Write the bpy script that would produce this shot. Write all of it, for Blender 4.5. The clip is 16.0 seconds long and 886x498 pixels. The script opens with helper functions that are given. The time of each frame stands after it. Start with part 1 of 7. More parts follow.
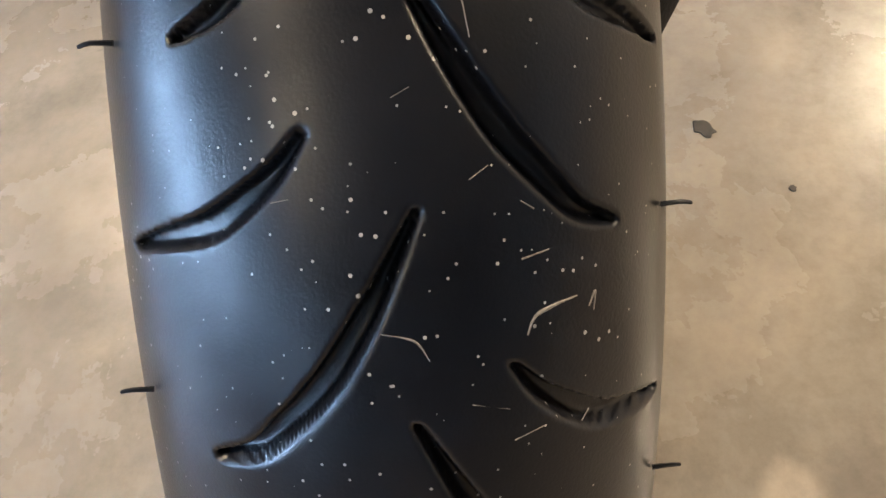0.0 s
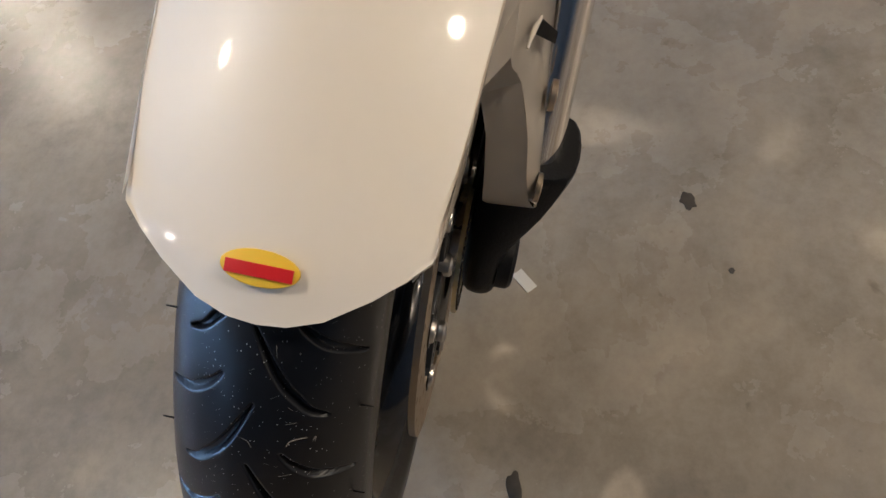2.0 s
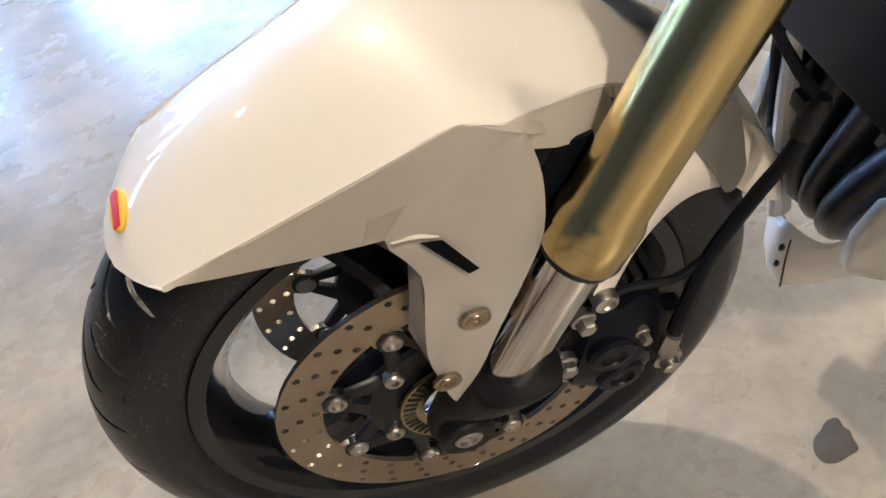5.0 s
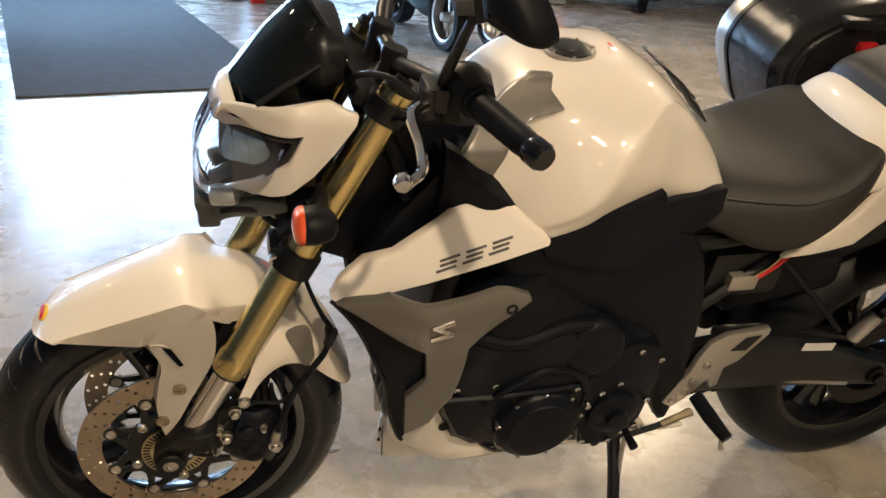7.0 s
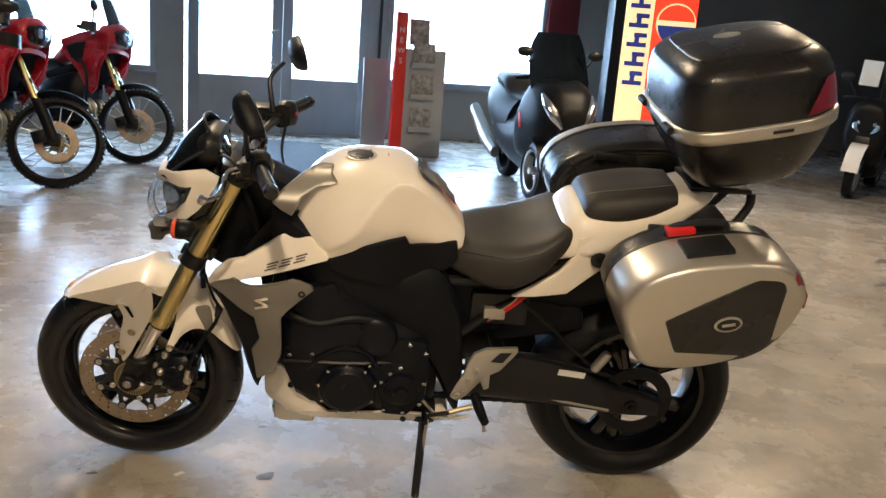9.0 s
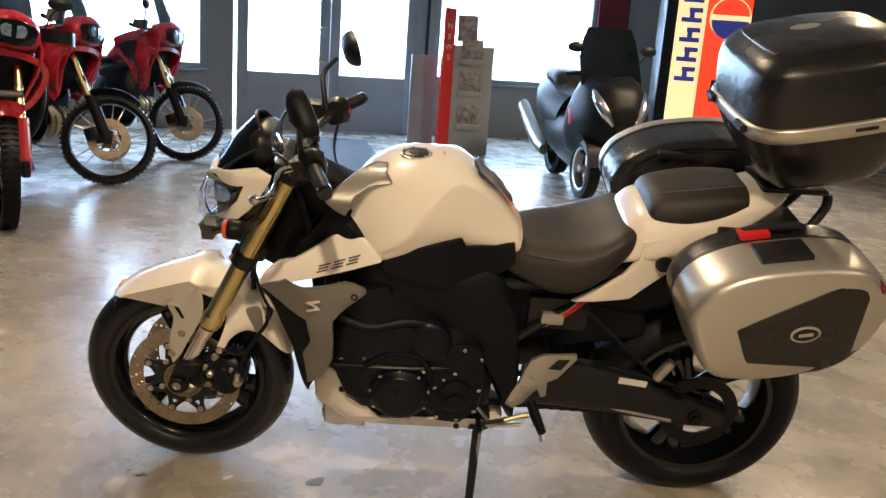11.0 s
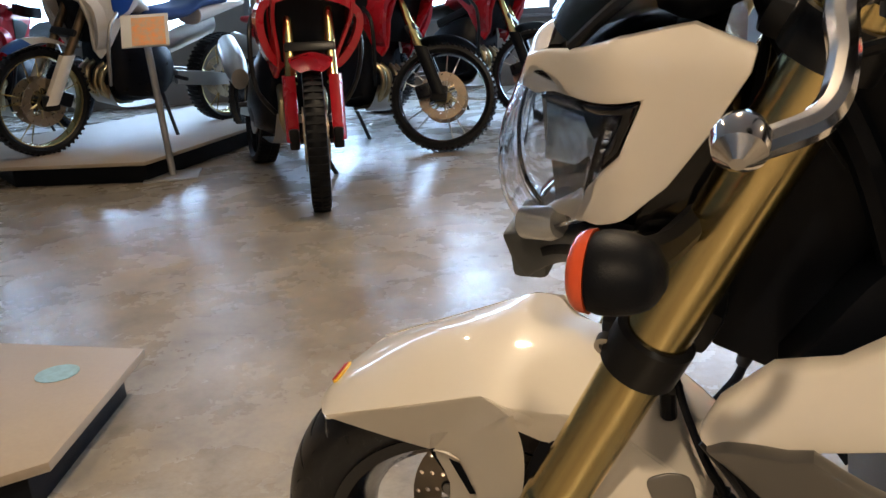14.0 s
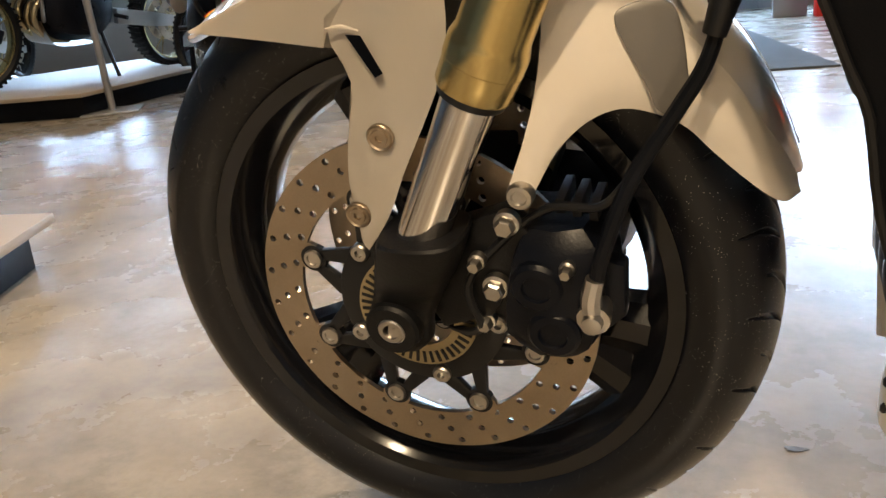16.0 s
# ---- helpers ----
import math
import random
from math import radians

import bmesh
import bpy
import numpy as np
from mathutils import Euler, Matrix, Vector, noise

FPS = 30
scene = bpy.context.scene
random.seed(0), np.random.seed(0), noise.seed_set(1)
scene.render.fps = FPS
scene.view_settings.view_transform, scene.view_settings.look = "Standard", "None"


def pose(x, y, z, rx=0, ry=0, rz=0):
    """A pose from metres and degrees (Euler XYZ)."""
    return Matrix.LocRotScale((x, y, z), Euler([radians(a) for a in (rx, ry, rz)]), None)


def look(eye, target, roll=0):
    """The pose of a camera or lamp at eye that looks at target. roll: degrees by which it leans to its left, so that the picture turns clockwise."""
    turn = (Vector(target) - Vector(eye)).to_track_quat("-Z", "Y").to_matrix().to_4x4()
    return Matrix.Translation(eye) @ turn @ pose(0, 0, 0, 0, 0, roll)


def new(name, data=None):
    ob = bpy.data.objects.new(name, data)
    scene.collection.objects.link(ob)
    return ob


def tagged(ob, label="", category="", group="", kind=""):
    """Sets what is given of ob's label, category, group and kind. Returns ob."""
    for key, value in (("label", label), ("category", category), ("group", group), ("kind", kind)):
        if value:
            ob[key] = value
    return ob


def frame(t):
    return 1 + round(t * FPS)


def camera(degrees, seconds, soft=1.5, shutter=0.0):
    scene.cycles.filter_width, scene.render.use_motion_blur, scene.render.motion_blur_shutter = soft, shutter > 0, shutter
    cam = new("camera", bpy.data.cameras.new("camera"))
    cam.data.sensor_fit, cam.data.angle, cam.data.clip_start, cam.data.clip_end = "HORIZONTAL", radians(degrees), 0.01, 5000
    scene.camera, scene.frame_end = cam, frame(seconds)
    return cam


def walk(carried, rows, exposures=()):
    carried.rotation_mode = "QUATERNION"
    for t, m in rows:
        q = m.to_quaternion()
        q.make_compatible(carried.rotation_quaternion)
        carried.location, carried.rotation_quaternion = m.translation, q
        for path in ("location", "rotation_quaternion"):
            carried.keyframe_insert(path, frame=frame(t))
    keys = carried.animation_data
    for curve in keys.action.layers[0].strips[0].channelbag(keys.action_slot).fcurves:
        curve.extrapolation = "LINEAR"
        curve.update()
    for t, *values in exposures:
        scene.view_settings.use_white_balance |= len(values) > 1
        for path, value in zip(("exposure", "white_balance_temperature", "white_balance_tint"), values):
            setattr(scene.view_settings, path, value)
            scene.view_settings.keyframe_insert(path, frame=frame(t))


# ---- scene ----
cam = camera(55.9, 16.0)
PATH = [
    (0, (-0.298, -0.156, 0.579), (0.9806, -0.0833, -0.9569), -12.7),
    (0.5, (-0.293, -0.158, 0.577), (0.9797, -0.0723, -0.9639), -13),
    (1, (-0.285, -0.168, 0.584), (0.9481, -0.0306, -0.9837), -14.8),
    (1.5, (-0.325, -0.195, 0.673), (0.7264, 0.0716, -1.0082), -19),
    (2, (-0.3349, -0.3156, 0.8498), (0.6784, 0.0928, -0.8241), -14.10),
    (2.5, (-0.2195, -0.4291, 0.8546), (0.7234, 0.2312, -0.8148), -7.09),
    (3, (-0.1288, -0.5274, 0.8425), (0.4271, 0.6718, -0.6879), -18.20),
    (5.5, (-0.0184, -0.7143, 0.8455), (0.1418, 0.8236, -0.4551), -13.90),
    (6, (-0.0167, -0.8765, 0.9847), (0.3226, 0.7125, -0.2005), -5.81),
    (6.5, (-0.0216, -1.1556, 1.1053), (0.5548, 0.5111, 0.1606), 2.43),
    (7, (0.0854, -1.4178, 1.1798), (0.6292, 0.3542, 0.3787), 3.79),
    (7.5, (0.2828, -1.6982, 1.2209), (0.6101, 0.1647, 0.5220), 4.44),
    (8, (0.4, -2.003, 1.213), (0.789, -0.12, 0.664), 5.5),
    (8.5, (0.518, -2.238, 1.24), (0.881, -0.343, 0.711), 6.0),
    (9, (0.714, -2.449, 1.252), (0.84, -0.507, 0.79), 4.5),
    (11.5, (0.656, -2.29, 1.235), (0.611, -0.351, 0.746), 4.0),
    (12, (0.613, -2.019, 1.188), (0.415, -0.111, 0.622), 3.8),
    (12.5, (0.551, -1.737, 1.182), (0.194, 0.143, 0.599), 4.2),
    (13, (0.443, -1.435, 1.159), (0.044, 0.418, 0.519), 1.8),
    (13.5, (0.3705, -1.1694, 1.1246), (-0.1933, 0.6236, 0.4564), -1.68),
    (14, (0.312, -0.91, 0.943), (-0.48, 0.835, 0.372), -3.8),
    (14.5, (0.278, -0.802, 0.717), (-0.561, 0.977, 0.357), -3.8),
    (15, (0.2816, -0.7933, 0.6001), (-0.5336, 1.0009, 0.2667), -4.02),
    (15.5, (0.287, -0.81, 0.566), (-0.483, 0.972, 0.084), -4.9),
    (16, (0.2912, -0.8049, 0.5470), (-0.4295, 0.9557, -0.0545), -5.12),
]
walk(cam, [(t, look(eye, target, roll)) for t, eye, target, roll in PATH], [(0, 0.65, 5950, 12), (1, 0.68, 5900, 12), (1.5, 0.6, 5800, 12), (2, -0.45, 5400, 12), (2.5, -0.85, 4900, 10), (3, -0.55, 4800, 10), (5.5, 0.15, 5300, 10), (6, -0.08, 5000, 10), (6.5, -0.15, 5700, 10), (7.5, -0.1, 6200, 10), (9, -0.15, 6300, 10), (12.5, -0.25, 6500, 12), (14, -0.42, 6300, 12), (15, 0, 6300, 10), (16, 0.15, 6500, 10)])

# ---- world, lights ----
world = bpy.data.worlds.new("world")
scene.world = world
world.use_nodes = True
wn = world.node_tree.nodes
sky = wn.new("ShaderNodeTexSky")
sky.sky_type = "NISHITA"
sky.sun_disc = False
sky.sun_elevation, sky.sun_rotation = radians(28), radians(150)
wn["Background"].inputs[1].default_value = 0.12
world.node_tree.links.new(sky.outputs[0], wn["Background"].inputs[0])

WALL_P, WALL_A = Vector((-1.93, 8.30, 0)), radians(22)
WALL_D = Vector((math.cos(WALL_A), math.sin(WALL_A), 0))
WALL_N = Vector((math.sin(WALL_A), -math.cos(WALL_A), 0))
ROOM_H = 3.5


def on_wall(s, out=0.0, z=0.0):
    p = WALL_P + WALL_D * s + WALL_N * out
    return Vector((p.x, p.y, z))


def area_lamp(name, eye, target, size, power, colour, size_y=None, spread=180):
    lamp = bpy.data.lights.new(name, "AREA")
    lamp.energy, lamp.color, lamp.size = power, colour, size
    lamp.spread = radians(spread)
    if size_y:
        lamp.shape, lamp.size_y = "RECTANGLE", size_y
    else:
        lamp.shape = "DISK"
    ob = new(name, lamp)
    ob.matrix_world = look(eye, target)
    return ob


# daylight in the window openings
for s, wide in ((-5.6, 3.0), (-2.4, 2.6), (1.1, 2.5), (3.85, 2.6)):
    e = on_wall(s, -0.25, 1.85)
    area_lamp("window_daylight", e, e + WALL_N * 3 + Vector((0, 0, -0.9)), wide, 310, (0.44, 0.69, 1.0), 2.2)
# warm ceiling spots of the showroom
WARM = (1.0, 0.765, 0.485)
CEILING_SPOTS = [(-0.15, 1.55, 74), (3.9, -3.3, 66), (0.5, -3.0, 122), (3.5, 1.7, 50), (1.2, -5.0, 95), (3.9, 4.2, 105), (0.2, -6.4, 50), (-2.6, 2.2, 22)]
for x, y, power in CEILING_SPOTS:
    area_lamp("ceiling_spot_light", (x, y, ROOM_H - 0.13), (x, y, 0), 0.14, power, WARM, spread=150)

# ---- materials ----
def mat(name, colour, rough=0.5, metal=0.0, vary=0.12, scale=6.0, bump=0.0, bump_scale=120.0, coat=0.0, rough_vary=0.08, tint=None, spec=0.5):
    """A surface with colour drift at two scales, uneven gloss and fine relief."""
    m = bpy.data.materials.new(name)
    m.use_nodes = True
    n, l = m.node_tree.nodes, m.node_tree.links
    b = n["Principled BSDF"]
    co = n.new("ShaderNodeTexCoord")
    big, fine = n.new("ShaderNodeTexNoise"), n.new("ShaderNodeTexNoise")
    big.inputs["Scale"].default_value, big.inputs["Detail"].default_value = scale, 6
    fine.inputs["Scale"].default_value, fine.inputs["Detail"].default_value = bump_scale, 4
    for t in (big, fine):
        l.new(co.outputs["Object"], t.inputs["Vector"])
    add = n.new("ShaderNodeMath")
    add.operation = "MULTIPLY_ADD"
    add.inputs[1].default_value = 0.3
    l.new(fine.outputs[0], add.inputs[0])
    l.new(big.outputs[0], add.inputs[2])
    ramp = n.new("ShaderNodeValToRGB")
    dark = [c * (1 - vary) for c in colour] if tint is None else tint
    ramp.color_ramp.elements[0].color = (*dark, 1)
    ramp.color_ramp.elements[1].color = (*[min(1, c * (1 + vary * 0.6)) for c in colour], 1)
    ramp.color_ramp.elements[0].position, ramp.color_ramp.elements[1].position = 0.38, 0.92
    l.new(add.outputs[0], ramp.inputs[0])
    l.new(ramp.outputs[0], b.inputs["Base Color"])
    mr = n.new("ShaderNodeMapRange")
    mr.inputs["To Min"].default_value, mr.inputs["To Max"].default_value = max(0.02, rough - rough_vary), min(1, rough + rough_vary)
    l.new(big.outputs[0], mr.inputs[0])
    l.new(mr.outputs[0], b.inputs["Roughness"])
    b.inputs["Metallic"].default_value = metal
    b.inputs["Specular IOR Level"].default_value = spec
    b.inputs["Coat Weight"].default_value, b.inputs["Coat Roughness"].default_value = coat, 0.04
    if bump:
        bp = n.new("ShaderNodeBump")
        bp.inputs["Strength"].default_value, bp.inputs["Distance"].default_value = bump, 0.002
        l.new(fine.outputs[0], bp.inputs["Height"])
        l.new(bp.outputs[0], b.inputs["Normal"])
    return m


def glow(name, colour, power):
    m = bpy.data.materials.new(name)
    m.use_nodes = True
    n = m.node_tree.nodes
    b = n["Principled BSDF"]
    b.inputs["Base Color"].default_value = (*colour, 1)
    b.inputs["Emission Color"].default_value = (*colour, 1)
    b.inputs["Emission Strength"].default_value = power
    return m


def glass(name, colour, rough=0.02, ior=1.45):
    m = bpy.data.materials.new(name)
    m.use_nodes = True
    b = m.node_tree.nodes["Principled BSDF"]
    b.inputs["Base Color"].default_value = (*colour, 1)
    b.inputs["Roughness"].default_value = rough
    b.inputs["IOR"].default_value = ior
    b.inputs["Transmission Weight"].default_value = 1.0
    return m


WHITE = mat("pearl_white_paint", (0.80, 0.735, 0.645), 0.38, 0, 0.03, 3, 0, coat=1.0, rough_vary=0.04, spec=0.3)
GREY_PAINT = mat("grey_paint", (0.190, 0.178, 0.162), 0.36, 0.45, 0.06, 4, 0.05, 900, coat=0.3)
SILVER = mat("silver_case_paint", (0.48, 0.455, 0.41), 0.34, 0.75, 0.06, 5, 0.04, 1200, coat=0.3)
GOLD = mat("gold_anodised_fork", (0.66, 0.52, 0.23), 0.22, 1.0, 0.10, 3, 0.03, 700)
CHROME = mat("chrome", (0.72, 0.69, 0.66), 0.12, 1.0, 0.08, 5, 0)
STEEL = mat("brushed_steel", (0.55, 0.52, 0.48), 0.34, 1.0, 0.15, 8, 0.08, 500)
DISC_STEEL = mat("brake_disc_steel", (0.44, 0.36, 0.27), 0.38, 1.0, 0.18, 14, 0.10, 420)
HEADER_STEEL = mat("dark_header_steel", (0.085, 0.085, 0.09), 0.38, 0.8, 0.3, 12, 0.05, 300)
BRASS = mat("brass", (0.50, 0.42, 0.26), 0.3, 1.0, 0.12, 20)
RUBBER_SIDE = mat("tyre_sidewall", (0.0060, 0.0068, 0.0090), 0.42, 0, 0.25, 12, 0.05, 300, spec=0.18)
BLACK_PAINT = mat("gloss_black_paint", (0.005, 0.0056, 0.0078), 0.16, 0, 0.3, 6, 0, coat=0.4, spec=0.4)
BLACK = mat("black_plastic", (0.0085, 0.0092, 0.0112), 0.38, 0, 0.25, 10, 0.08, 500, spec=0.35)
BLACK_MATT = mat("matt_black_plastic", (0.0048, 0.0060, 0.0095), 0.46, 0, 0.3, 10, 0.15, 700, spec=0.15)
ENGINE = mat("black_engine_casting", (0.0046, 0.0058, 0.0100), 0.30, 0.0, 0.3, 14, 0.15, 450, spec=0.17)
DARK_METAL = mat("dark_cast_metal", (0.0095, 0.0098, 0.0110), 0.44, 0.2, 0.3, 14, 0.2, 500, spec=0.25)
SEAT = mat("seat_vinyl", (0.022, 0.020, 0.019), 0.52, 0, 0.2, 8, 0.25, 520, spec=0.4)
CASE_BLACK = mat("case_black_plastic", (0.0105, 0.0105, 0.0115), 0.27, 0, 0.2, 8, 0.12, 900, spec=0.45)
RED_LENS = mat("red_reflector", (0.17, 0.007, 0.018), 0.16, 0, 0.2, 12, 0, coat=0.6)
ORANGE = mat("orange_lens", (0.75, 0.10, 0.03), 0.2, 0, 0.15, 9, 0, coat=0.6)
RED = mat("red_plastic", (0.55, 0.012, 0.015), 0.35, 0, 0.12, 6, 0.04, 500)
YELLOW = mat("yellow_print", (0.80, 0.52, 0.03), 0.4, 0, 0.06, 30)
SMOKE = mat("smoked_screen", (0.006, 0.009, 0.010), 0.05, 0, 0.2, 3, 0, coat=1.0)
LAMP_CLEAR = glass("clear_lens", (0.95, 0.97, 1.0))
MIRROR = mat("mirror_glass", (0.85, 0.86, 0.88), 0.03, 1.0, 0.01, 2)
LAMP_BLUE = mat("headlight_reflector", (0.45, 0.62, 0.78), 0.18, 0.8, 0.35, 60)
LAMP_BEZEL = mat("lamp_bezel", (0.42, 0.43, 0.44), 0.28, 0.6, 0.2, 14)
PRINT_GREY = mat("dark_grey_print", (0.09, 0.085, 0.08), 0.4, 0, 0.1, 40)
RED_BIKE = mat("bike_red_paint", (0.46, 0.010, 0.022), 0.28, 0, 0.12, 4, 0, coat=0.7)
BLUE_BIKE = mat("bike_blue_paint", (0.02, 0.09, 0.36), 0.32, 0, 0.15, 4, 0, coat=0.5)
WALL_M = mat("painted_wall", (0.29, 0.28, 0.27), 0.75, 0, 0.12, 1.5, 0.2, 60)
FRAME_M = mat("grey_window_frame", (0.30, 0.31, 0.33), 0.45, 0.1, 0.10, 3, 0.05, 200)
CEIL_M = mat("dark_ceiling_board", (0.30, 0.27, 0.24), 0.85, 0, 0.15, 1, 0.2, 30)
MAT_M = mat("grey_entrance_mat", (0.055, 0.060, 0.068), 0.95, 0, 0.3, 9, 1.0, 260)
PLY = mat("pale_laminate_board", (0.38, 0.31, 0.24), 0.52, 0, 0.14, 3, 0.06, 90)
POST_M = mat("grey_sign_post", (0.42, 0.42, 0.42), 0.35, 0.6, 0.1, 5)
COL_M = mat("display_column_board", (0.40, 0.39, 0.37), 0.5, 0, 0.1, 4)
RED_SIGN = mat("red_sign_board", (0.72, 0.03, 0.02), 0.4, 0, 0.08, 5)
PAPER = mat("paper", (0.72, 0.71, 0.68), 0.7, 0, 0.06, 8)
PHOTO = mat("printed_photo", (0.34, 0.31, 0.28), 0.4, 0, 0.85, 16, tint=(0.05, 0.045, 0.04))
POSTER = mat("mural_poster", (0.48, 0.40, 0.42), 0.6, 0, 0.5, 1.2, tint=(0.20, 0.16, 0.18))
DAYLIGHT = glow("bright_street", (0.82, 0.92, 1.0), 4.0)
CHIN_M = mat("dark_grey_chin_plastic", (0.055, 0.060, 0.062), 0.30, 0.2, 0.15, 8, 0.04, 600)
CONCRETE_STAIN = mat("oil_stain", (0.065, 0.058, 0.050), 0.62, 0, 0.4, 30, 0.1, 200)
LIT_CREAM = glow("lit_cream_panel", (1.0, 0.72, 0.36), 1.1)
LIT_RED = glow("lit_red_panel", (0.92, 0.06, 0.02), 0.9)
LIT_BLUE = glow("lit_blue_panel", (0.03, 0.05, 0.30), 0.4)


def concrete():
    """Polished showroom slab: warm grey, cloudy, with scuffs and pores."""
    m = bpy.data.materials.new("polished_concrete")
    m.use_nodes = True
    n, l = m.node_tree.nodes, m.node_tree.links
    b = n["Principled BSDF"]
    co = n.new("ShaderNodeTexCoord")

    def noise_tex(scale, detail=6, rough=0.6, warp=0.0):
        t = n.new("ShaderNodeTexNoise")
        t.inputs["Scale"].default_value, t.inputs["Detail"].default_value = scale, detail
        t.inputs["Roughness"].default_value, t.inputs["Distortion"].default_value = rough, warp
        l.new(co.outputs["Object"], t.inputs["Vector"])
        return t.outputs[0]

    def ramp(src, stops):
        r = n.new("ShaderNodeValToRGB")
        e = r.color_ramp.elements
        while len(e) < len(stops):
            e.new(0.5)
        for k, (p, c) in zip(e, stops):
            k.position, k.color = p, (*c, 1)
        l.new(src, r.inputs[0])
        return r.outputs[0]

    def mix(a, c, f, mode="MULTIPLY"):
        x = n.new("ShaderNodeMixRGB")
        x.blend_type = mode
        if isinstance(f, float):
            x.inputs[0].default_value = f
        else:
            l.new(f, x.inputs[0])
        l.new(a, x.inputs[1])
        l.new(c, x.inputs[2])
        return x.outputs[0]

    cloud = ramp(noise_tex(1.1, 8, 0.62, 0.15), [(0.32, (0.215, 0.188, 0.156)), (0.50, (0.315, 0.280, 0.235)), (0.68, (0.415, 0.372, 0.312))])
    patch = ramp(noise_tex(5.5, 9, 0.68, 0.15), [(0.36, (0.70, 0.69, 0.68)), (0.505, (0.97, 0.97, 0.97)), (0.66, (1.14, 1.12, 1.08))])
    grain = ramp(noise_tex(60, 5, 0.7), [(0.32, (0.86, 0.85, 0.84)), (0.58, (1.0, 1.0, 1.0))])
    specks = ramp(noise_tex(26, 3, 0.5, 0.4), [(0.23, (0.42, 0.40, 0.38)), (0.29, (1.0, 1.0, 1.0))])
    c = mix(cloud, patch, 0.85)
    c = mix(c, grain, 0.8)
    c = mix(c, specks, 0.55)
    l.new(c, b.inputs["Base Color"])
    b.inputs["Specular IOR Level"].default_value = 0.5
    mr = n.new("ShaderNodeMapRange")
    mr.inputs["From Min"].default_value, mr.inputs["From Max"].default_value = 0.3, 0.75
    mr.inputs["To Min"].default_value, mr.inputs["To Max"].default_value = 0.20, 0.36
    l.new(noise_tex(3.2, 7, 0.65, 0.1), mr.inputs[0])
    l.new(mr.outputs[0], b.inputs["Roughness"])
    bp = n.new("ShaderNodeBump")
    bp.inputs["Strength"].default_value, bp.inputs["Distance"].default_value = 0.12, 0.002
    l.new(noise_tex(38, 6, 0.7), bp.inputs["Height"])
    l.new(bp.outputs[0], b.inputs["Normal"])
    return m


CONCRETE = concrete()

# ---- mesh helpers ----
from mathutils import geometry

def link_mesh(name, bm, material, angle=35):
    me = bpy.data.meshes.new(name)
    bmesh.ops.recalc_face_normals(bm, faces=bm.faces[:])
    bm.to_mesh(me)
    bm.free()
    for p in me.polygons:
        p.use_smooth = True
    me.set_sharp_from_angle(angle=radians(angle))
    me.materials.append(material)
    return new(name, me)


def part(name, bm, material, parent, label="", angle=35):
    ob = link_mesh(name, bm, material, angle)
    ob.parent = parent
    return tagged(ob, label)


def thing(name, m, label, category, group=""):
    ob = new(name)
    ob.empty_display_size = 0.1
    ob.matrix_world = m
    return tagged(ob, label, category, group)


def solid(name, bm, material, label, category, kind="", group="", m=None, angle=35):
    ob = link_mesh(name, bm, material, angle)
    if m is not None:
        ob.matrix_world = m
    return tagged(ob, label, category, group, kind)


def curve(pts, n=6, closed=False):
    """Catmull-Rom points through pts."""
    pts = [Vector(p) for p in pts]
    k = len(pts)
    if n <= 1 or k < 3:
        return pts
    out = []
    for i in range(k if closed else k - 1):
        a = pts[(i - 1) % k] if closed or i > 0 else pts[0] * 2 - pts[1]
        b, c = pts[i], pts[(i + 1) % k]
        d = pts[(i + 2) % k] if closed or i + 2 < k else c * 2 - b
        for j in range(n):
            t = j / n
            out.append(0.5 * ((2 * b) + (c - a) * t + (2 * a - 5 * b + 4 * c - d) * t * t + (3 * b - a - 3 * c + d) * t ** 3))
    if not closed:
        out.append(pts[-1])
    return out


def grid(rows, closed=False, caps=False, bm=None):
    """Skins rows of points; closed joins each row's end to its start; caps closes first and last row."""
    bm = bm or bmesh.new()
    vs = [[bm.verts.new(p) for p in row] for row in rows]
    for a, b in zip(vs, vs[1:]):
        m = len(a)
        for j in range(m if closed else m - 1):
            k = (j + 1) % m
            bm.faces.new((a[j], a[k], b[k], b[j]))
    if caps:
        bm.faces.new(vs[0])
        bm.faces.new(vs[-1][::-1])
    return bm


def loft(sections, nu=4, nv=4, closed=True, caps=True, bm=None):
    """A smooth skin through cross-sections that have equally many points."""
    rows = [curve(s, nv, closed) for s in sections]
    cols = [curve(c, nu) for c in zip(*rows)]
    return grid([list(r) for r in zip(*cols)], closed, caps, bm)


def tube(pts, r, seg=10, n=5, bm=None, caps=True):
    pts = curve(pts, n)
    k = len(pts)
    rs = r if isinstance(r, (list, tuple)) else [r, r]
    rows, side = [], None
    for i, p in enumerate(pts):
        d = (pts[min(i + 1, k - 1)] - pts[max(i - 1, 0)]).normalized()
        if side is None:
            side = d.orthogonal().normalized()
        side = (side - d * side.dot(d)).normalized()
        up = d.cross(side)
        f = i / (k - 1) * (len(rs) - 1)
        a = min(int(f), len(rs) - 2)
        q = rs[a] + (rs[a + 1] - rs[a]) * (f - a)
        rows.append([p + (side * math.cos(t) + up * math.sin(t)) * q for t in (2 * math.pi * j / seg for j in range(seg))])
    return grid(rows, True, caps, bm)


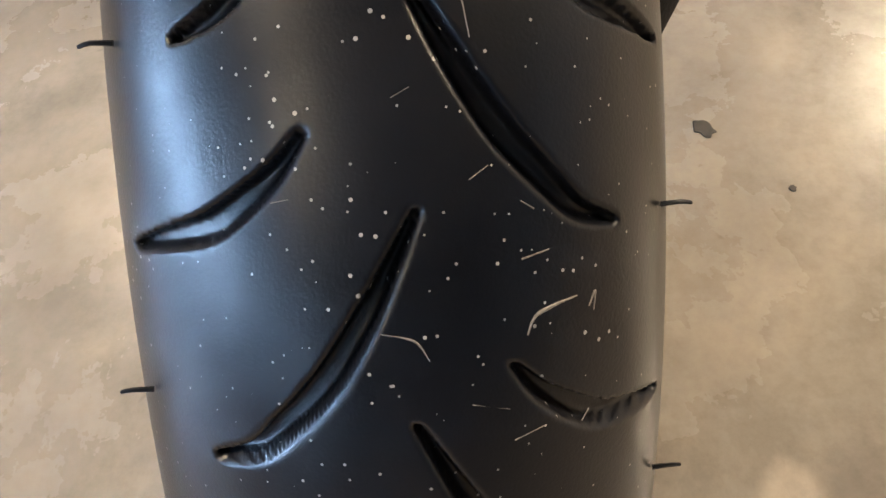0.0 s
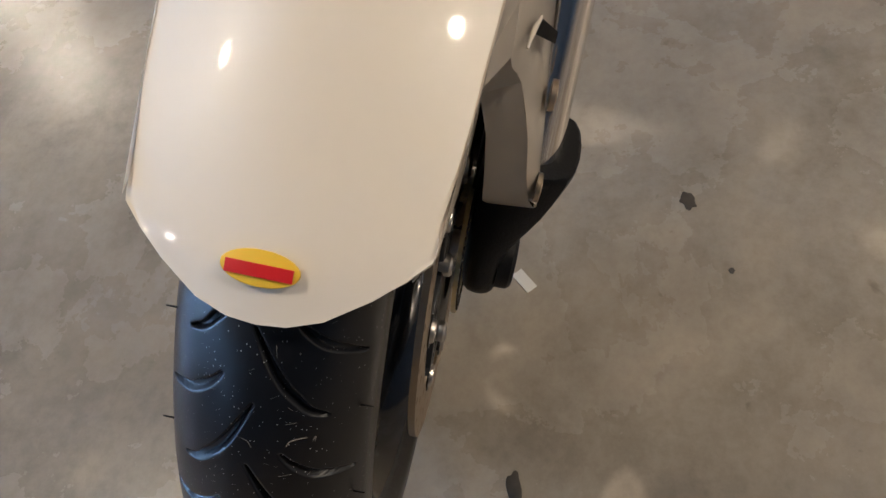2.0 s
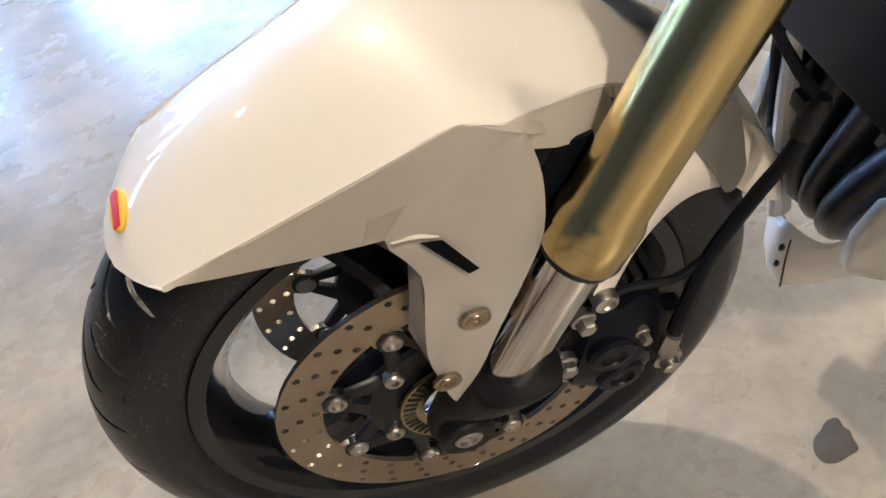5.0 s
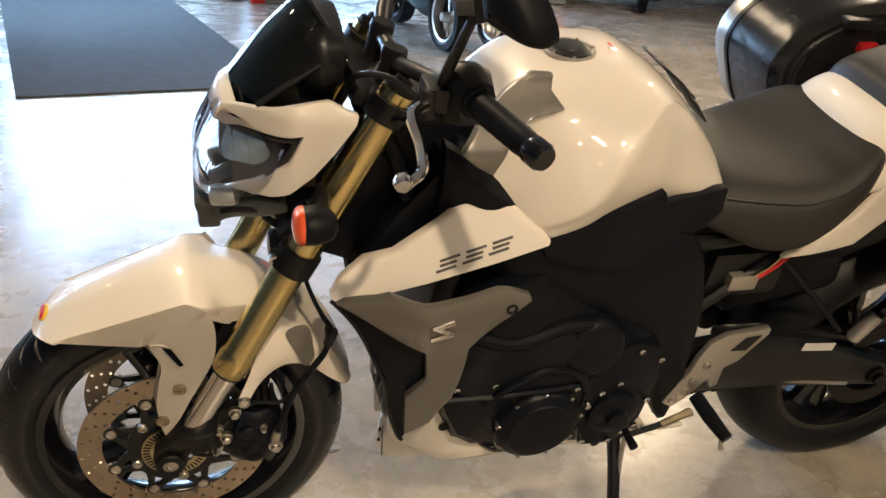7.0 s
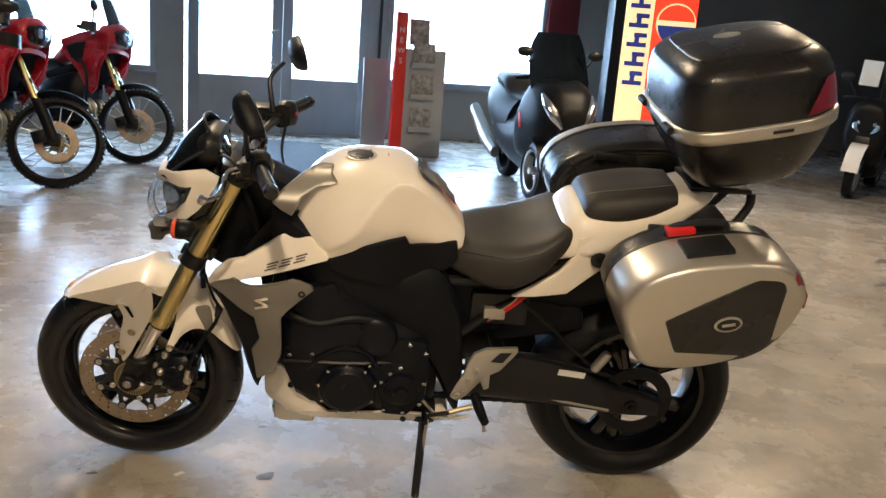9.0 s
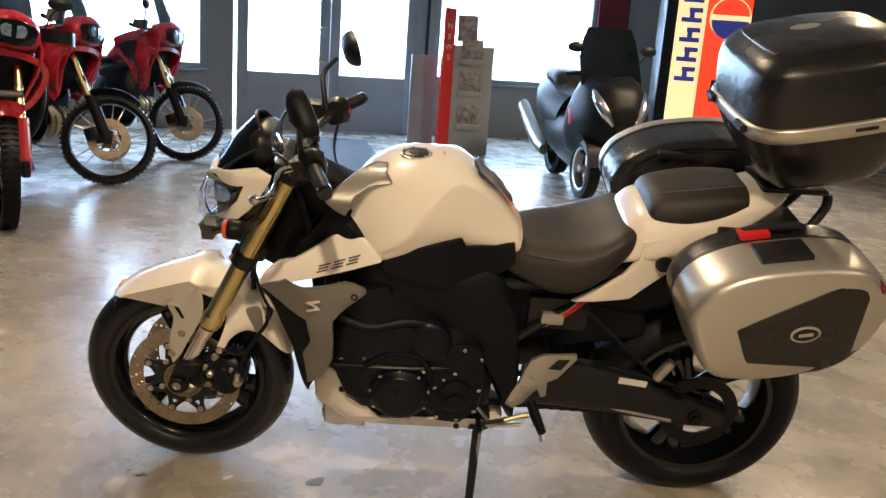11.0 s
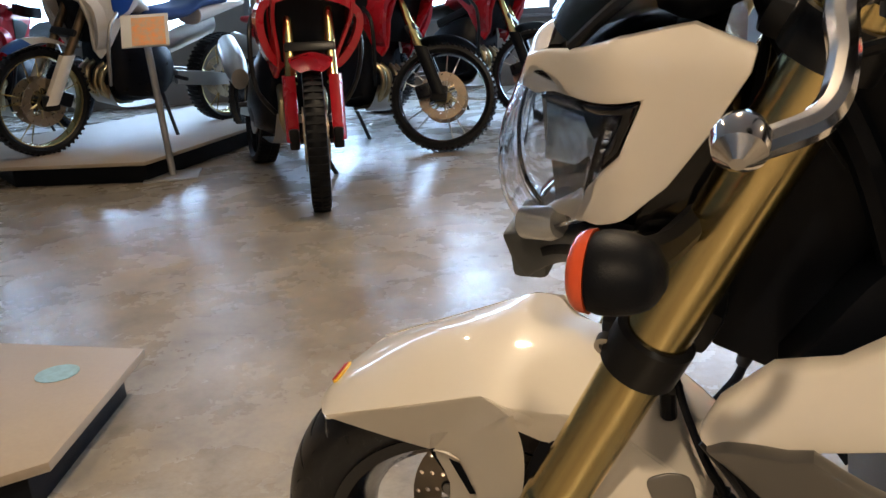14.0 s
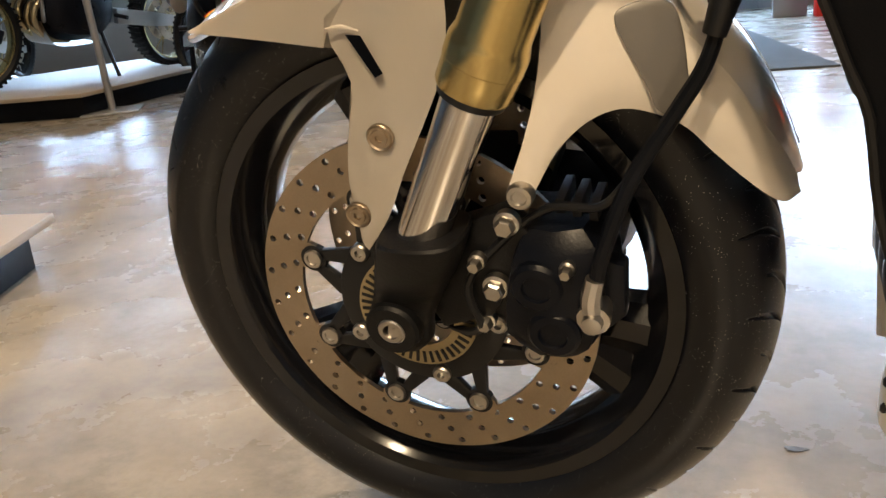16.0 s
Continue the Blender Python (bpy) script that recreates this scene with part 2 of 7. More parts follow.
def rod(a, b, prof, seg=24, bm=None):
    """A turned piece along a to b; prof: rows of (metres from a, radius)."""
    a, b = Vector(a), Vector(b)
    d = (b - a).normalized()
    s = d.orthogonal().normalized()
    u = d.cross(s)
    rows = [[a + d * z + (s * math.cos(t) + u * math.sin(t)) * max(r, 1e-5) for t in (2 * math.pi * j / seg for j in range(seg))] for z, r in prof]
    return grid(rows, True, True, bm)


def ring(prof, centre, seg=72, bm=None):
    """A ring turned about the y axis through centre; prof: a closed outline of (radius, y)."""
    c = Vector(centre)
    rows = []
    for j in range(seg + 1):
        t = 2 * math.pi * j / seg
        rows.append([c + Vector((-r * math.cos(t), y, r * math.sin(t))) for r, y in prof])
    bm = grid(rows, True, False, bm)
    bmesh.ops.remove_doubles(bm, verts=bm.verts[:], dist=1e-6)
    return bm


def box(c, s, bev=0.004, rot=None, bm=None):
    bm = bm or bmesh.new()
    m = Matrix.LocRotScale(Vector(c), rot or Euler((0, 0, 0)), Vector(s))
    r = bmesh.ops.create_cube(bm, size=1.0, matrix=m)
    if bev:
        es = list({e for v in r["verts"] for e in v.link_edges})
        bmesh.ops.bevel(bm, geom=es, offset=bev, segments=2, affect="EDGES", profile=0.6)
    return bm


def inside(p, poly):
    hit = False
    for a, b in zip(poly, poly[1:] + poly[:1]):
        if (a[1] > p[1]) != (b[1] > p[1]) and p[0] < (b[0] - a[0]) * (p[1] - a[1]) / (b[1] - a[1]) + a[0]:
            hit = not hit
    return hit


def plate(outline, y0, thick, bev=0.002, fun=None, cuts=0, n=1):
    """A plate of outline (x, z) at y0, growing by thick along y; fun(x, z) bends it along y; cuts makes the mesh finer."""
    pts = [(x, z) for x, z in outline]
    if n > 1:
        pts = [(p.x, p.z) for p in curve([(x, 0, z) for x, z in pts], n, True)]
    bm = bmesh.new()
    if fun:
        ext = max(max(p[0] for p in pts) - min(p[0] for p in pts), max(p[1] for p in pts) - min(p[1] for p in pts))
        h = ext / (9 if cuts < 2 else 22)
        fine = []
        for a, b in zip(pts, pts[1:] + pts[:1]):
            k = max(1, round(math.hypot(b[0] - a[0], b[1] - a[1]) / h))
            fine += [(a[0] + (b[0] - a[0]) * i / k, a[1] + (b[1] - a[1]) * i / k) for i in range(k)]
        m = len(fine)
        x0, z0 = min(p[0] for p in pts), min(p[1] for p in pts)
        inner = []
        for i in range(int(ext / h) + 2):
            for j in range(int(ext / h) + 2):
                q = (x0 + h * (i + 0.5 * (j % 2)), z0 + h * 0.87 * j)
                if inside(q, pts) and min((q[0] - e[0]) ** 2 + (q[1] - e[1]) ** 2 for e in fine) > (0.6 * h) ** 2:
                    inner.append(q)
        vs, _, fs, *_ = geometry.delaunay_2d_cdt([Vector(q) for q in fine + inner], [], [list(range(m))], 1, 1e-7)
        bv = [bm.verts.new((v.x, 0, v.y)) for v in vs]
        for t in fs:
            bm.faces.new([bv[k] for k in t])
    else:
        bm.faces.new([bm.verts.new((x, 0, z)) for x, z in pts])
    r = bmesh.ops.extrude_face_region(bm, geom=bm.faces[:])
    far = {v for v in r["geom"] if isinstance(v, bmesh.types.BMVert)}
    for v in bm.verts:
        v.co.y = y0 + (fun(v.co.x, v.co.z) if fun else 0.0) + (thick if v in far else 0.0)
    if bev:
        bmesh.ops.recalc_face_normals(bm, faces=bm.faces[:])
        es = [e for e in bm.edges if len(e.link_faces) == 2 and e.calc_face_angle(0) > radians(55)]
        bmesh.ops.bevel(bm, geom=es, offset=bev, segments=2, affect="EDGES", profile=0.5)
    return bm


def join(*bms):
    out = bms[0]
    for b in bms[1:]:
        me = bpy.data.meshes.new("tmp")
        b.to_mesh(me)
        b.free()
        out.from_mesh(me)
        bpy.data.meshes.remove(me)
    return out


def mirrored(bm):
    for v in bm.verts:
        v.co.y = -v.co.y
    bmesh.ops.reverse_faces(bm, faces=bm.faces[:])
    return bm


def moved(bm, m):
    bmesh.ops.transform(bm, matrix=m, verts=bm.verts[:])
    return bm


def text_part(name, words, size, material, parent, m, depth=0.001):
    cu = bpy.data.curves.new(name, "FONT")
    cu.body, cu.size, cu.extrude, cu.align_x, cu.align_y = words, size, depth, "CENTER", "CENTER"
    tmp = new("tmp_text", cu)
    bpy.context.view_layer.update()
    me = bpy.data.meshes.new_from_object(tmp.evaluated_get(bpy.context.evaluated_depsgraph_get()))
    bpy.data.objects.remove(tmp)
    bpy.data.curves.remove(cu)
    me.materials.clear()
    me.materials.append(material)
    ob = new(name, me)
    ob.parent = parent
    ob.matrix_local = m
    return ob


def step(a, b, x):
    t = min(1.0, max(0.0, (x - a) / (b - a)))
    return t * t * (3 - 2 * t)

# ---- the showroom ----
def flat_sheet(x0, y0, x1, y1, z, n=8):
    bm = bmesh.new()
    rows = [[Vector((x0 + (x1 - x0) * i / n, y0 + (y1 - y0) * j / n, z)) for i in range(n + 1)] for j in range(n + 1)]
    return grid(rows, bm=bm)


floor = solid("floor", flat_sheet(-16, -9, 16, 17, 0.0), CONCRETE, "polished warm grey concrete showroom floor with cloudy stains", "floor", "structure")


def blob(cx, cy, r, seed, lobes=13, squash=0.8, turn=0.0):
    rnd = random.Random(seed)
    pts = []
    for i in range(lobes):
        a = 2 * math.pi * i / lobes
        q = r * rnd.uniform(0.72, 1.2)
        x, y = q * math.cos(a), q * math.sin(a) * squash
        pts.append((cx + x * math.cos(turn) - y * math.sin(turn), cy + x * math.sin(turn) + y * math.cos(turn), 0))
    ring_pts = curve(pts, 4, True)
    bm = bmesh.new()
    rows = [[Vector((p.x, p.y, 0.0005)) for p in ring_pts], [Vector((cx + (p.x - cx) * 0.9, cy + (p.y - cy) * 0.9, 0.0012)) for p in ring_pts]]
    grid(rows, True, False, bm)
    bm.verts.ensure_lookup_table()
    bm.faces.new(bm.verts[len(ring_pts):])
    return bm


for x, y, r, sq, tn in ((0.274, -0.393, 0.013, 0.7, 0.4), (0.181, -0.444, 0.004, 0.8, 0), (0.394, -0.202, 0.030, 0.72, 0.5), (-0.095, -0.232, 0.016, 0.5, 0.2),
                        (-0.14, -0.21, 0.008, 0.6, 0), (0.62, -0.75, 0.008, 0.8, 0), (0.10, -0.70, 0.006, 0.9, 0), (1.02, -0.55, 0.010, 0.6, 0.3), (0.33, 0.12, 0.014, 0.5, 0.1),
                        (3.4, 1.7, 0.05, 0.4, 0.6), (3.9, 2.6, 0.10, 0.35, 0.7), (4.3, 3.3, 0.13, 0.35, 0.7), (3.75, 2.2, 0.07, 0.5, 0.3), (0.86, 0.28, 0.012, 0.6, 0)):
    part("floor_stain", blob(x, y, r, int(1000 * (x + 9) + 77 * y), 13, sq, tn), CONCRETE_STAIN, floor, "dark oil stain on the concrete")
part("tape_scrap", box((0.1446, -0.212, 0.0008), (0.014, 0.030, 0.001), 0, Euler((0, 0, 2.35))), PAPER, floor, "scrap of pale masking tape")

WALL_M4 = Matrix.Translation(WALL_P) @ Matrix.Rotation(WALL_A, 4, "Z")  # x along the wall, y outwards, z up


def wall_box(s0, s1, z0, z1, y0=0.0, y1=0.25, bev=0.003, bm=None):
    return box(((s0 + s1) / 2, (y0 + y1) / 2, (z0 + z1) / 2), (s1 - s0, y1 - y0, z1 - z0), bev, bm=bm)


SILL, HEAD = 0.74, 2.75
OPENINGS = [(-7.3, -4.25), (-3.75, -0.38), (0.0, 2.35), (2.62, 5.1)]
bm = bmesh.new()
for s0, s1 in ((-9.5, -7.3), (-4.25, -3.75), (-0.38, -0.05), (2.35, 2.62), (5.1, 5.62), (5.62, 12.5)):
    wall_box(s0, s1, 0, ROOM_H, bm=bm)
for s0, s1 in OPENINGS:
    wall_box(s0, s1, HEAD, ROOM_H, bm=bm)
    if s0 != 0.0:
        wall_box(s0, s1, 0, SILL, bm=bm)
solid("wall_north", bm, WALL_M, "grey painted shopfront wall with wide windows", "wall", "structure", m=WALL_M4)
solid("pillar", wall_box(5.1, 5.62, 0, ROOM_H, -0.06, -0.003), mat("dark_red_pillar_paint", (0.16, 0.018, 0.022), 0.5, 0, 0.1, 3), "dark red painted pillar beside the window", "pillar", "structure", m=WALL_M4)

for k, (s0, s1) in enumerate(OPENINGS):
    if s0 == 0.0:
        continue
    win = tagged(new(f"window_{k + 1}"), "grey framed shop window with bright daylight", "window", kind="structure")
    win.matrix_world = WALL_M4
    for a, b, c, d in ((s0, s0 + 0.07, SILL, HEAD), (s1 - 0.07, s1, SILL, HEAD), (s0 + 0.07, s1 - 0.07, SILL, SILL + 0.06), (s0 + 0.07, s1 - 0.07, HEAD - 0.06, HEAD)):
        part("window_frame", wall_box(a, b, c, d, -0.015, 0.10, 0.006), FRAME_M, win)
    part("window_sill", wall_box(s0 - 0.02, s1 + 0.02, SILL - 0.035, SILL - 0.003, -0.07, -0.002, 0.006), FRAME_M, win)
    pane = part("pane", wall_box(s0 + 0.05, s1 - 0.05, SILL + 0.04, HEAD - 0.04, 0.05, 0.058, 0), LAMP_CLEAR, win)
    pane.visible_shadow = False

door = tagged(new("door_1"), "grey glazed double shop door, closed", "door", kind="structure")
door.matrix_world = WALL_M4
for s0, s1 in ((0.0, 1.17), (1.18, 2.35)):
    leaf = part("door_leaf", join(wall_box(s0, s0 + 0.13, 0.01, HEAD, 0, 0.06), wall_box(s1 - 0.13, s1, 0.01, HEAD, 0, 0.06), wall_box(s0 + 0.13, s1 - 0.13, 0.01, SILL, 0.004, 0.056), wall_box(s0 + 0.13, s1 - 0.13, HEAD - 0.12, HEAD, 0, 0.06)), FRAME_M, door)
    pane = part("pane", wall_box(s0 + 0.13, s1 - 0.13, SILL, HEAD - 0.12, 0.026, 0.034, 0), LAMP_CLEAR, leaf)
    pane.visible_shadow = False
part("door_threshold", wall_box(0, 2.35, 0.0, 0.009, -0.05, 0.25, 0.002), STEEL, door)
arc = [(1.10 - 0.17 * math.sin(t), -0.07, 1.12 + 0.22 * math.cos(t)) for t in (math.pi * i / 8 for i in range(9))]
part("door_handle", join(tube([(1.10, 0, 1.34)] + arc + [(1.10, 0, 0.90)], 0.012, 8, 3)), STEEL, door, "curved steel pull handle")
part("door_rail", join(tube([(2.49, -0.05, 0.02), (2.49, -0.05, 2.3)], 0.022, 8, 1), tube([(2.44, -0.05, 0.02), (2.49, -0.05, 0.06)], 0.018, 8, 1)), BLACK, door, "black upright post beside the door")

backdrop = bmesh.new()
wall_box(-10, 8, -0.5, 4.5, 1.6, 1.65, 0, backdrop)
solid("backdrop", backdrop, DAYLIGHT, "overexposed bright street outside the shop windows", "backdrop", "structure", m=WALL_M4)
solid("pavement", wall_box(-10, 8, -0.2, -0.01, 0.26, 1.58, 0), CONCRETE, "pale pavement outside the shop windows", "pavement", "structure", m=WALL_M4)

corner_l, corner_r = on_wall(-9.5), on_wall(12.5)


def upright_wall(name, a, b):
    a, b = Vector(a), Vector(b)
    d = b - a
    m = Matrix.Translation(a) @ Matrix.Rotation(math.atan2(d.y, d.x), 4, "Z")
    return solid(name, box((d.length / 2, 0.1, ROOM_H / 2), (d.length, 0.2, ROOM_H), 0), WALL_M, "plain grey painted showroom wall", "wall", "structure", m=m)


upright_wall("wall_west", (corner_l.x, -7, 0), (corner_l.x, corner_l.y, 0))
upright_wall("wall_south", (corner_r.x, -7, 0), (corner_l.x, -7, 0))
upright_wall("wall_east", (corner_r.x, corner_r.y, 0), (corner_r.x, -7, 0))
solid("ceiling", box((0.4, 3.5, ROOM_H + 0.1), (26, 22, 0.2), 0), CEIL_M, "dark board showroom ceiling", "ceiling", "structure")

for k, (x, y, power) in enumerate(CEILING_SPOTS):
    lampo = thing("ceiling_spot", pose(x, y, ROOM_H), "round warm ceiling spotlight with dark rim", "lamp", "ceiling spots")
    part("housing", rod((0, 0, 0), (0, 0, -0.1), [(0, 0.05), (0.02, 0.10), (0.10, 0.11), (0.10, 0.098), (0.06, 0.09)], 24), BLACK, lampo)

solid("entrance_mat", box((0.75, 2.2, 0.006), (1.5, 4.4, 0.012), 0.004), MAT_M, "dark grey ribbed entrance mat lying on concrete", "mat", m=pose(-0.87, 3.45, 0, 0, 0, 11.3))

# display platforms
def platform(m, outline, height, label):
    top = thing("display_platform", m, label, "platform", "display platforms")
    pts = [(x, y) for x, y in outline]
    bm = plate([(x, y) for x, y in pts], 0, 0.022, 0.002)
    bm = moved(bm, Matrix(((1, 0, 0, 0), (0, 0, 1, 0), (0, 1, 0, height - 0.022), (0, 0, 0, 1))))
    part("board", bm, PLY, top)
    cx, cy = sum(p[0] for p in pts) / len(pts), sum(p[1] for p in pts) / len(pts)
    inner = [(cx + (x - cx) * 0.93, cy + (y - cy) * 0.93) for x, y in pts]
    bm = plate(inner, 0, height - 0.023, 0.002)
    part("plinth", moved(bm, Matrix(((1, 0, 0, 0), (0, 0, 1, 0), (0, 1, 0, 0.0), (0, 0, 0, 1)))), BLACK_MATT, top, "black recessed plinth")
    return top


platform(pose(0, 0, 0), [(-1.254, 0.612), (-1.03, 0.10), (-1.75, -0.95), (-2.75, -0.6), (-2.3, 0.43)], 0.12, "low display platform with pale board and black plinth")
platform(pose(0, 0, 0), [(-4.18, 2.58), (-3.28, 2.84), (-3.62, 5.35), (-5.0, 5.35), (-5.3, 3.2)], 0.14, "low display platform with pale board under the blue bike")
solid("floor_sticker", rod((-1.36, 0.425, 0.1205), (-1.36, 0.425, 0.13), [(0, 0.052), (0.0012, 0.052)], 32), mat("pale_blue_sticker", (0.30, 0.50, 0.58), 0.5, 0, 0.3, 40), "round pale blue sticker on the platform board", "sticker")

sign = thing("sign_post", pose(-3.29, 3.07, 0, 0, 0, 35), "grey floor sign post holding a printed sheet", "sign stand")
part("base", box((0, 0, 0.008), (0.32, 0.32, 0.012), 0.004), POST_M, sign)
part("pole", rod((0, 0, 0.012), (-0.03, 0, 0.80), [(0, 0.021), (0.79, 0.021)], 16), POST_M, sign)
part("sheet_holder", moved(box((0, 0, 0), (0.27, 0.012, 0.22), 0.003), pose(-0.03, 0, 0.88, -35, 0, 0)), PAPER, sign)
part("printed_sheet", moved(box((0.02, -0.009, -0.01), (0.19, 0.003, 0.19), 0.0), pose(-0.03, 0, 0.88, -35, 0, 0)), mat("orange_print", (0.75, 0.26, 0.06), 0.5, 0, 0.5, 30, tint=(0.6, 0.45, 0.3)), sign, "orange printed price sheet")

# red news column with brochures
col = thing("brochure_stand", pose(0.62, 7.45, 0, 0, 0, 14), "grey brochure stand with tall red sign strip", "display stand")
part("strip", box((0.06, -0.02, 0.82), (0.13, 0.10, 1.64), 0.004), RED_SIGN, col, "red vertical sign strip")
part("panel", box((0.37, 0.16, 0.62), (0.48, 0.42, 1.24), 0.006), COL_M, col)
part("side_board", box((-0.16, 0.20, 0.55), (0.30, 0.03, 1.10), 0.004), FRAME_M, col)
for z in (0.42, 0.80, 1.16):
    part("brochure_rack", box((0.34, -0.075, z - 0.10), (0.30, 0.05, 0.06), 0.004), COL_M, col)
    part("brochure", box((0.34, -0.065, z + 0.02), (0.26, 0.012, 0.26), 0.002, Euler((-0.12, 0, 0))), PHOTO, col, "brochure with dark motorcycle photo")
part("brochure", box((0.30, 0.05, 1.43), (0.24, 0.012, 0.30), 0.002, Euler((-0.1, 0, 0))), PHOTO, col, "brochure with dark motorcycle photo")
for i, ch in enumerate("NEWS"):
    text_part("letter", ch, 0.085, PAPER, col, pose(0.06, -0.072, 1.44 - 0.115 * i, 90, 0, 0))

# lit drinks machine
vend = thing("drinks_machine", pose(3.28, 8.05, 0, 0, 0, -6), "old drinks vending machine with lit cream and red front", "vending machine")
part("cabinet", box((0.5, 0.36, 1.13), (1.02, 0.66, 2.24), 0.02), BLACK_MATT, vend)
part("red_panel", box((0.60, 0.02, 1.25), (0.78, 0.03, 1.92), 0.01), LIT_RED, vend, "lit red front panel")
part("cream_panel", box((0.29, 0.0, 1.25), (0.34, 0.03, 1.92), 0.008), LIT_CREAM, vend, "lit cream stripe")
part("kick_panel", box((0.5, 0.015, 0.14), (0.98, 0.03, 0.26), 0.006), COL_M, vend)
part("coin_slot", box((0.72, -0.004, 0.92), (0.20, 0.03, 0.26), 0.006), BLACK, vend)
for z in (1.10, 1.33, 1.56, 1.79, 2.02):
    part("logo_stroke", join(box((0.29, -0.022, z - 0.06), (0.24, 0.012, 0.055), 0.004), box((0.33, -0.022, z + 0.055), (0.16, 0.012, 0.055), 0.004), box((0.29, -0.022, z), (0.06, 0.012, 0.065), 0.004)), LIT_BLUE, vend)
part("round_emblem", moved(rod((0, 0, 0), (0, -0.02, 0), [(0, 0.24), (0.012, 0.24)], 40), pose(0.74, -0.004, 1.78)), LIT_CREAM, vend, "round cream emblem")
part("emblem_half", moved(plate([(0.22 * math.cos(math.pi + math.pi * i / 14), 0.22 * math.sin(math.pi + math.pi * i / 14)) for i in range(15)], 0, -0.006, 0), pose(0.74, -0.019, 1.75)), LIT_BLUE, vend, "dark blue half of the emblem")
part("emblem_top", moved(plate([(0.22 * math.cos(math.pi * i / 14), 0.03 + 0.19 * math.sin(math.pi * i / 14)) for i in range(15)], 0, -0.006, 0), pose(0.74, -0.019, 1.78)), LIT_RED, vend, "red half of the emblem")

# murals between the far windows
for s0, s1, z0, z1 in ((-6.7, -4.1, 1.32, 2.6), (-3.1, -2.5, 1.40, 2.5)):
    solid("mural_poster", wall_box(s0, s1, z0, z1, -0.05, -0.03, 0), POSTER, "large faded landscape poster hung before the window", "poster", m=WALL_M4)

# ---- the white naked bike ----
BIKE_M = pose(0, -0.02, 0, 14, 0, 1.5)
bike = thing("motorcycle", BIKE_M, "white naked motorcycle with gold forks leaning on its side stand", "motorcycle")
HUB = Vector((0, 0, 0.300))
RAKE = radians(23.5)
AXIS = Vector((math.sin(RAKE), 0, math.cos(RAKE)))
PIVOT = Vector((-0.104, 0, 0))
STEER = Matrix.Translation(PIVOT) @ Matrix.Rotation(radians(-2), 4, AXIS) @ Matrix.Translation(-PIVOT)


LONG = [(43.6, .0009), (42.0, -.0034), (40.6, -.0072), (39.0, -.0121), (37.8, -.0164), (36.55, -.0222), (35.3, -.0285), (34.7, -.0360)]
SHORT = [(30.3, -.0160), (29.1, -.0212), (28.2, -.0268), (27.4, -.0330), (27.0, -.0402), (26.5, -.0486)]
GROOVES = [LONG, SHORT, [(a - 7.9, -l) for a, l in LONG], [(a + 8.0, -l) for a, l in SHORT]]


def tyre_mesh(name, centre, radius, crown, half, rim_r, cols, cells, grooved, material):
    """A tyre about the y axis through centre; cols per tread repeat, 24 repeats."""
    lat = np.linspace(-half, half, cells)
    prof = [(radius - (crown - math.sqrt(crown ** 2 - l * l)), l) for l in lat]
    re = prof[0][0]
    side = [(rim_r - 0.002, half * 0.72), (rim_r + 0.004, half * 0.80), (rim_r + (re - rim_r) * 0.35, half * 0.99), (rim_r + (re - rim_r) * 0.72, half * 1.035)]
    left = [(r, -y) for r, y in side]
    right = [(r, y) for r, y in reversed(side)]
    P = np.array(left + prof + right)
    n0, n1 = len(left), len(left) + cells
    per = cols
    drop = np.zeros((per, len(P)))
    if grooved:
        ang = np.arange(per) * 15.0 / per
        s = np.radians(ang) * radius
        for line in GROOVES:
            pts = curve([(math.radians(a) * radius, l, 0) for a, l in line], 5)
            m = len(pts) - 1
            for rep in range(-5, 3):
                off = math.radians(15 * rep) * radius
                for i in range(m):
                    ax_, ay = pts[i].x + off, pts[i].y
                    bx, by = pts[i + 1].x + off, pts[i + 1].y
                    dx, dy = bx - ax_, by - ay
                    S, Lm = np.meshgrid(s, lat, indexing="ij")
                    t = np.clip(((S - ax_) * dx + (Lm - ay) * dy) / (dx * dx + dy * dy), 0, 1)
                    d = np.hypot(S - ax_ - t * dx, Lm - ay - t * dy)
                    f = (i + t) / m
                    w = 0.0003 + 0.0021 * np.sin(np.pi * np.clip(f * 0.96 + 0.02, 0, 1) ** 1.25) ** 0.6
                    q = np.clip((w + 0.0004 - d) / 0.0010, 0, 1)
                    drop[:, n0:n1] = np.maximum(drop[:, n0:n1], 0.0048 * q * q * (3 - 2 * q))
    tot = per * 24
    A = 2 * np.pi * np.arange(tot) / tot
    D = np.tile(drop, (24, 1))
    Rr = P[None, :, 0] - D
    X = centre[0] - Rr * np.cos(A)[:, None]
    Z = centre[2] + Rr * np.sin(A)[:, None]
    Y = np.broadcast_to(P[None, :, 1] + centre[1], X.shape)
    verts = np.stack([X, Y, Z], -1).reshape(-1, 3)
    k = len(P)
    i, j = np.meshgrid(np.arange(tot), np.arange(k - 1), indexing="ij")
    i2 = (i + 1) % tot
    faces = np.stack([i * k + j, i * k + j + 1, i2 * k + j + 1, i2 * k + j], -1).reshape(-1, 4)
    me = bpy.data.meshes.new(name)
    me.from_pydata(verts.tolist(), [], faces.tolist())
    for p in me.polygons:
        p.use_smooth = True
    me.materials.append(material)
    return me


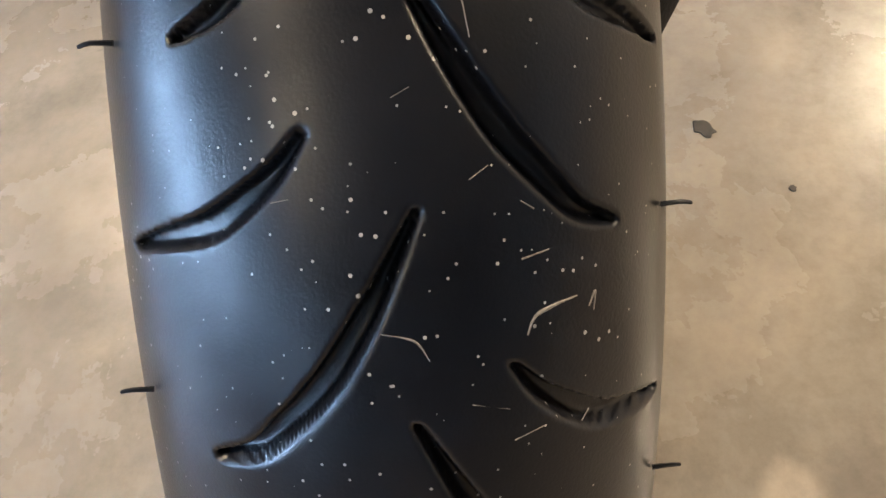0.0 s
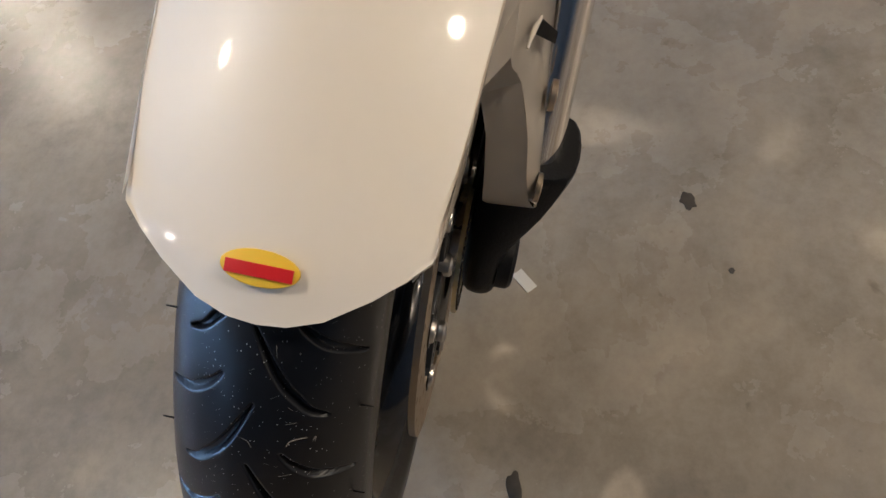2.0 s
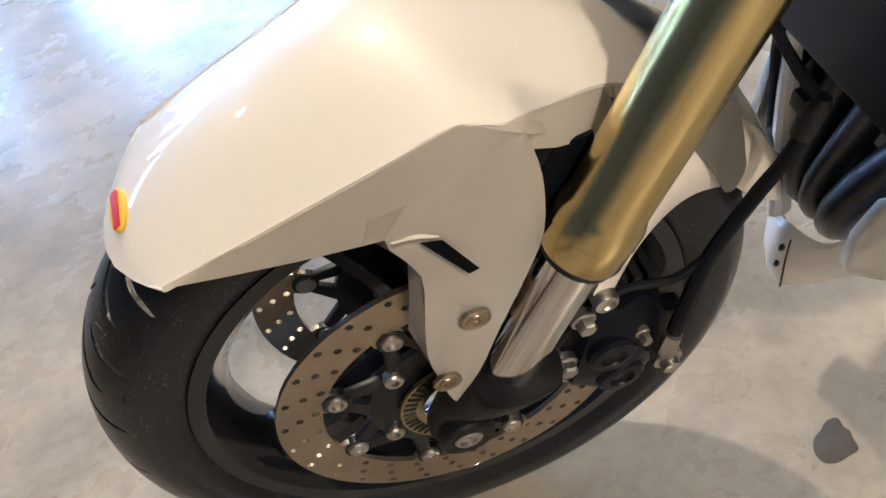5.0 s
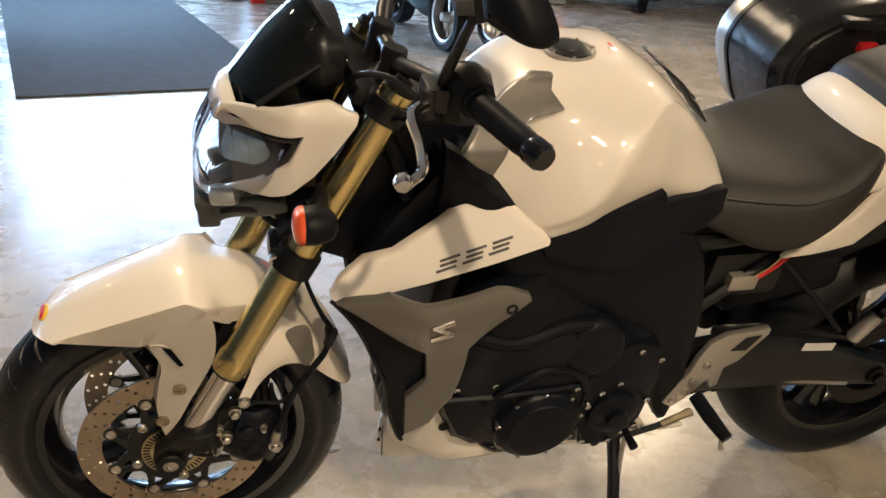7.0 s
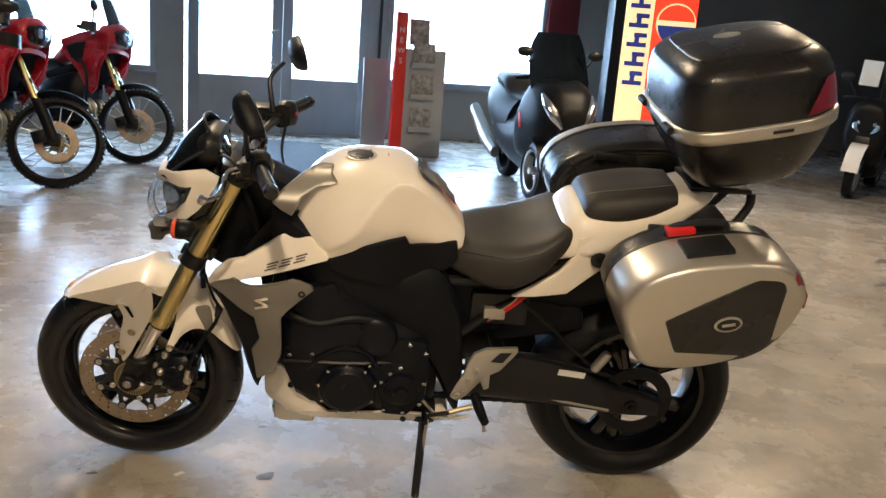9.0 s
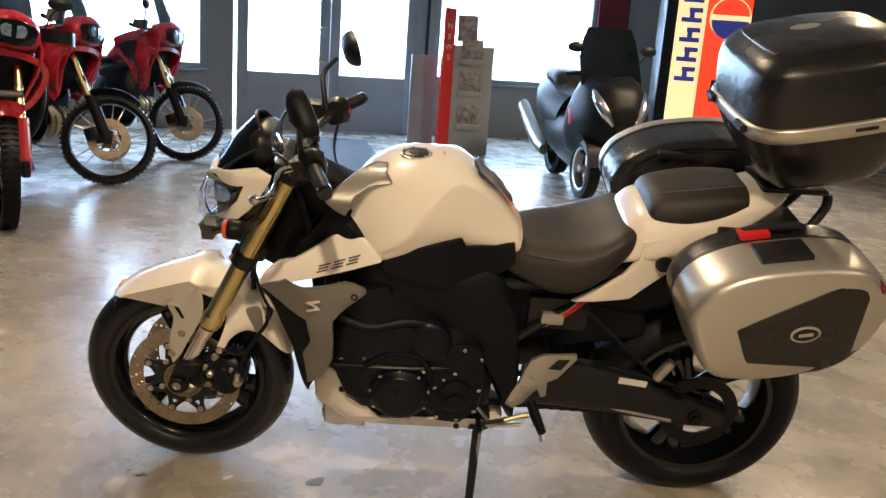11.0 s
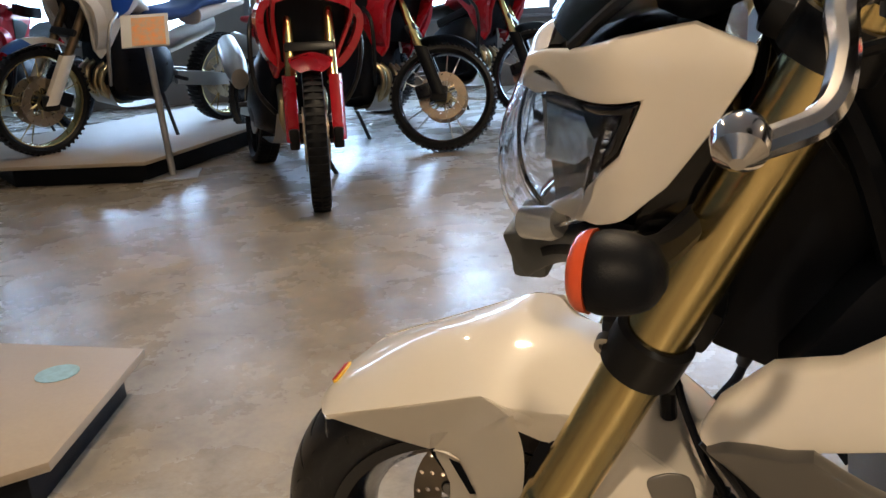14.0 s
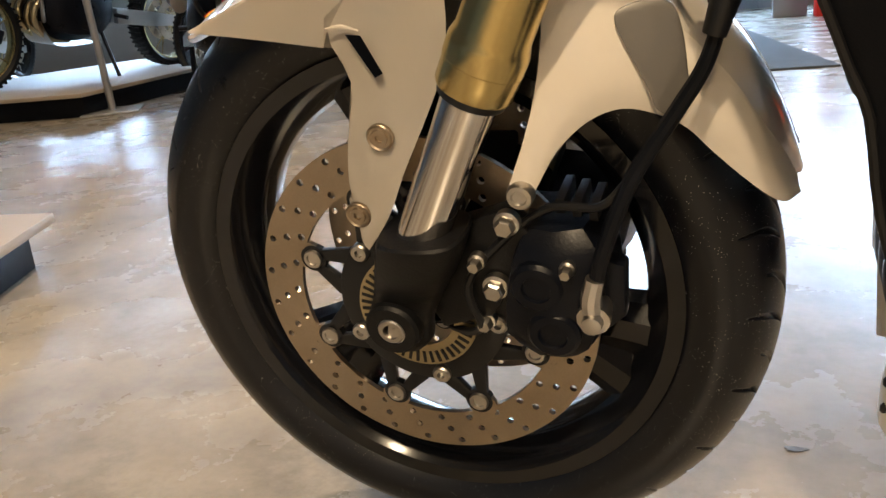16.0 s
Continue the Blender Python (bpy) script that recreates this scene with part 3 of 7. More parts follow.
def dusty_rubber():
    m = mat("dusty_tyre_rubber", (0.0036, 0.0044, 0.0070), 0.30, 0, 0.30, 30, 0.06, 1400, rough_vary=0.05, spec=0.45)
    n, l = m.node_tree.nodes, m.node_tree.links
    b = n["Principled BSDF"]
    src = b.inputs["Base Color"].links[0].from_socket
    co = n.new("ShaderNodeTexCoord")
    vor = n.new("ShaderNodeTexVoronoi")
    vor.inputs["Scale"].default_value = 430
    l.new(co.outputs["Object"], vor.inputs["Vector"])
    nz = n.new("ShaderNodeTexNoise")
    nz.inputs["Scale"].default_value, nz.inputs["Detail"].default_value = 34, 5
    l.new(co.outputs["Object"], nz.inputs["Vector"])
    lim = n.new("ShaderNodeMapRange")
    lim.inputs["From Min"].default_value, lim.inputs["From Max"].default_value = 0.38, 0.70
    lim.inputs["To Min"].default_value, lim.inputs["To Max"].default_value = 0.06, 0.19
    l.new(nz.outputs[0], lim.inputs[0])
    lt = n.new("ShaderNodeMath")
    lt.operation = "LESS_THAN"
    l.new(vor.outputs["Distance"], lt.inputs[0])
    l.new(lim.outputs[0], lt.inputs[1])
    pick = n.new("ShaderNodeMath")
    pick.operation = "GREATER_THAN"
    pick.inputs[1].default_value = 0.40
    sep = n.new("ShaderNodeSeparateColor")
    l.new(vor.outputs["Color"], sep.inputs[0])
    l.new(sep.outputs[0], pick.inputs[0])
    both = n.new("ShaderNodeMath")
    both.operation = "MULTIPLY"
    l.new(lt.outputs[0], both.inputs[0])
    l.new(pick.outputs[0], both.inputs[1])
    mx = n.new("ShaderNodeMixRGB")
    l.new(both.outputs[0], mx.inputs[0])
    l.new(src, mx.inputs[1])
    mx.inputs[2].default_value = (0.40, 0.38, 0.36, 1)
    l.new(mx.outputs[0], b.inputs["Base Color"])
    return m


front_wheel = new("front_wheel")
front_wheel.parent = bike
WHEEL_M = STEER @ pose(0.0116, -0.0247, 0.3088, -3.93, 0, 0) @ Matrix.Translation(-HUB)
front_wheel.matrix_local = WHEEL_M
TYRE_MAT = dusty_rubber()
tyre = new("tyre", tyre_mesh("tyre", HUB, 0.2935, 0.0590, 0.0546, 0.216, 96, 140, True, TYRE_MAT))
tyre.parent = front_wheel
tyre.matrix_basis = Matrix.Translation(HUB) @ Matrix.Rotation(radians(4.5), 4, "Y") @ Matrix.Translation(-HUB)
tagged(tyre, "black grooved road tyre with dust specks")
for a, y in ((42.3, 0.050), (28.3, 0.050), (34.7, -0.050), (22.2, -0.050)):
    t = radians(a)
    p = HUB + Vector((-0.2665 * math.cos(t), y, 0.2665 * math.sin(t)))
    s = 1 if y > 0 else -1
    part("rubber_whisker", tube([p, p + Vector((0, 0.0040 * s, 0.0003)), p + Vector((0.0004, 0.0064 * s, -0.0006))], [0.0006, 0.0004], 5, 2), RUBBER_SIDE, tyre)


SCUFF = mat("pale_rubber_scuff", (0.20, 0.18, 0.165), 0.7, 0, 0.5, 900)
for line, w in (([(31.3, -.0185), (31.9, -.0200), (32.15, -.0235), (32.3, -.028)], .0004), ([(33.9, -.0178), (34.1, -.0228)], .0004), ([(31.8, -.0305), (32.3, -.0318), (31.6, -.0315)], .0003), ([(27.6, -.0158), (27.85, -.0213)], .0003), ([(42.1, -.0100), (40.9, -.0109)], .00028), ([(36.6, -.0096), (37.0, -.0128)], .00025),
                ([(31.9, .0060), (31.6, .0006), (30.9, -.0017)], .00022), ([(27.5, -.0290), (27.9, -.0305)], .0003), ([(35.5, -.0203), (35.8, -.0180)], .0003), ([(36.2, .0220), (36.3, .0190)], .0002), ([(29.2, -.0085), (28.8, -.0150)], .00022), ([(39.5, -.001), (39.2, .002)], .0002)):
    pts = []
    for a, l in line:
        r = 0.2935 - (0.059 - math.sqrt(0.059 ** 2 - l * l))
        pts.append(HUB + Vector((-r * math.cos(radians(a)), l, r * math.sin(radians(a)))))
    part("scuff", tube(pts, [w * .5, w, w * .4], 6, 6), SCUFF, tyre)


def wheel_rim(centre, rim_r, half, turn, spokes, parent, material):
    prof = [(rim_r + 0.004, -half), (rim_r + 0.004, -half + 0.006), (rim_r - 0.006, -half + 0.010), (rim_r - 0.020, -half * 0.45), (rim_r - 0.024, 0), (rim_r - 0.020, half * 0.45),
            (rim_r - 0.006, half - 0.010), (rim_r + 0.004, half - 0.006), (rim_r + 0.004, half), (rim_r - 0.010, half - 0.001), (rim_r - 0.028, half * 0.5), (rim_r - 0.033, 0), (rim_r - 0.028, -half * 0.5), (rim_r - 0.010, -half + 0.001)]
    part("rim", ring(prof, centre, 96), material, parent, "gloss black cast wheel rim")
    c = Vector(centre)
    part("wheel_hub", rod(c + Vector((0, -0.045, 0)), c + Vector((0, 0.045, 0)), [(0, 0.030), (0.004, 0.036), (0.03, 0.030), (0.06, 0.030), (0.086, 0.036), (0.09, 0.030)], 32), material, parent)
    for k in range(spokes):
        a = radians(turn + 360 * k / spokes)
        for d in (-0.12, 0.12):
            q0 = c + Vector((math.cos(a + d * 0.5), 0, math.sin(a + d * 0.5))) * 0.026
            q1 = c + Vector((math.cos(a + d * 0.75), 0, math.sin(a + d * 0.75))) * 0.11
            q2 = c + Vector((math.cos(a + d * 1.25), 0, math.sin(a + d * 1.25))) * (rim_r - 0.024)
            part("spoke", tube([q0, q1, q2], [0.027, 0.024, 0.030], 10, 6), material, parent)


wheel_rim(HUB, 0.216, 0.046, -22, 3, front_wheel, BLACK_PAINT)


def drilled_disc(centre, y, r0, r1, thick, n, rings, hole, every=3):
    """A brake disc with drilled holes, turned about the y axis."""
    bm = bmesh.new()
    c = Vector(centre)

    def at(r, t, yy):
        return bm.verts.new(c + Vector((-r * math.cos(t), yy, r * math.sin(t))))

    dr, da = (r1 - r0) / rings, 2 * math.pi / n
    for i in range(n):
        for j in range(rings):
            ra, rb, t0 = r0 + dr * j, r0 + dr * (j + 1), da * (i + 0.5 * j)
            outer = [(ra, t0), (ra, t0 + da / 2), (ra, t0 + da), ((ra + rb) / 2, t0 + da), (rb, t0 + da), (rb, t0 + da / 2), (rb, t0), ((ra + rb) / 2, t0)]
            drilled = (i + j) % every == 0
            for yy in (y, y + thick):
                o = [at(r, t, yy) for r, t in outer]
                if drilled:
                    rc, tc = (ra + rb) / 2, t0 + da / 2
                    h = []
                    for r, t in outer:
                        v = Vector((r - rc, (t - tc) * rc)).normalized() * hole
                        h.append((rc + v.x, tc + v.y / rc))
                    inn = [at(r, t, yy) for r, t in h]
                    for q in range(8):
                        bm.faces.new((o[q], o[(q + 1) % 8], inn[(q + 1) % 8], inn[q]))
                else:
                    bm.faces.new(o)
            if drilled:
                a = [at(r, t, y) for r, t in h]
                b = [at(r, t, y + thick) for r, t in h]
                for q in range(8):
                    bm.faces.new((a[q], a[(q + 1) % 8], b[(q + 1) % 8], b[q]))
            if j in (0, rings - 1):
                rr = ra if j == 0 else rb
                e = [(rr, t0), (rr, t0 + da / 2), (rr, t0 + da)]
                a = [at(r, t, y) for r, t in e]
                b = [at(r, t, y + thick) for r, t in e]
                for q in range(2):
                    bm.faces.new((a[q], a[q + 1], b[q + 1], b[q]))
    bmesh.ops.remove_doubles(bm, verts=bm.verts[:], dist=2e-5)
    return bm


def flat_bar(a, b, w0, w1, y, thick):
    """A flat bar in the wheel's plane from a to b, w0 and w1 wide."""
    d = (b - a).normalized()
    n = Vector((-d.z, 0, d.x))
    pts = [a + n * w0 / 2, b + n * w1 / 2, b - n * w1 / 2, a - n * w0 / 2]
    return plate([(p.x, p.z) for p in pts], y - thick / 2, thick, 0.0012)


def brake_set(centre, side, parent, r0=0.1165, r1=0.155, nbob=8):
    """A floating disc with its flat black carrier, bobbins and bolts, on the side -1 or 1."""
    c = Vector(centre)
    y = 0.0646 * side
    disc = part("brake_disc", drilled_disc(c, y - 0.0025, r0, r1, 0.005, 54, 3, 0.0034, 2), DISC_STEEL, parent, "drilled steel brake disc", angle=30)
    part("carrier", ring([(0.044, y - 0.004), (0.0765, y - 0.004), (0.078, y - 0.003), (0.078, y + 0.003), (0.0765, y + 0.004), (0.044, y + 0.004)], c, 60), BLACK, disc, "flat black disc carrier")
    e = Vector((0, side, 0))
    for k in range(nbob):
        a = 2 * math.pi * k / nbob + radians(22.5)
        at = lambda r, d=0.0: c + Vector((math.cos(a + d) * r, 0, math.sin(a + d) * r))
        p = at(0.1065) + Vector((0, y, 0))
        for d in (-0.25, 0.25):
            part("carrier_arm", flat_bar(at(0.0735, d), at(0.106, d * 0.16), 0.016, 0.0085, y, 0.007), BLACK, disc)
        part("carrier_eye", rod(p - e * 0.0035, p + e * 0.0035, [(0, 0.0125), (0.007, 0.0125)], 20), BLACK, disc)
        part("disc_tab", rod(at(0.1125) + Vector((0, y, 0)) - e * 0.0023, at(0.1125) + Vector((0, y, 0)) + e * 0.0023, [(0, 0.0135), (0.0046, 0.0135)], 20), DISC_STEEL, disc)
        part("bobbin", rod(p - e * 0.006, p + e * 0.0065, [(0, 0.0092), (0.010, 0.0092), (0.0122, 0.0082), (0.0124, 0.0054), (0.0105, 0.0050), (0.0105, 0.001)], 20), STEEL, disc)
    for k in range(5):
        a = 2 * math.pi * k / 5 + radians(62)
        p = c + Vector((math.cos(a) * 0.0705, y, math.sin(a) * 0.0705))
        part("disc_bolt", rod(p, p + e * 0.011, [(0, 0.0085), (0.008, 0.0085), (0.0098, 0.0070), (0.0100, 0.0036), (0.006, 0.0034)], 14), STEEL, disc)
    return disc


brake_set(HUB, -1, front_wheel)
brake_set(HUB, 1, front_wheel)
part("sensor_ring", ring([(0.034, -0.0790), (0.0545, -0.0790), (0.0545, -0.0755), (0.034, -0.0755)], HUB, 60), BRASS, front_wheel, "brass toothed sensor ring")
bm = bmesh.new()
for k in range(44):
    a = 2 * math.pi * k / 44
    m = Matrix.Translation(HUB) @ Matrix.Rotation(-a, 4, "Y") @ Matrix.Translation((0.0465, -0.0793, 0))
    b2 = box((0, 0, 0), (0.011, 0.0014, 0.0026), 0)
    moved(b2, m)
    me = bpy.data.meshes.new("tmp")
    b2.to_mesh(me)
    b2.free()
    bm.from_mesh(me)
    bpy.data.meshes.remove(me)
tagged(part("sensor_teeth", bm, BLACK, front_wheel, "dark slots of the sensor ring"), kind="stuff")
part("axle", rod(HUB + Vector((0, -0.118, 0)), HUB + Vector((0, 0.098, 0)), [(0, 0.008), (0.002, 0.008), (0.0021, 0.012), (0.02, 0.013), (0.2, 0.013), (0.21, 0.012), (0.216, 0.009)], 20), STEEL, front_wheel)

# ---- fork, caliper, fender (all turn with the steering) ----
fork = new("fork")
fork.parent = bike
fork.matrix_local = STEER


def on_fork(w, side, ahead=0.0):
    """A point of the fork tube's middle line at height w."""
    u = 0.088 + (w - 0.4944) * 0.4975 - ahead
    return Vector((u, 0.106 if side > 0 else -0.1325 + 0.055 * (w - 0.494), w))


for side in (-1, 1):
    a, b = on_fork(0.523, side), on_fork(0.985, side)
    ln = (b - a).length
    part("outer_tube", rod(a, b, [(0, 0.0215), (0.0005, 0.0268), (0.003, 0.0279), (0.020, 0.0279), (0.021, 0.0286), (0.034, 0.0286), (0.037, 0.0277), (0.043, 0.0260), (ln * 0.55, 0.0254), (ln, 0.0250)], 40), GOLD, fork, "gold anodised fork tube", angle=25)
    a, b = on_fork(0.405, side), on_fork(0.55, side)
    part("inner_tube", rod(a, b, [(0, 0.0195), ((b - a).length, 0.0205)], 32), CHROME, fork, "chrome inner fork tube")
    part("dust_seal", rod(on_fork(0.5165, side), on_fork(0.526, side), [(0, 0.021), (0.002, 0.0245), (0.010, 0.0245)], 28), BLACK, fork)
    # cast foot round the axle
    out = 0.004 if side < 0 else -0.024
    foot = loft([[Vector((cu + du * hu, (v + out) * side, w)) for du, v in ((1, v0), (1, v1), (-1, v1), (-1, v0))] for cu, hu, v0, v1, w in (
        (.0490, .0265, .106, .158, .417), (.0475, .0280, .105, .159, .411), (.0340, .0265, .102, .148, .380), (.0170, .0245, .102, .129, .348), (.0055, .0230, .102, .127, .322), (.0045, .0205, .103, .126, .301), (.0040, .0120, .106, .123, .290))], 3, 5)
    part("fork_foot", foot, DARK_METAL, fork, "matt black cast fork foot")
    e = Vector((0, side, 0))
    axle_c = Vector((.0045, 0, .321))
    boss = part("axle_boss", rod(axle_c + e * (0.126 + out), axle_c + e * (0.147 + out), [(0, 0.0245), (0.010, 0.0240), (0.013, 0.0215), (0.0131, 0.0125), (0.003, 0.0120)], 28), DARK_METAL, fork)
    part("axle_end", rod(axle_c + e * (0.128 + out), axle_c + e * (0.143 + out), [(0, 0.0118), (0.011, 0.0118), (0.012, 0.0105), (0.0121, 0.0070), (0.003, 0.0068)], 24), STEEL, boss, "hollow steel axle end")
    part("caliper_bracket", plate([(0.05, 0.405), (0.11, 0.425), (0.128, 0.40), (0.105, 0.355), (0.085, 0.325), (0.04, 0.31), (0.03, 0.35)], 0.098 * side, 0.020 * side, 0.003), DARK_METAL, fork)
    cal = part("caliper", loft([[Vector((u, v * side, w)) for u, v, w in sec] for sec in (
        [(0.104, 0.060, 0.302), (0.104, 0.118, 0.302), (0.142, 0.118, 0.290), (0.142, 0.060, 0.290)],
        [(0.100, 0.056, 0.325), (0.100, 0.128, 0.325), (0.164, 0.128, 0.308), (0.164, 0.056, 0.308)],
        [(0.106, 0.054, 0.360), (0.106, 0.130, 0.360), (0.178, 0.130, 0.350), (0.178, 0.054, 0.350)],
        [(0.114, 0.054, 0.390), (0.114, 0.126, 0.390), (0.178, 0.126, 0.388), (0.178, 0.054, 0.388)],
        [(0.122, 0.058, 0.408), (0.122, 0.114, 0.408), (0.164, 0.114, 0.408), (0.164, 0.058, 0.408)])], 2, 2), ENGINE, fork, "black twin piston brake caliper")
    part("caliper_bridge", plate([(0.150, 0.400), (0.172, 0.392), (0.196, 0.384), (0.194, 0.340), (0.180, 0.326), (0.166, 0.332), (0.160, 0.372)], .108 * side, .018 * side, 0.003), ENGINE, cal)
    for u, w, r in ((0.131, 0.368, 0.021), (0.140, 0.326, 0.021)):
        p = Vector((u, 0.124 * side, w))
        part("piston_cover", rod(p, p + e * 0.018, [(0, r), (0.012, r), (0.015, r - 0.003), (0.0155, r * 0.55), (0.013, r * 0.5), (0.013, 0.001)], 28), ENGINE, cal)
    for u, v, w, r in ((0.110, 0.122, 0.416, 0.0080), (0.095, 0.124, 0.360, 0.0085), (0.084, 0.128, 0.385, 0.0055), (0.155, 0.132, 0.385, 0.005), (0.078, 0.112, 0.318, 0.0065)):
        p = Vector((u, v * side, w))
        part("hex_bolt", join(rod(p - e * 0.004, p + e * 0.004, [(0, r * 1.25), (0.007, r * 1.25), (0.008, r)], 20), rod(p + e * 0.003, p + e * 0.012, [(0, r), (0.007, r), (0.009, r * 0.8)], 6)), STEEL, cal, "plated hexagon bolt")
    part("banjo", join(rod((0.174, 0.120 * side, 0.350), (0.174, 0.156 * side, 0.350), [(0, 0.011), (0.018, 0.011), (0.0185, 0.0125), (0.027, 0.0125), (0.0275, 0.0080), (0.035, 0.0075), (0.036, 0.005)], 12), tube([(0.174, 0.143 * side, 0.350), (0.173, 0.144 * side, 0.366), (0.177, 0.143 * side, 0.384)], [0.0075, 0.0080, 0.0072], 10, 3)), STEEL, cal, "plated hose fitting")
    for k in range(3):
        part("pad_fin", box((0.148 + 0.012 * k, 0.09 * side, 0.424 - 0.003 * k), (0.007, 0.040, 0.012), 0.001), DARK_METAL, cal)
    # brake hose and its clip
    hose = [(0.176, 0.142, 0.372), (0.184, 0.138, 0.406), (0.204, 0.128, 0.456), (0.232, 0.122, 0.500), (0.252, 0.120, 0.535), (0.260, 0.116, 0.575), (0.247, 0.110, 0.600), (0.234, 0.100, 0.625), (0.221, 0.090, 0.660), (0.214, 0.078, 0.700), (0.225, 0.060, 0.78)]
    part("brake_hose", tube([(u, v * side, w) for u, v, w in hose], [0.0062, 0.0055, 0.0036, 0.0032], 10, 6), BLACK_MATT, fork, "black rubber brake hose")
    part("hose_clip", join(rod((0.264, 0.117 * side, 0.578), (0.254, 0.121 * side, 0.545), [(0, 0.007), (0.006, 0.0095), (0.03, 0.0075)], 12), box((0.258, 0.112 * side, 0.572), (0.014, 0.014, 0.014), 0.003)), BLACK, fork)
    if side < 0:
        part("centre_hose", tube([(.205, -.050, .598), (.205, -.052, .625), (.209, -.054, .680), (.222, -.05, .76)], [.0075, .007, .0065], 10, 4), BLACK_MATT, fork, "thick black hose under the yoke")
        part("hose_band", join(rod((.205, -.052, .634), (.2055, -.052, .642), [(0, .0095), (.008, .0095)], 14), box((.213, -.060, .638), (.012, .010, .008), .002)), BLACK, fork)
    part("lower_clamp", join(rod(on_fork(0.706, side), on_fork(0.744, side), [(0, 0.0285), (0.002, 0.032), (0.036, 0.032), (0.039, 0.0285)], 32), box(on_fork(0.725, side) + Vector((-0.016, -0.030 * side, 0)), (0.045, 0.05, 0.034), 0.006)), BLACK, fork, "black lower fork clamp")
    part("clamp_bolt", rod(on_fork(0.728, side) + Vector((-0.034, 0.000 * side, 0)), on_fork(0.728, side) + Vector((-0.034, 0.016 * side, 0)), [(0, 0.008), (0.010, 0.008), (0.0101, 0.004), (0.006, 0.004)], 12), STEEL, fork)
    part("top_clamp", rod(on_fork(0.945, side), on_fork(0.975, side), [(0, 0.032), (0.03, 0.032)], 28), BLACK, fork)
    part("fork_cap", rod(on_fork(0.984, side), on_fork(1.005, side), [(0, 0.024), (0.010, 0.022), (0.012, 0.014), (0.02, 0.013)], 20), DARK_METAL, fork)
part("lower_yoke", box((0.215, 0, 0.735), (0.075, 0.19, 0.045), 0.010, Euler((0, RAKE, 0))), BLACK, fork)
part("top_yoke", box((0.312, 0, 0.955), (0.085, 0.19, 0.028), 0.010, Euler((0, RAKE, 0))), BLACK, fork)
part("speed_sensor_cable", tube([(0.01, -0.085, 0.33), (0.04, -0.10, 0.30), (0.075, -0.12, 0.315), (0.072, -0.125, 0.36), (0.10, -0.118, 0.395), (0.14, -0.115, 0.425), (0.180, -0.124, 0.432), (0.203, -0.128, 0.456)], 0.0035, 8, 6), BLACK, fork)
part("sensor_bracket", join(tube([(0.052, -0.095, 0.335), (0.062, -0.098, 0.315), (0.050, -0.095, 0.286)], 0.006, 8, 4), rod((0.058, -0.088, 0.322), (0.058, -0.104, 0.322), [(0, 0.008), (0.014, 0.008), (0.016, 0.005)], 10)), BRASS, fork)

# fender
fender = new("front_fender")
fender.parent = bike
fender.matrix_local = STEER
tagged(fender, "glossy white front fender with fork guards")
STATIONS = [  # angle in the middle, at the side, radius, crease y, crease drop, edge y, edge drop
    (128.3, 120.0, .304, .062, .003, .085, .005), (123, 118.5, .308, .076, .008, .0865, .0115), (113, 111.5, .312, .0872, .0155, .0876, .018), (101, 100, .322, .0908, .0215, .0912, .024),
    (91, 91, .334, .0936, .0215, .0940, .024), (84, 83, .340, .0960, .0085, .0964, .011), (79, 78, .341, .1005, .0095, .1010, .012), (74, 74, .342, .090, .016, .0905, .030), (66, 66, .344, .078, .0095, .082, .018),
    (58, 58, .3435, .077, .0090, .080, .014), (48, 48, .3425, .076, .0085, .079, .013), (38, 38, .3415, .074, .0080, .077, .012), (29, 29, .337, .070, .0060, .073, .010), (23, 24, .334, .058, .0040, .062, .007), (20, 22, .3325, .044, .0020, .047, .004)]
rows = []
for am, asd, r, vc, dc, ve, de in STATIONS:
    row = []
    for v, d in ((-ve, de), (-(ve + vc) / 2 - 0.001, (de + dc) / 2), (-vc, dc), (-vc * 0.62, dc * 0.42), (-vc * 0.3, dc * 0.12), (0, 0), (vc * 0.3, dc * 0.12), (vc * 0.62, dc * 0.42), (vc, dc), ((ve + vc) / 2 + 0.001, (de + dc) / 2), (ve, de)):
        a = radians(am + (asd - am) * (abs(v) / ve) ** 2.3)
        row.append(HUB + Vector(((r - d) * math.cos(a), v, (r - d) * math.sin(a))))
    rows.append(row)
cols = [curve(c, 5) for c in zip(*rows)]
bm = grid([list(r) for r in zip(*cols)])
bmesh.ops.recalc_face_normals(bm, faces=bm.faces[:])
bmesh.ops.solidify(bm, geom=bm.faces[:], thickness=0.0028)
part("shell", bm, WHITE, fender, angle=16)
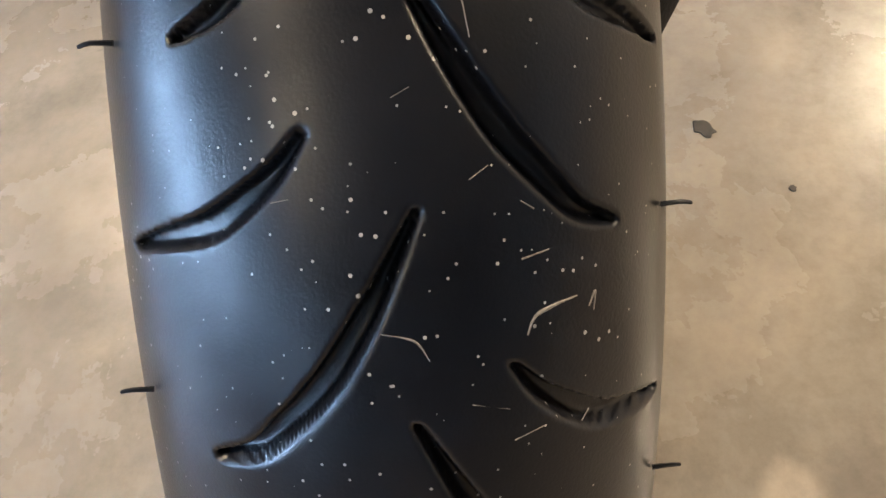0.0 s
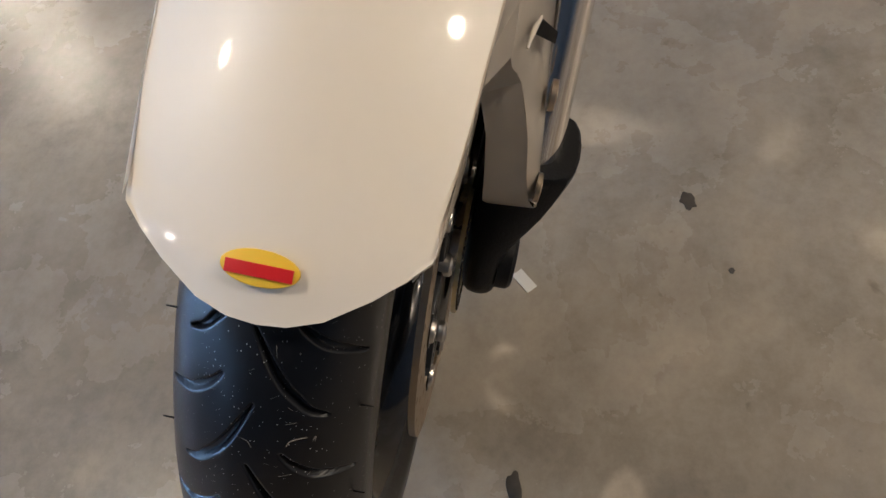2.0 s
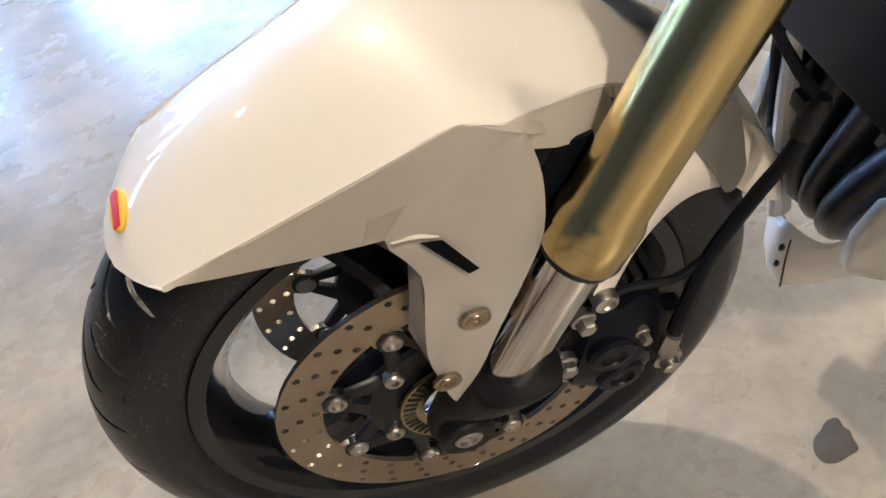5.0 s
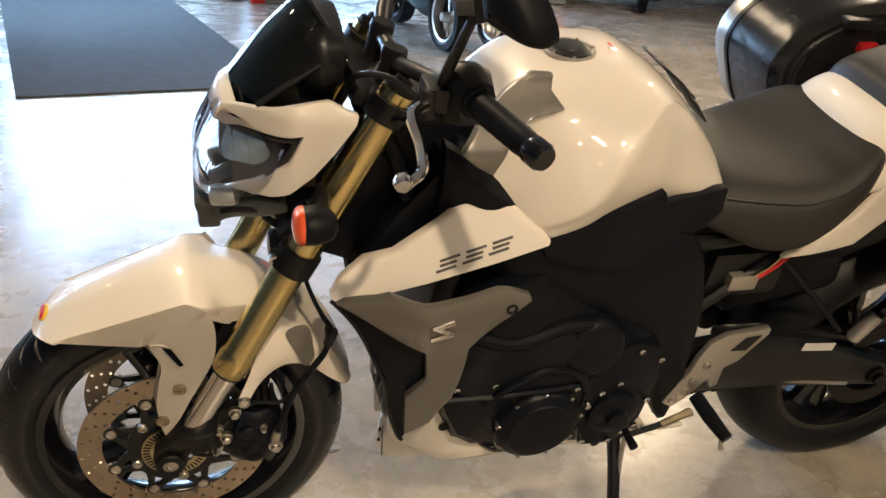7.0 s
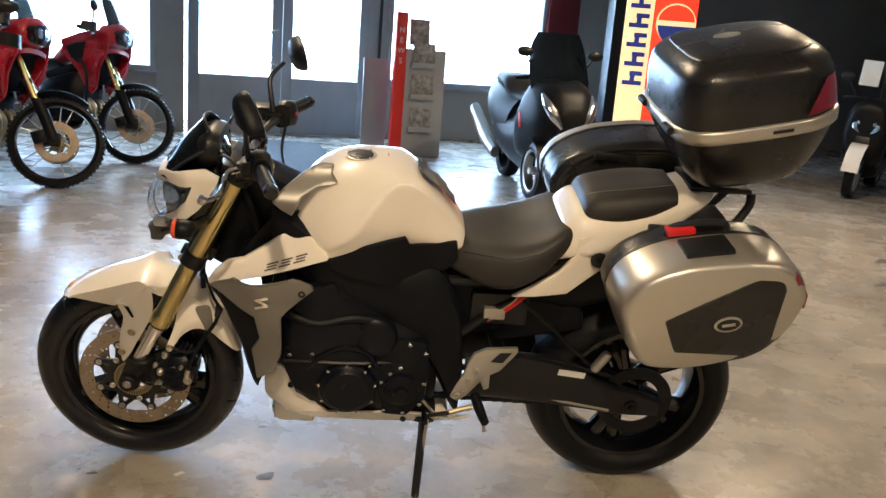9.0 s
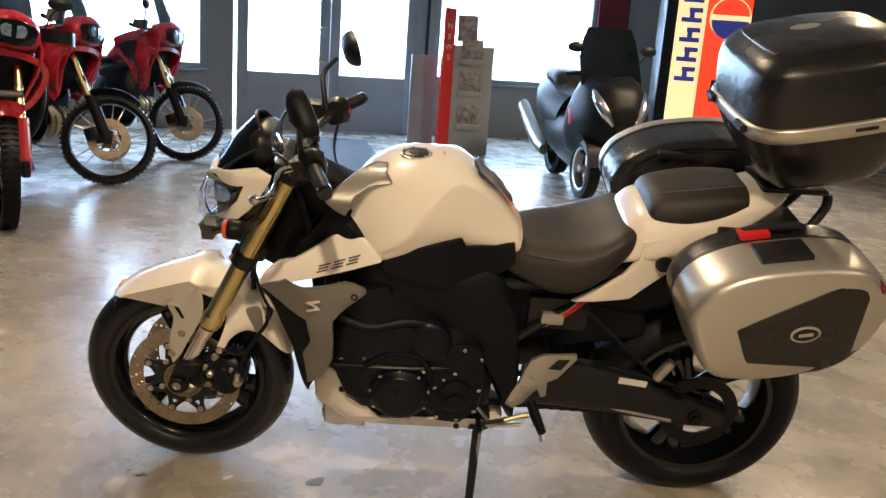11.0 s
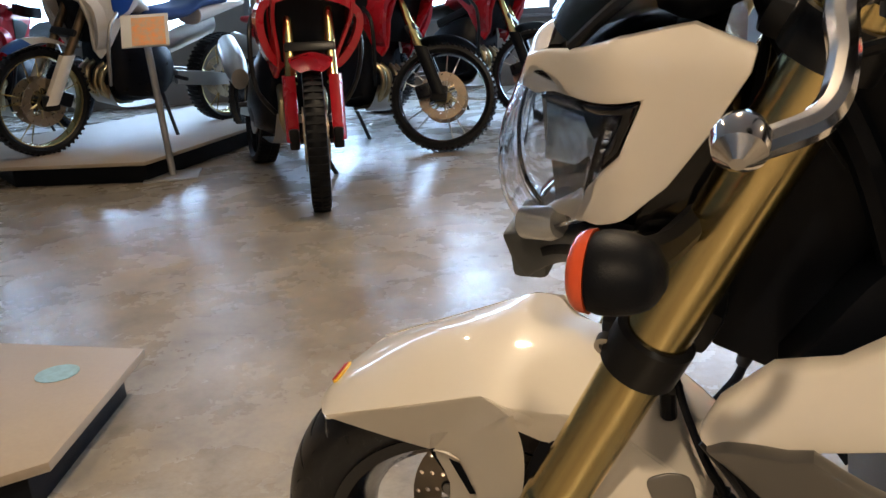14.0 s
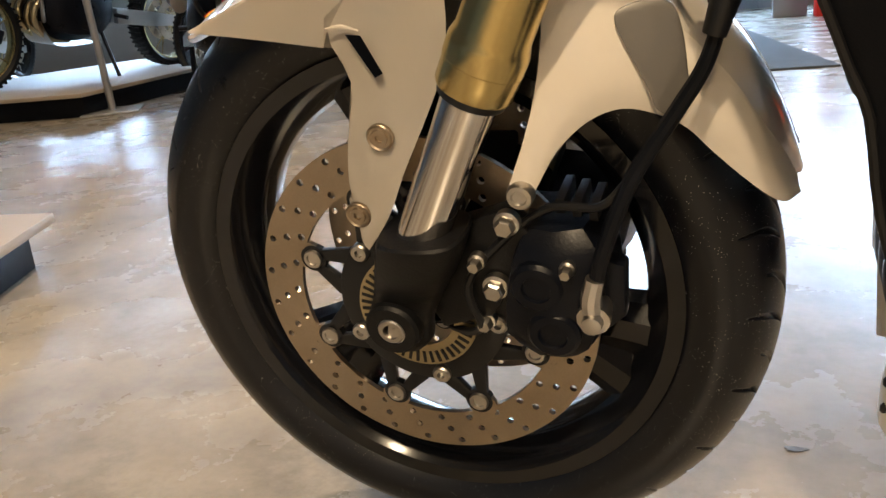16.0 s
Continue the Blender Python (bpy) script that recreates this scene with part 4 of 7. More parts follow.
for side in (-1, 1):
    at = lambda pts: [Vector((x, y * side, z)) for x, y, z in pts]
    crease = [(-.1476, .0859, .5625), (-.1000, .0890, .5796), (-.0520, .0918, .5968), (-.0060, .0946, .6133), (.0434, .0975, .6308), (.0773, .1096, .6207)]
    low = [(-.1476, .0865, .5610), (-.1070, .0900, .5570), (-.0670, .0915, .5515), (-.0270, .0905, .5445), (-.0135, .1032, .5600), (.0740, .1102, .6130)]
    panel = grid([at([(a[0] + (b[0] - a[0]) * k / 3, a[1] + (b[1] - a[1]) * k / 3, a[2] + (b[2] - a[2]) * k / 3) for a, b in zip(crease, low)]) for k in range(4)])
    bmesh.ops.solidify(panel, geom=panel.faces[:], thickness=0.003)
    part("side_panel", panel, WHITE, fender, angle=24)
    front_edge = [(.0700, .1086, .6215), (.0300, .1060, .5890), (-.0135, .1022, .5617), (.0020, .1125, .5250), (-.0040, .1240, .4870), (-.0085, .1305, .4520), (-.0040, .1370, .4180)]
    back_edge = [(.0773, .1092, .6240), (.0850, .1140, .5850), (.0820, .1220, .5436), (.0690, .1270, .5130), (.0420, .1350, .4640), (.0240, .1400, .4282), (.0026, .1435, .4000)]
    face = grid([at([tuple(a[q] + (b[q] - a[q]) * k / 5 + (.004 * math.sin(math.pi * k / 5) if q == 1 else 0) for q in range(3)) for a, b in zip(curve(front_edge, 3), curve(back_edge, 3))]) for k in range(6)])
    bmesh.ops.solidify(face, geom=face.faces[:], thickness=0.003)
    g = part("fork_guard", face, WHITE, fender, "white fork guard with two bolts", angle=35)
    outer = [(-.0270, .0905, .5445), (-.0135, .1022, .5617), (.0020, .1125, .5250), (-.0040, .1240, .4870), (-.0085, .1305, .4520), (-.0040, .1370, .4180), (.0026, .1435, .4000)]
    inner = [(-.0290, .0850, .5440), (-.0230, .0840, .5420), (-.0020, .0900, .5130), (-.0080, .0985, .484), (-.0150, .1030, .4520), (-.0100, .1060, .4150), (.0000, .1100, .3985)]
    flank = grid([at(outer), at([tuple((p + q) / 2 for p, q in zip(a, b)) for a, b in zip(outer, inner)]), at(inner)])
    bmesh.ops.solidify(flank, geom=flank.faces[:], thickness=0.002)
    part("guard_flank", flank, WHITE, fender, angle=30)
    # matt black plate stands in for the shade in the gap beside the fork
    part("fork_recess", plate([(.074, .535), (.086, .565), (.097, .590), (.122, .594), (.125, .575), (.114, .540), (.100, .495), (.086, .490), (.074, .510)], .0985 * side, .003 * side, .001), BLACK_MATT, fender, "black plate as shade in the gap beside the fork leg")
    slot = bmesh.new()
    vs = [slot.verts.new(v) for v in at([(.0060, .1135, .5605), (.0195, .1165, .5600), (.0370, .1285, .5360), (.0300, .1280, .5330)])]
    slot.faces.new(vs)
    bmesh.ops.solidify(slot, geom=slot.faces[:], thickness=0.002)
    part("guard_slot", slot, BLACK_MATT, g)
    part("slot_brow", tube(at([(-.0100, .1105, .5645), (.004, .1125, .566), (.018, .1155, .563)]), [.0008, .0016, .0008], 8, 4), WHITE, g)
    for u, v, w in ((.0281, .1368, .4912), (-.0005, .1425, .4300)):
        e = Vector((0, side, 0))
        p = Vector((u, v * side, w))
        part("guard_bolt", rod(p - e * 0.003, p + e * 0.0025, [(0, 0.0105), (0.0030, 0.0105), (0.0036, 0.0098), (0.0026, 0.0084), (0.0028, 0.0066), (0.0042, 0.0060), (0.0043, 0.0032), (0.0020, 0.0030)], 20), DISC_STEEL, g)
    cheek = grid([at(row) for row in ([(.0720, .1000, .6240), (.0900, .0900, .6150), (.1120, .0840, .6090), (.1380, .0780, .6040)], [(.0765, .1065, .6190), (.0950, .0990, .6060), (.1180, .0930, .6000), (.1410, .0860, .5960)],
                                       [(.0790, .1090, .6060), (.0985, .1035, .5930), (.1210, .0985, .5860), (.1410, .0920, .5760)])])
    bmesh.ops.solidify(cheek, geom=cheek.faces[:], thickness=0.003)
    part("fork_cheek", cheek, WHITE, fender, angle=50)
    inner_e = [(.040, .0920, .6265), (.052, .0940, .6260), (.064, .0950, .6235), (.078, .0940, .6190), (.092, .0880, .6120)]
    outer_e = [(.040, .0972, .6288), (.052, .1008, .6284), (.064, .1056, .6250), (.0778, .1104, .6208), (.092, .1035, .6090)]
    strip = grid([at(curve(inner_e, 3)), at(curve(outer_e, 3))])
    bmesh.ops.solidify(strip, geom=strip.faces[:], thickness=0.002)
    part("shoulder", strip, WHITE, fender, angle=50)
    # rear half: from the crease on top down to the fork tip, the wheel arch and the tail
    foot_line = [(64.5, .1165, .1240, .4490), (63, .1215, .1255, .4325), (60.5, .1315, .1225, .4385), (57, .1505, .1150, .4695), (53, .1725, .1080, .4890), (49, .1950, .1020, .4955), (45, .2175, .0970, .4890),
                 (40.5, .2365, .0930, .4770), (36, .2520, .0900, .4590), (30, .2780, .0850, .4315), (25, .2985, .0780, .4140), (21.8, .3105, .0620, .4135)]
    columns = []
    for k, (ang, lx, ly, lz) in enumerate(foot_line):
        f = k / (len(foot_line) - 1)
        ty, tr = .0800 - .030 * step(.72, 1.0, f), .3345 - .003 * f
        top = Vector((tr * math.cos(radians(ang)), ty, HUB.z + tr * math.sin(radians(ang))))
        low_p = Vector((lx, ly, lz))
        swell = (1 - f) ** 1.5
        columns.append([((top.lerp(low_p, q / 6)) + Vector((.012 * swell, .005 + .006 * swell, 0)) * math.sin(math.pi * q / 6)) for q in range(7)])
    lines = [curve(c, 4) for c in zip(*columns)]
    rear = grid([[Vector((p.x, p.y * side, p.z)) for p in c] for c in lines])
    bmesh.ops.recalc_face_normals(rear, faces=rear.faces[:])
    bmesh.ops.solidify(rear, geom=rear.faces[:], thickness=0.003)
    part("rear_guard", rear, WHITE, fender, angle=60)
    p = Vector((.1245, .1275 * side, .4415))
    part("rear_guard_bolt", rod(p - Vector((0, .006 * side, 0)), p + Vector((0, .007 * side, 0)), [(0, .0100), (.008, .0100), (.0105, .0090), (.0110, .0060), (.0090, .0050), (.0088, .0010)], 20), STEEL, fender, "plated bolt of the rear guard")
    if side < 0:
        part("vent_panel", plate([(.192, .557), (.200, .5625), (.215, .5640), (.2280, .5590), (.2345, .5400), (.2375, .5180), (.2385, .5030), (.2290, .4930), (.2190, .4965), (.2120, .5130), (.1970, .5420)], 0, 0.0022 * side, 0.0008,
             lambda x, z: side * (.0885 + (.3345 - math.hypot(x, z - HUB.z)) * .44), 2, 3), GREY_PAINT, fender, "grey inset panel")
# oval badge on the tip
badge_c = HUB + Vector((0.3092 * math.cos(radians(123.3)), 0, 0.3092 * math.sin(radians(123.3))))
bt = radians(123.3 - 90)
bM = Matrix.Translation(badge_c) @ Matrix.Rotation(-bt + radians(2), 4, "Y")
part("oval_badge", moved(plate([(0.0085 * math.cos(t), 0.0235 * math.sin(t)) for t in (2 * math.pi * i / 28 for i in range(28))], -0.002, 0.0028, 0.0006), bM @ Matrix(((1, 0, 0, 0), (0, 0, 1, 0), (0, 1, 0, 0), (0, 0, 0, 1)))), YELLOW, fender, "yellow oval badge with red band")
part("badge_band", moved(box((-0.001, 0, 0.0016), (0.0062, 0.040, 0.0008), 0.0002), bM), RED, fender)

# the fork's far leg stands closer in, since the wheel leans less than the tank
for holder in (fork, fender):
    for ob in [o for o in bpy.data.objects if o.parent is holder or (o.parent and o.parent.parent is holder)]:
        if ob.type == "MESH":
            for v in ob.data.vertices:
                v.co.y += 2 * min(0, -0.0247 + 0.0687 * (v.co.z - 0.309)) * min(1, max(0, (v.co.y + 0.06) / 0.12))
                if holder is fender:
                    v.co.y -= 0.010 * min(1, max(0, (v.co.y + 0.03) / 0.10))


# ---- tank, panels, seat ----
def half_sections(rows, closed_bottom=True):
    """Mirrors half cross-sections (x; list of (y, z) from the top middle outwards) into full rings."""
    out = []
    for x, pts in rows:
        left = [Vector((x + (p[2] if len(p) > 2 else 0), -p[0], p[1])) for p in pts]
        right = [Vector((x + (p[2] if len(p) > 2 else 0), p[0], p[1])) for p in pts[1:]]
        out.append(list(reversed(right)) + left)
    return out


tank = part("tank", loft(half_sections([
    (.462, [(0, .905), (.055, .902), (.106, .888), (.130, .864), (.136, .846), (.130, .820), (.120, .790), (.06, .76)]),
    (.490, [(0, .944), (.060, .940), (.112, .922), (.146, .868), (.152, .834), (.148, .805), (.140, .776), (.06, .75)]),
    (.540, [(0, .980), (.070, .975), (.128, .952), (.174, .878), (.190, .822), (.184, .798), (.172, .775), (.06, .75)]),
    (.600, [(0, .997), (.078, .992), (.138, .966), (.185, .905), (.208, .862), (.203, .832), (.178, .790), (.06, .75)]),
    (.660, [(0, 1.000), (.080, .995), (.130, .976), (.165, .952), (.188, .928), (.190, .868), (.165, .800), (.06, .75)]),
    (.720, [(0, .992), (.074, .988), (.108, .983), (.128, .977), (.144, .966), (.170, .885), (.150, .806), (.06, .75)]),
    (.775, [(0, .966), (.060, .963), (.088, .958), (.102, .952), (.114, .942), (.146, .868), (.136, .806), (.06, .75)]),
    (.835, [(0, .914), (.050, .911), (.074, .905), (.085, .899), (.095, .890), (.128, .842), (.124, .798), (.06, .75)]),
    (.885, [(0, .858), (.044, .856), (.064, .852), (.073, .848), (.081, .842), (.112, .816), (.112, .790), (.06, .75)]),
    (.905, [(0, .830), (.038, .828), (.056, .825), (.064, .822), (.071, .818), (.098, .800), (.098, .786), (.06, .75)])]), 5, 4), WHITE, bike, "glossy white fuel tank", angle=28)
cap_m = pose(0.617, -0.002, 0.9995, 0, -1.5, 0) @ Matrix.Scale(0.84, 4)
part("filler_ring", moved(rod((0, 0, -0.004), (0, 0, 0.01), [(0, 0.049), (0.0045, 0.049), (0.0055, 0.0465), (0.0052, 0.042), (0.002, 0.042)], 40), cap_m), SILVER, tank)
part("filler_cap", moved(rod((0, 0, -0.004), (0, 0, 0.02), [(0, 0.039), (0.006, 0.039), (0.0085, 0.035), (0.0085, 0.021), (0.011, 0.019), (0.012, 0.001)], 32), cap_m), BLACK, tank, "black locking fuel cap")
for k in range(7):
    a = 2 * math.pi * k / 7
    part("cap_screw", moved(rod((math.cos(a) * 0.0443, math.sin(a) * 0.0443, 0), (math.cos(a) * 0.0443, math.sin(a) * 0.0443, 0.01), [(0, 0.003), (0.0045, 0.003), (0.005, 0.002)], 8), cap_m), STEEL, tank)
part("tank_mark", moved(box((0.085, 0.01, 0.0012), (0.004, 0.022, 0.0008), 0), cap_m), RED, tank)
# dark tank pad with splashes down the back of the tank
pad = bmesh.new()
for k, (x0, z0, x1, z1, w) in enumerate(((.765, .978, .80, .952, .030), (.79, .962, .828, .931, .040), (.815, .943, .850, .907, .034), (.842, .917, .872, .883, .028), (.775, .972, .792, .960, .055))):
    n0 = len(pad.verts)
    ang = math.atan2(z0 - z1, x1 - x0)
    box(((x0 + x1) / 2 + 0.003, 0.008 * (-1) ** k, (z0 + z1) / 2 + 0.0055), (math.hypot(x1 - x0, z1 - z0), w * 2, 0.003), 0.001, Euler((0, ang, 0)), pad)
part("tank_pad", pad, BLACK, tank, "black tank pad")

for side in (-1, 1):
    e = Vector((0, side, 0))
    # white wing panel ahead of the tank
    on_wing = lambda x, z: side * (.527 + .327 * x - .627 * z)
    wing = part("wing_panel", plate([(.240, .689), (.254, .713), (.289, .743), (.331, .756), (.394, .799), (.457, .848), (.502, .832), (.552, .797), (.548, .789), (.475, .759), (.376, .722), (.300, .697), (.255, .681)], 0, -0.018 * side, 0.004,
                     on_wing, 2), WHITE, bike, "white tank wing panel with dark model lettering bars", angle=45)
    # lettering on the wing as plain slanted bars
    along = Vector((.112, on_wing(.498, .790) - on_wing(.386, .744), .046)).normalized()
    normal = Vector((.327, -side, -.627)).normalized() * -1
    up = along.cross(normal) if along.cross(normal).z > 0 else normal.cross(along)
    frame_m = Matrix((along, up, along.cross(up))).transposed().to_4x4()
    frame_m.translation = Vector((.442, on_wing(.442, .767), .767))
    for cx in (-.040, .0, .040):
        for dx, dy, ln, ang in ((.0060, .0070, .031, 0), (.0010, .0002, .026, 0), (-.0045, -.0066, .031, 0)):
            bar = moved(box((0, 0, 0), (ln, .0040, .003), .0005, Euler((0, 0, radians(ang)))), frame_m @ Matrix.Translation((cx + dx, dy, 0)))
            part("letter_bar", bar, PRINT_GREY, wing)
    # grey shroud below it
    flank_y = lambda x, z: .250 - .072 * (1 - step(.22, .38, x)) - .034 * step(.64, .43, z)
    shroud = part("side_shroud", plate([(.246, .686), (.275, .703), (.300, .718), (.315, .731), (.360, .725), (.420, .736), (.464, .750), (.482, .748), (.513, .736), (.519, .725), (.490, .697), (.452, .656), (.437, .635), (.438, .560), (.436, .506), (.409, .440), (.369, .417), (.358, .518), (.381, .566), (.370, .634), (.300, .664)], 0, -0.014 * side, 0.003,
                  lambda x, z: side * (flank_y(x, z) + .004 * step(.68, .70, z) * step(.27, .36, x)), 2), GREY_PAINT, bike, "metallic grey side shroud", angle=28)
    DUCT = [(.243, .680), (.262, .661), (.277, .643), (.292, .618), (.307, .583), (.318, .556), (.330, .527), (.341, .467), (.360, .405), (.371, .387)]
    duct_y = lambda x, z: side * (flank_y(x, z) - .016)
    part("radiator_duct", plate(DUCT + [(.380, .410), (.384, .500), (.400, .560), (.390, .640), (.300, .676)], 0, -0.03 * side, 0.003, duct_y, 1), BLACK_MATT, bike, "black radiator air duct")
    part("duct_edge", tube([(x, duct_y(x, z), z) for x, z in DUCT], [.0035, .003, .0035], 8, 3), BLACK, bike)
    p = Vector((.489, 0.2535 * side, .713))
    part("shroud_bolt", rod(p - e * 0.004, p + e * 0.003, [(0, 0.009), (0.006, 0.009), (0.0065, 0.006), (0.004, 0.004)], 16), DARK_METAL, shroud)
    for k, (du, dw) in enumerate(((0, .011), (.006, 0), (0, -.011))):
        part("emblem_stroke", box((.389 + du * 0.5, 0.2525 * side, .681 + dw), (.034 - 0.006 * (k == 1), 0.006, .0085), 0.0012, Euler((0, -0.25 if k != 1 else 0.5, 0))), CHROME, shroud, "silver emblem")
    # grey flank of the tank top beside the steering head
    if side < 0:
        part("head_cover", plate([(.428, .905), (.405, .925), (.430, .952), (.478, .985), (.520, 1.006), (.552, 1.004), (.548, .985), (.565, .966), (.515, .960), (.478, .940), (.455, .890)], 0, -0.012 * side, 0.003,
         lambda x, z: side * (0.176 - 0.080 * step(0.915, 1.01, z)), 2), GREY_PAINT, bike, "grey cover ahead of the tank", angle=40)
    # black panel below the tank
    part("frame_cover", plate([(.545, .778), (.585, .800), (.632, .825), (.700, .842), (.742, .848), (.756, .822), (.830, .818), (.880, .826), (.885, .780), (.860, .745), (.800, .720), (.700, .712), (.600, .735), (.556, .755)], 0, -0.02 * side, 0.004,
         lambda x, z: side * (0.196 - 0.055 * step(0.66, 0.86, x)), 2), BLACK_MATT, bike, "matt black panel under the tank", angle=40)

seat = part("seat", loft(half_sections([
    (.868, [(0, .805), (.060, .803), (.100, .790), (.118, .768), (.120, .742), (.06, .735)]),
    (.905, [(0, .820), (.065, .818), (.110, .804), (.136, .775), (.138, .732), (.06, .725)]),
    (.965, [(0, .820), (.075, .820), (.128, .810), (.158, .774), (.158, .712), (.06, .72)]),
    (1.035, [(0, .824), (.085, .826), (.145, .818), (.175, .782), (.168, .712), (.06, .72)]),
    (1.100, [(0, .842), (.088, .846), (.148, .838), (.172, .806), (.160, .744), (.06, .74)]),
    (1.150, [(0, .868), (.085, .872), (.135, .866), (.155, .836), (.145, .792), (.06, .78)]),
    (1.190, [(0, .882), (.070, .882), (.110, .876), (.125, .858), (.118, .832), (.06, .82)])]), 5, 5), SEAT, bike, "black vinyl rider seat", angle=60)
part("seam", tube([(.90, -.125, .794), (.965, -.149, .798), (1.035, -.165, .803), (1.10, -.166, .824), (1.15, -.150, .852)], 0.0016, 6, 5), BLACK, seat)
pillion = part("pillion_seat", loft(half_sections([
    (1.205, [(0, .918), (.050, .917), (.082, .908), (.094, .894), (.094, .880), (.05, .875)]),
    (1.228, [(0, .956), (.056, .955), (.094, .942), (.110, .915), (.108, .890), (.05, .885)]),
    (1.310, [(0, .974), (.060, .974), (.102, .964), (.122, .934), (.116, .902), (.05, .90)]),
    (1.390, [(0, .986), (.058, .986), (.098, .976), (.116, .950), (.110, .922), (.05, .92)]),
    (1.455, [(0, .990), (.050, .990), (.082, .982), (.098, .964), (.092, .946), (.05, .945)])]), 5, 5), SEAT, bike, "black pillion seat pad", angle=60)
part("seam", tube([(1.216, -.052, .940), (1.235, -.060, .958), (1.31, -.066, .9745), (1.39, -.064, .9865), (1.450, -.050, .991)], 0.0016, 6, 5), mat("grey_thread", (0.12, 0.11, 0.10), 0.8), pillion)

tail = part("tail_fairing", loft(half_sections([
    (1.160, [(0, .880), (.060, .876), (.100, .866), (.128, .830), (.130, .790), (.05, .78)]),
    (1.195, [(0, .918), (.060, .916), (.104, .902), (.133, .862), (.136, .800), (.05, .79)]),
    (1.250, [(0, .930), (.080, .926), (.118, .905), (.142, .862), (.142, .810), (.05, .80)]),
    (1.340, [(0, .945), (.080, .935), (.116, .915), (.136, .885), (.134, .842), (.05, .83)]),
    (1.440, [(0, .975), (.070, .965), (.100, .950), (.116, .925), (.114, .888), (.05, .875)]),
    (1.530, [(0, 1.005), (.052, 1.000), (.074, .988), (.086, .968), (.082, .940), (.04, .930)]),
    (1.560, [(0, 1.005), (.040, 1.002), (.056, .994), (.064, .980), (.060, .962), (.03, .955)])]), 4, 5), WHITE, bike, "white tail fairing", angle=60)
for side in (-1, 1):
    part("tail_panel", plate([(1.040, .676), (1.100, .716), (1.160, .760), (1.195, .808), (1.200, .858), (1.245, .870), (1.300, .850), (1.345, .838), (1.300, .790), (1.262, .758), (1.190, .692), (1.100, .680)], 0, -0.014 * side, 0.003, lambda x, z: side * (0.150 - 0.012 * step(1.1, 1.3, x)), 2), WHITE, tail, angle=40)
    p = Vector((1.259, 0.146 * side, .803))
    part("seat_lock", rod(p, p + Vector((0, 0.008 * side, 0)), [(0, 0.022), (0.006, 0.022), (0.008, 0.019), (0.008, 0.006), (0.005, 0.005)], 20), BLACK, tail)
    text_part("model_number", "750", 0.036, PRINT_GREY, tail, pose(1.395, -0.1262 if side < 0 else 0.1262, .888, 90, 0, 0 if side < 0 else 180) @ pose(0, 0, 0, 0, 0, 16 if side < 0 else -16), 0.0008)
    part("grab_strut", tube([(1.42, 0.085 * side, .90), (1.50, 0.09 * side, .845), (1.60, 0.085 * side, .865), (1.66, 0.07 * side, .945), (1.665, 0.06 * side, .985)], 0.012, 10, 6), BLACK, bike, "black tubular luggage rack")
part("under_tail", loft(half_sections([(1.10, [(0, .78), (.09, .77), (.11, .70), (.09, .64), (.04, .63)]), (1.25, [(0, .80), (.10, .79), (.11, .70), (.09, .62), (.04, .61)]), (1.45, [(0, .86), (.08, .85), (.09, .78), (.07, .70), (.03, .69)]), (1.62, [(0, .90), (.06, .895), (.06, .85), (.05, .82), (.03, .81)])]), 3, 3), BLACK_MATT, bike)
part("rack_plate", box((1.575, 0, .992), (.17, .15, .014), 0.006), BLACK, bike)

# ---- headlight, screen, bars ----
head = new("headlight_unit")
head.parent = bike
head.matrix_local = STEER
tagged(head, "white headlight cowl with clear lens")
part("lamp_body", loft([[Vector((x, y, z)) for y, z in sec] for x, sec in (
    (.118, [(-.024, .780), (-.046, .805), (-.052, .860), (-.048, .915), (0, .930), (.048, .915), (.052, .860), (.046, .805), (.024, .780), (0, .776)]),
    (.165, [(-.040, .775), (-.078, .805), (-.088, .860), (-.084, .925), (0, .945), (.084, .925), (.088, .860), (.078, .805), (.040, .775), (0, .770)]),
    (.250, [(-.050, .800), (-.095, .830), (-.112, .885), (-.100, .945), (0, .958), (.100, .945), (.112, .885), (.095, .830), (.050, .800), (0, .795)]))], 3, 3), BLACK_PAINT, head, "black lamp bowl")
LENS = ([(.086, -.004, .778), (.070, -.004, .815), (.072, -.004, .865), (.088, -.004, .910), (.100, -.004, .940)],
        [(.082, -.030, .776), (.064, -.032, .815), (.068, -.034, .865), (.088, -.036, .908), (.102, -.034, .936)],
        [(.090, -.052, .782), (.078, -.056, .815), (.084, -.060, .862), (.100, -.060, .905), (.112, -.056, .930)],
        [(.122, -.074, .800), (.120, -.082, .832), (.126, -.088, .868), (.136, -.090, .905), (.144, -.084, .926)],
        [(.160, -.100, .824), (.164, -.110, .850), (.172, -.116, .876), (.182, -.118, .905), (.190, -.112, .924)])
lens = part("lens", loft([[Vector(p) for p in sec] for sec in LENS], 4, 4, False, False), LAMP_CLEAR, head, "clear headlight lens")
lens_r = part("lens", mirrored(loft([[Vector(p) for p in sec] for sec in LENS], 4, 4, False, False)), LAMP_CLEAR, head, "clear headlight lens")
for ob in (lens, lens_r):
    sm = ob.modifiers.new("thickness", "SOLIDIFY")
    sm.thickness = 0.003
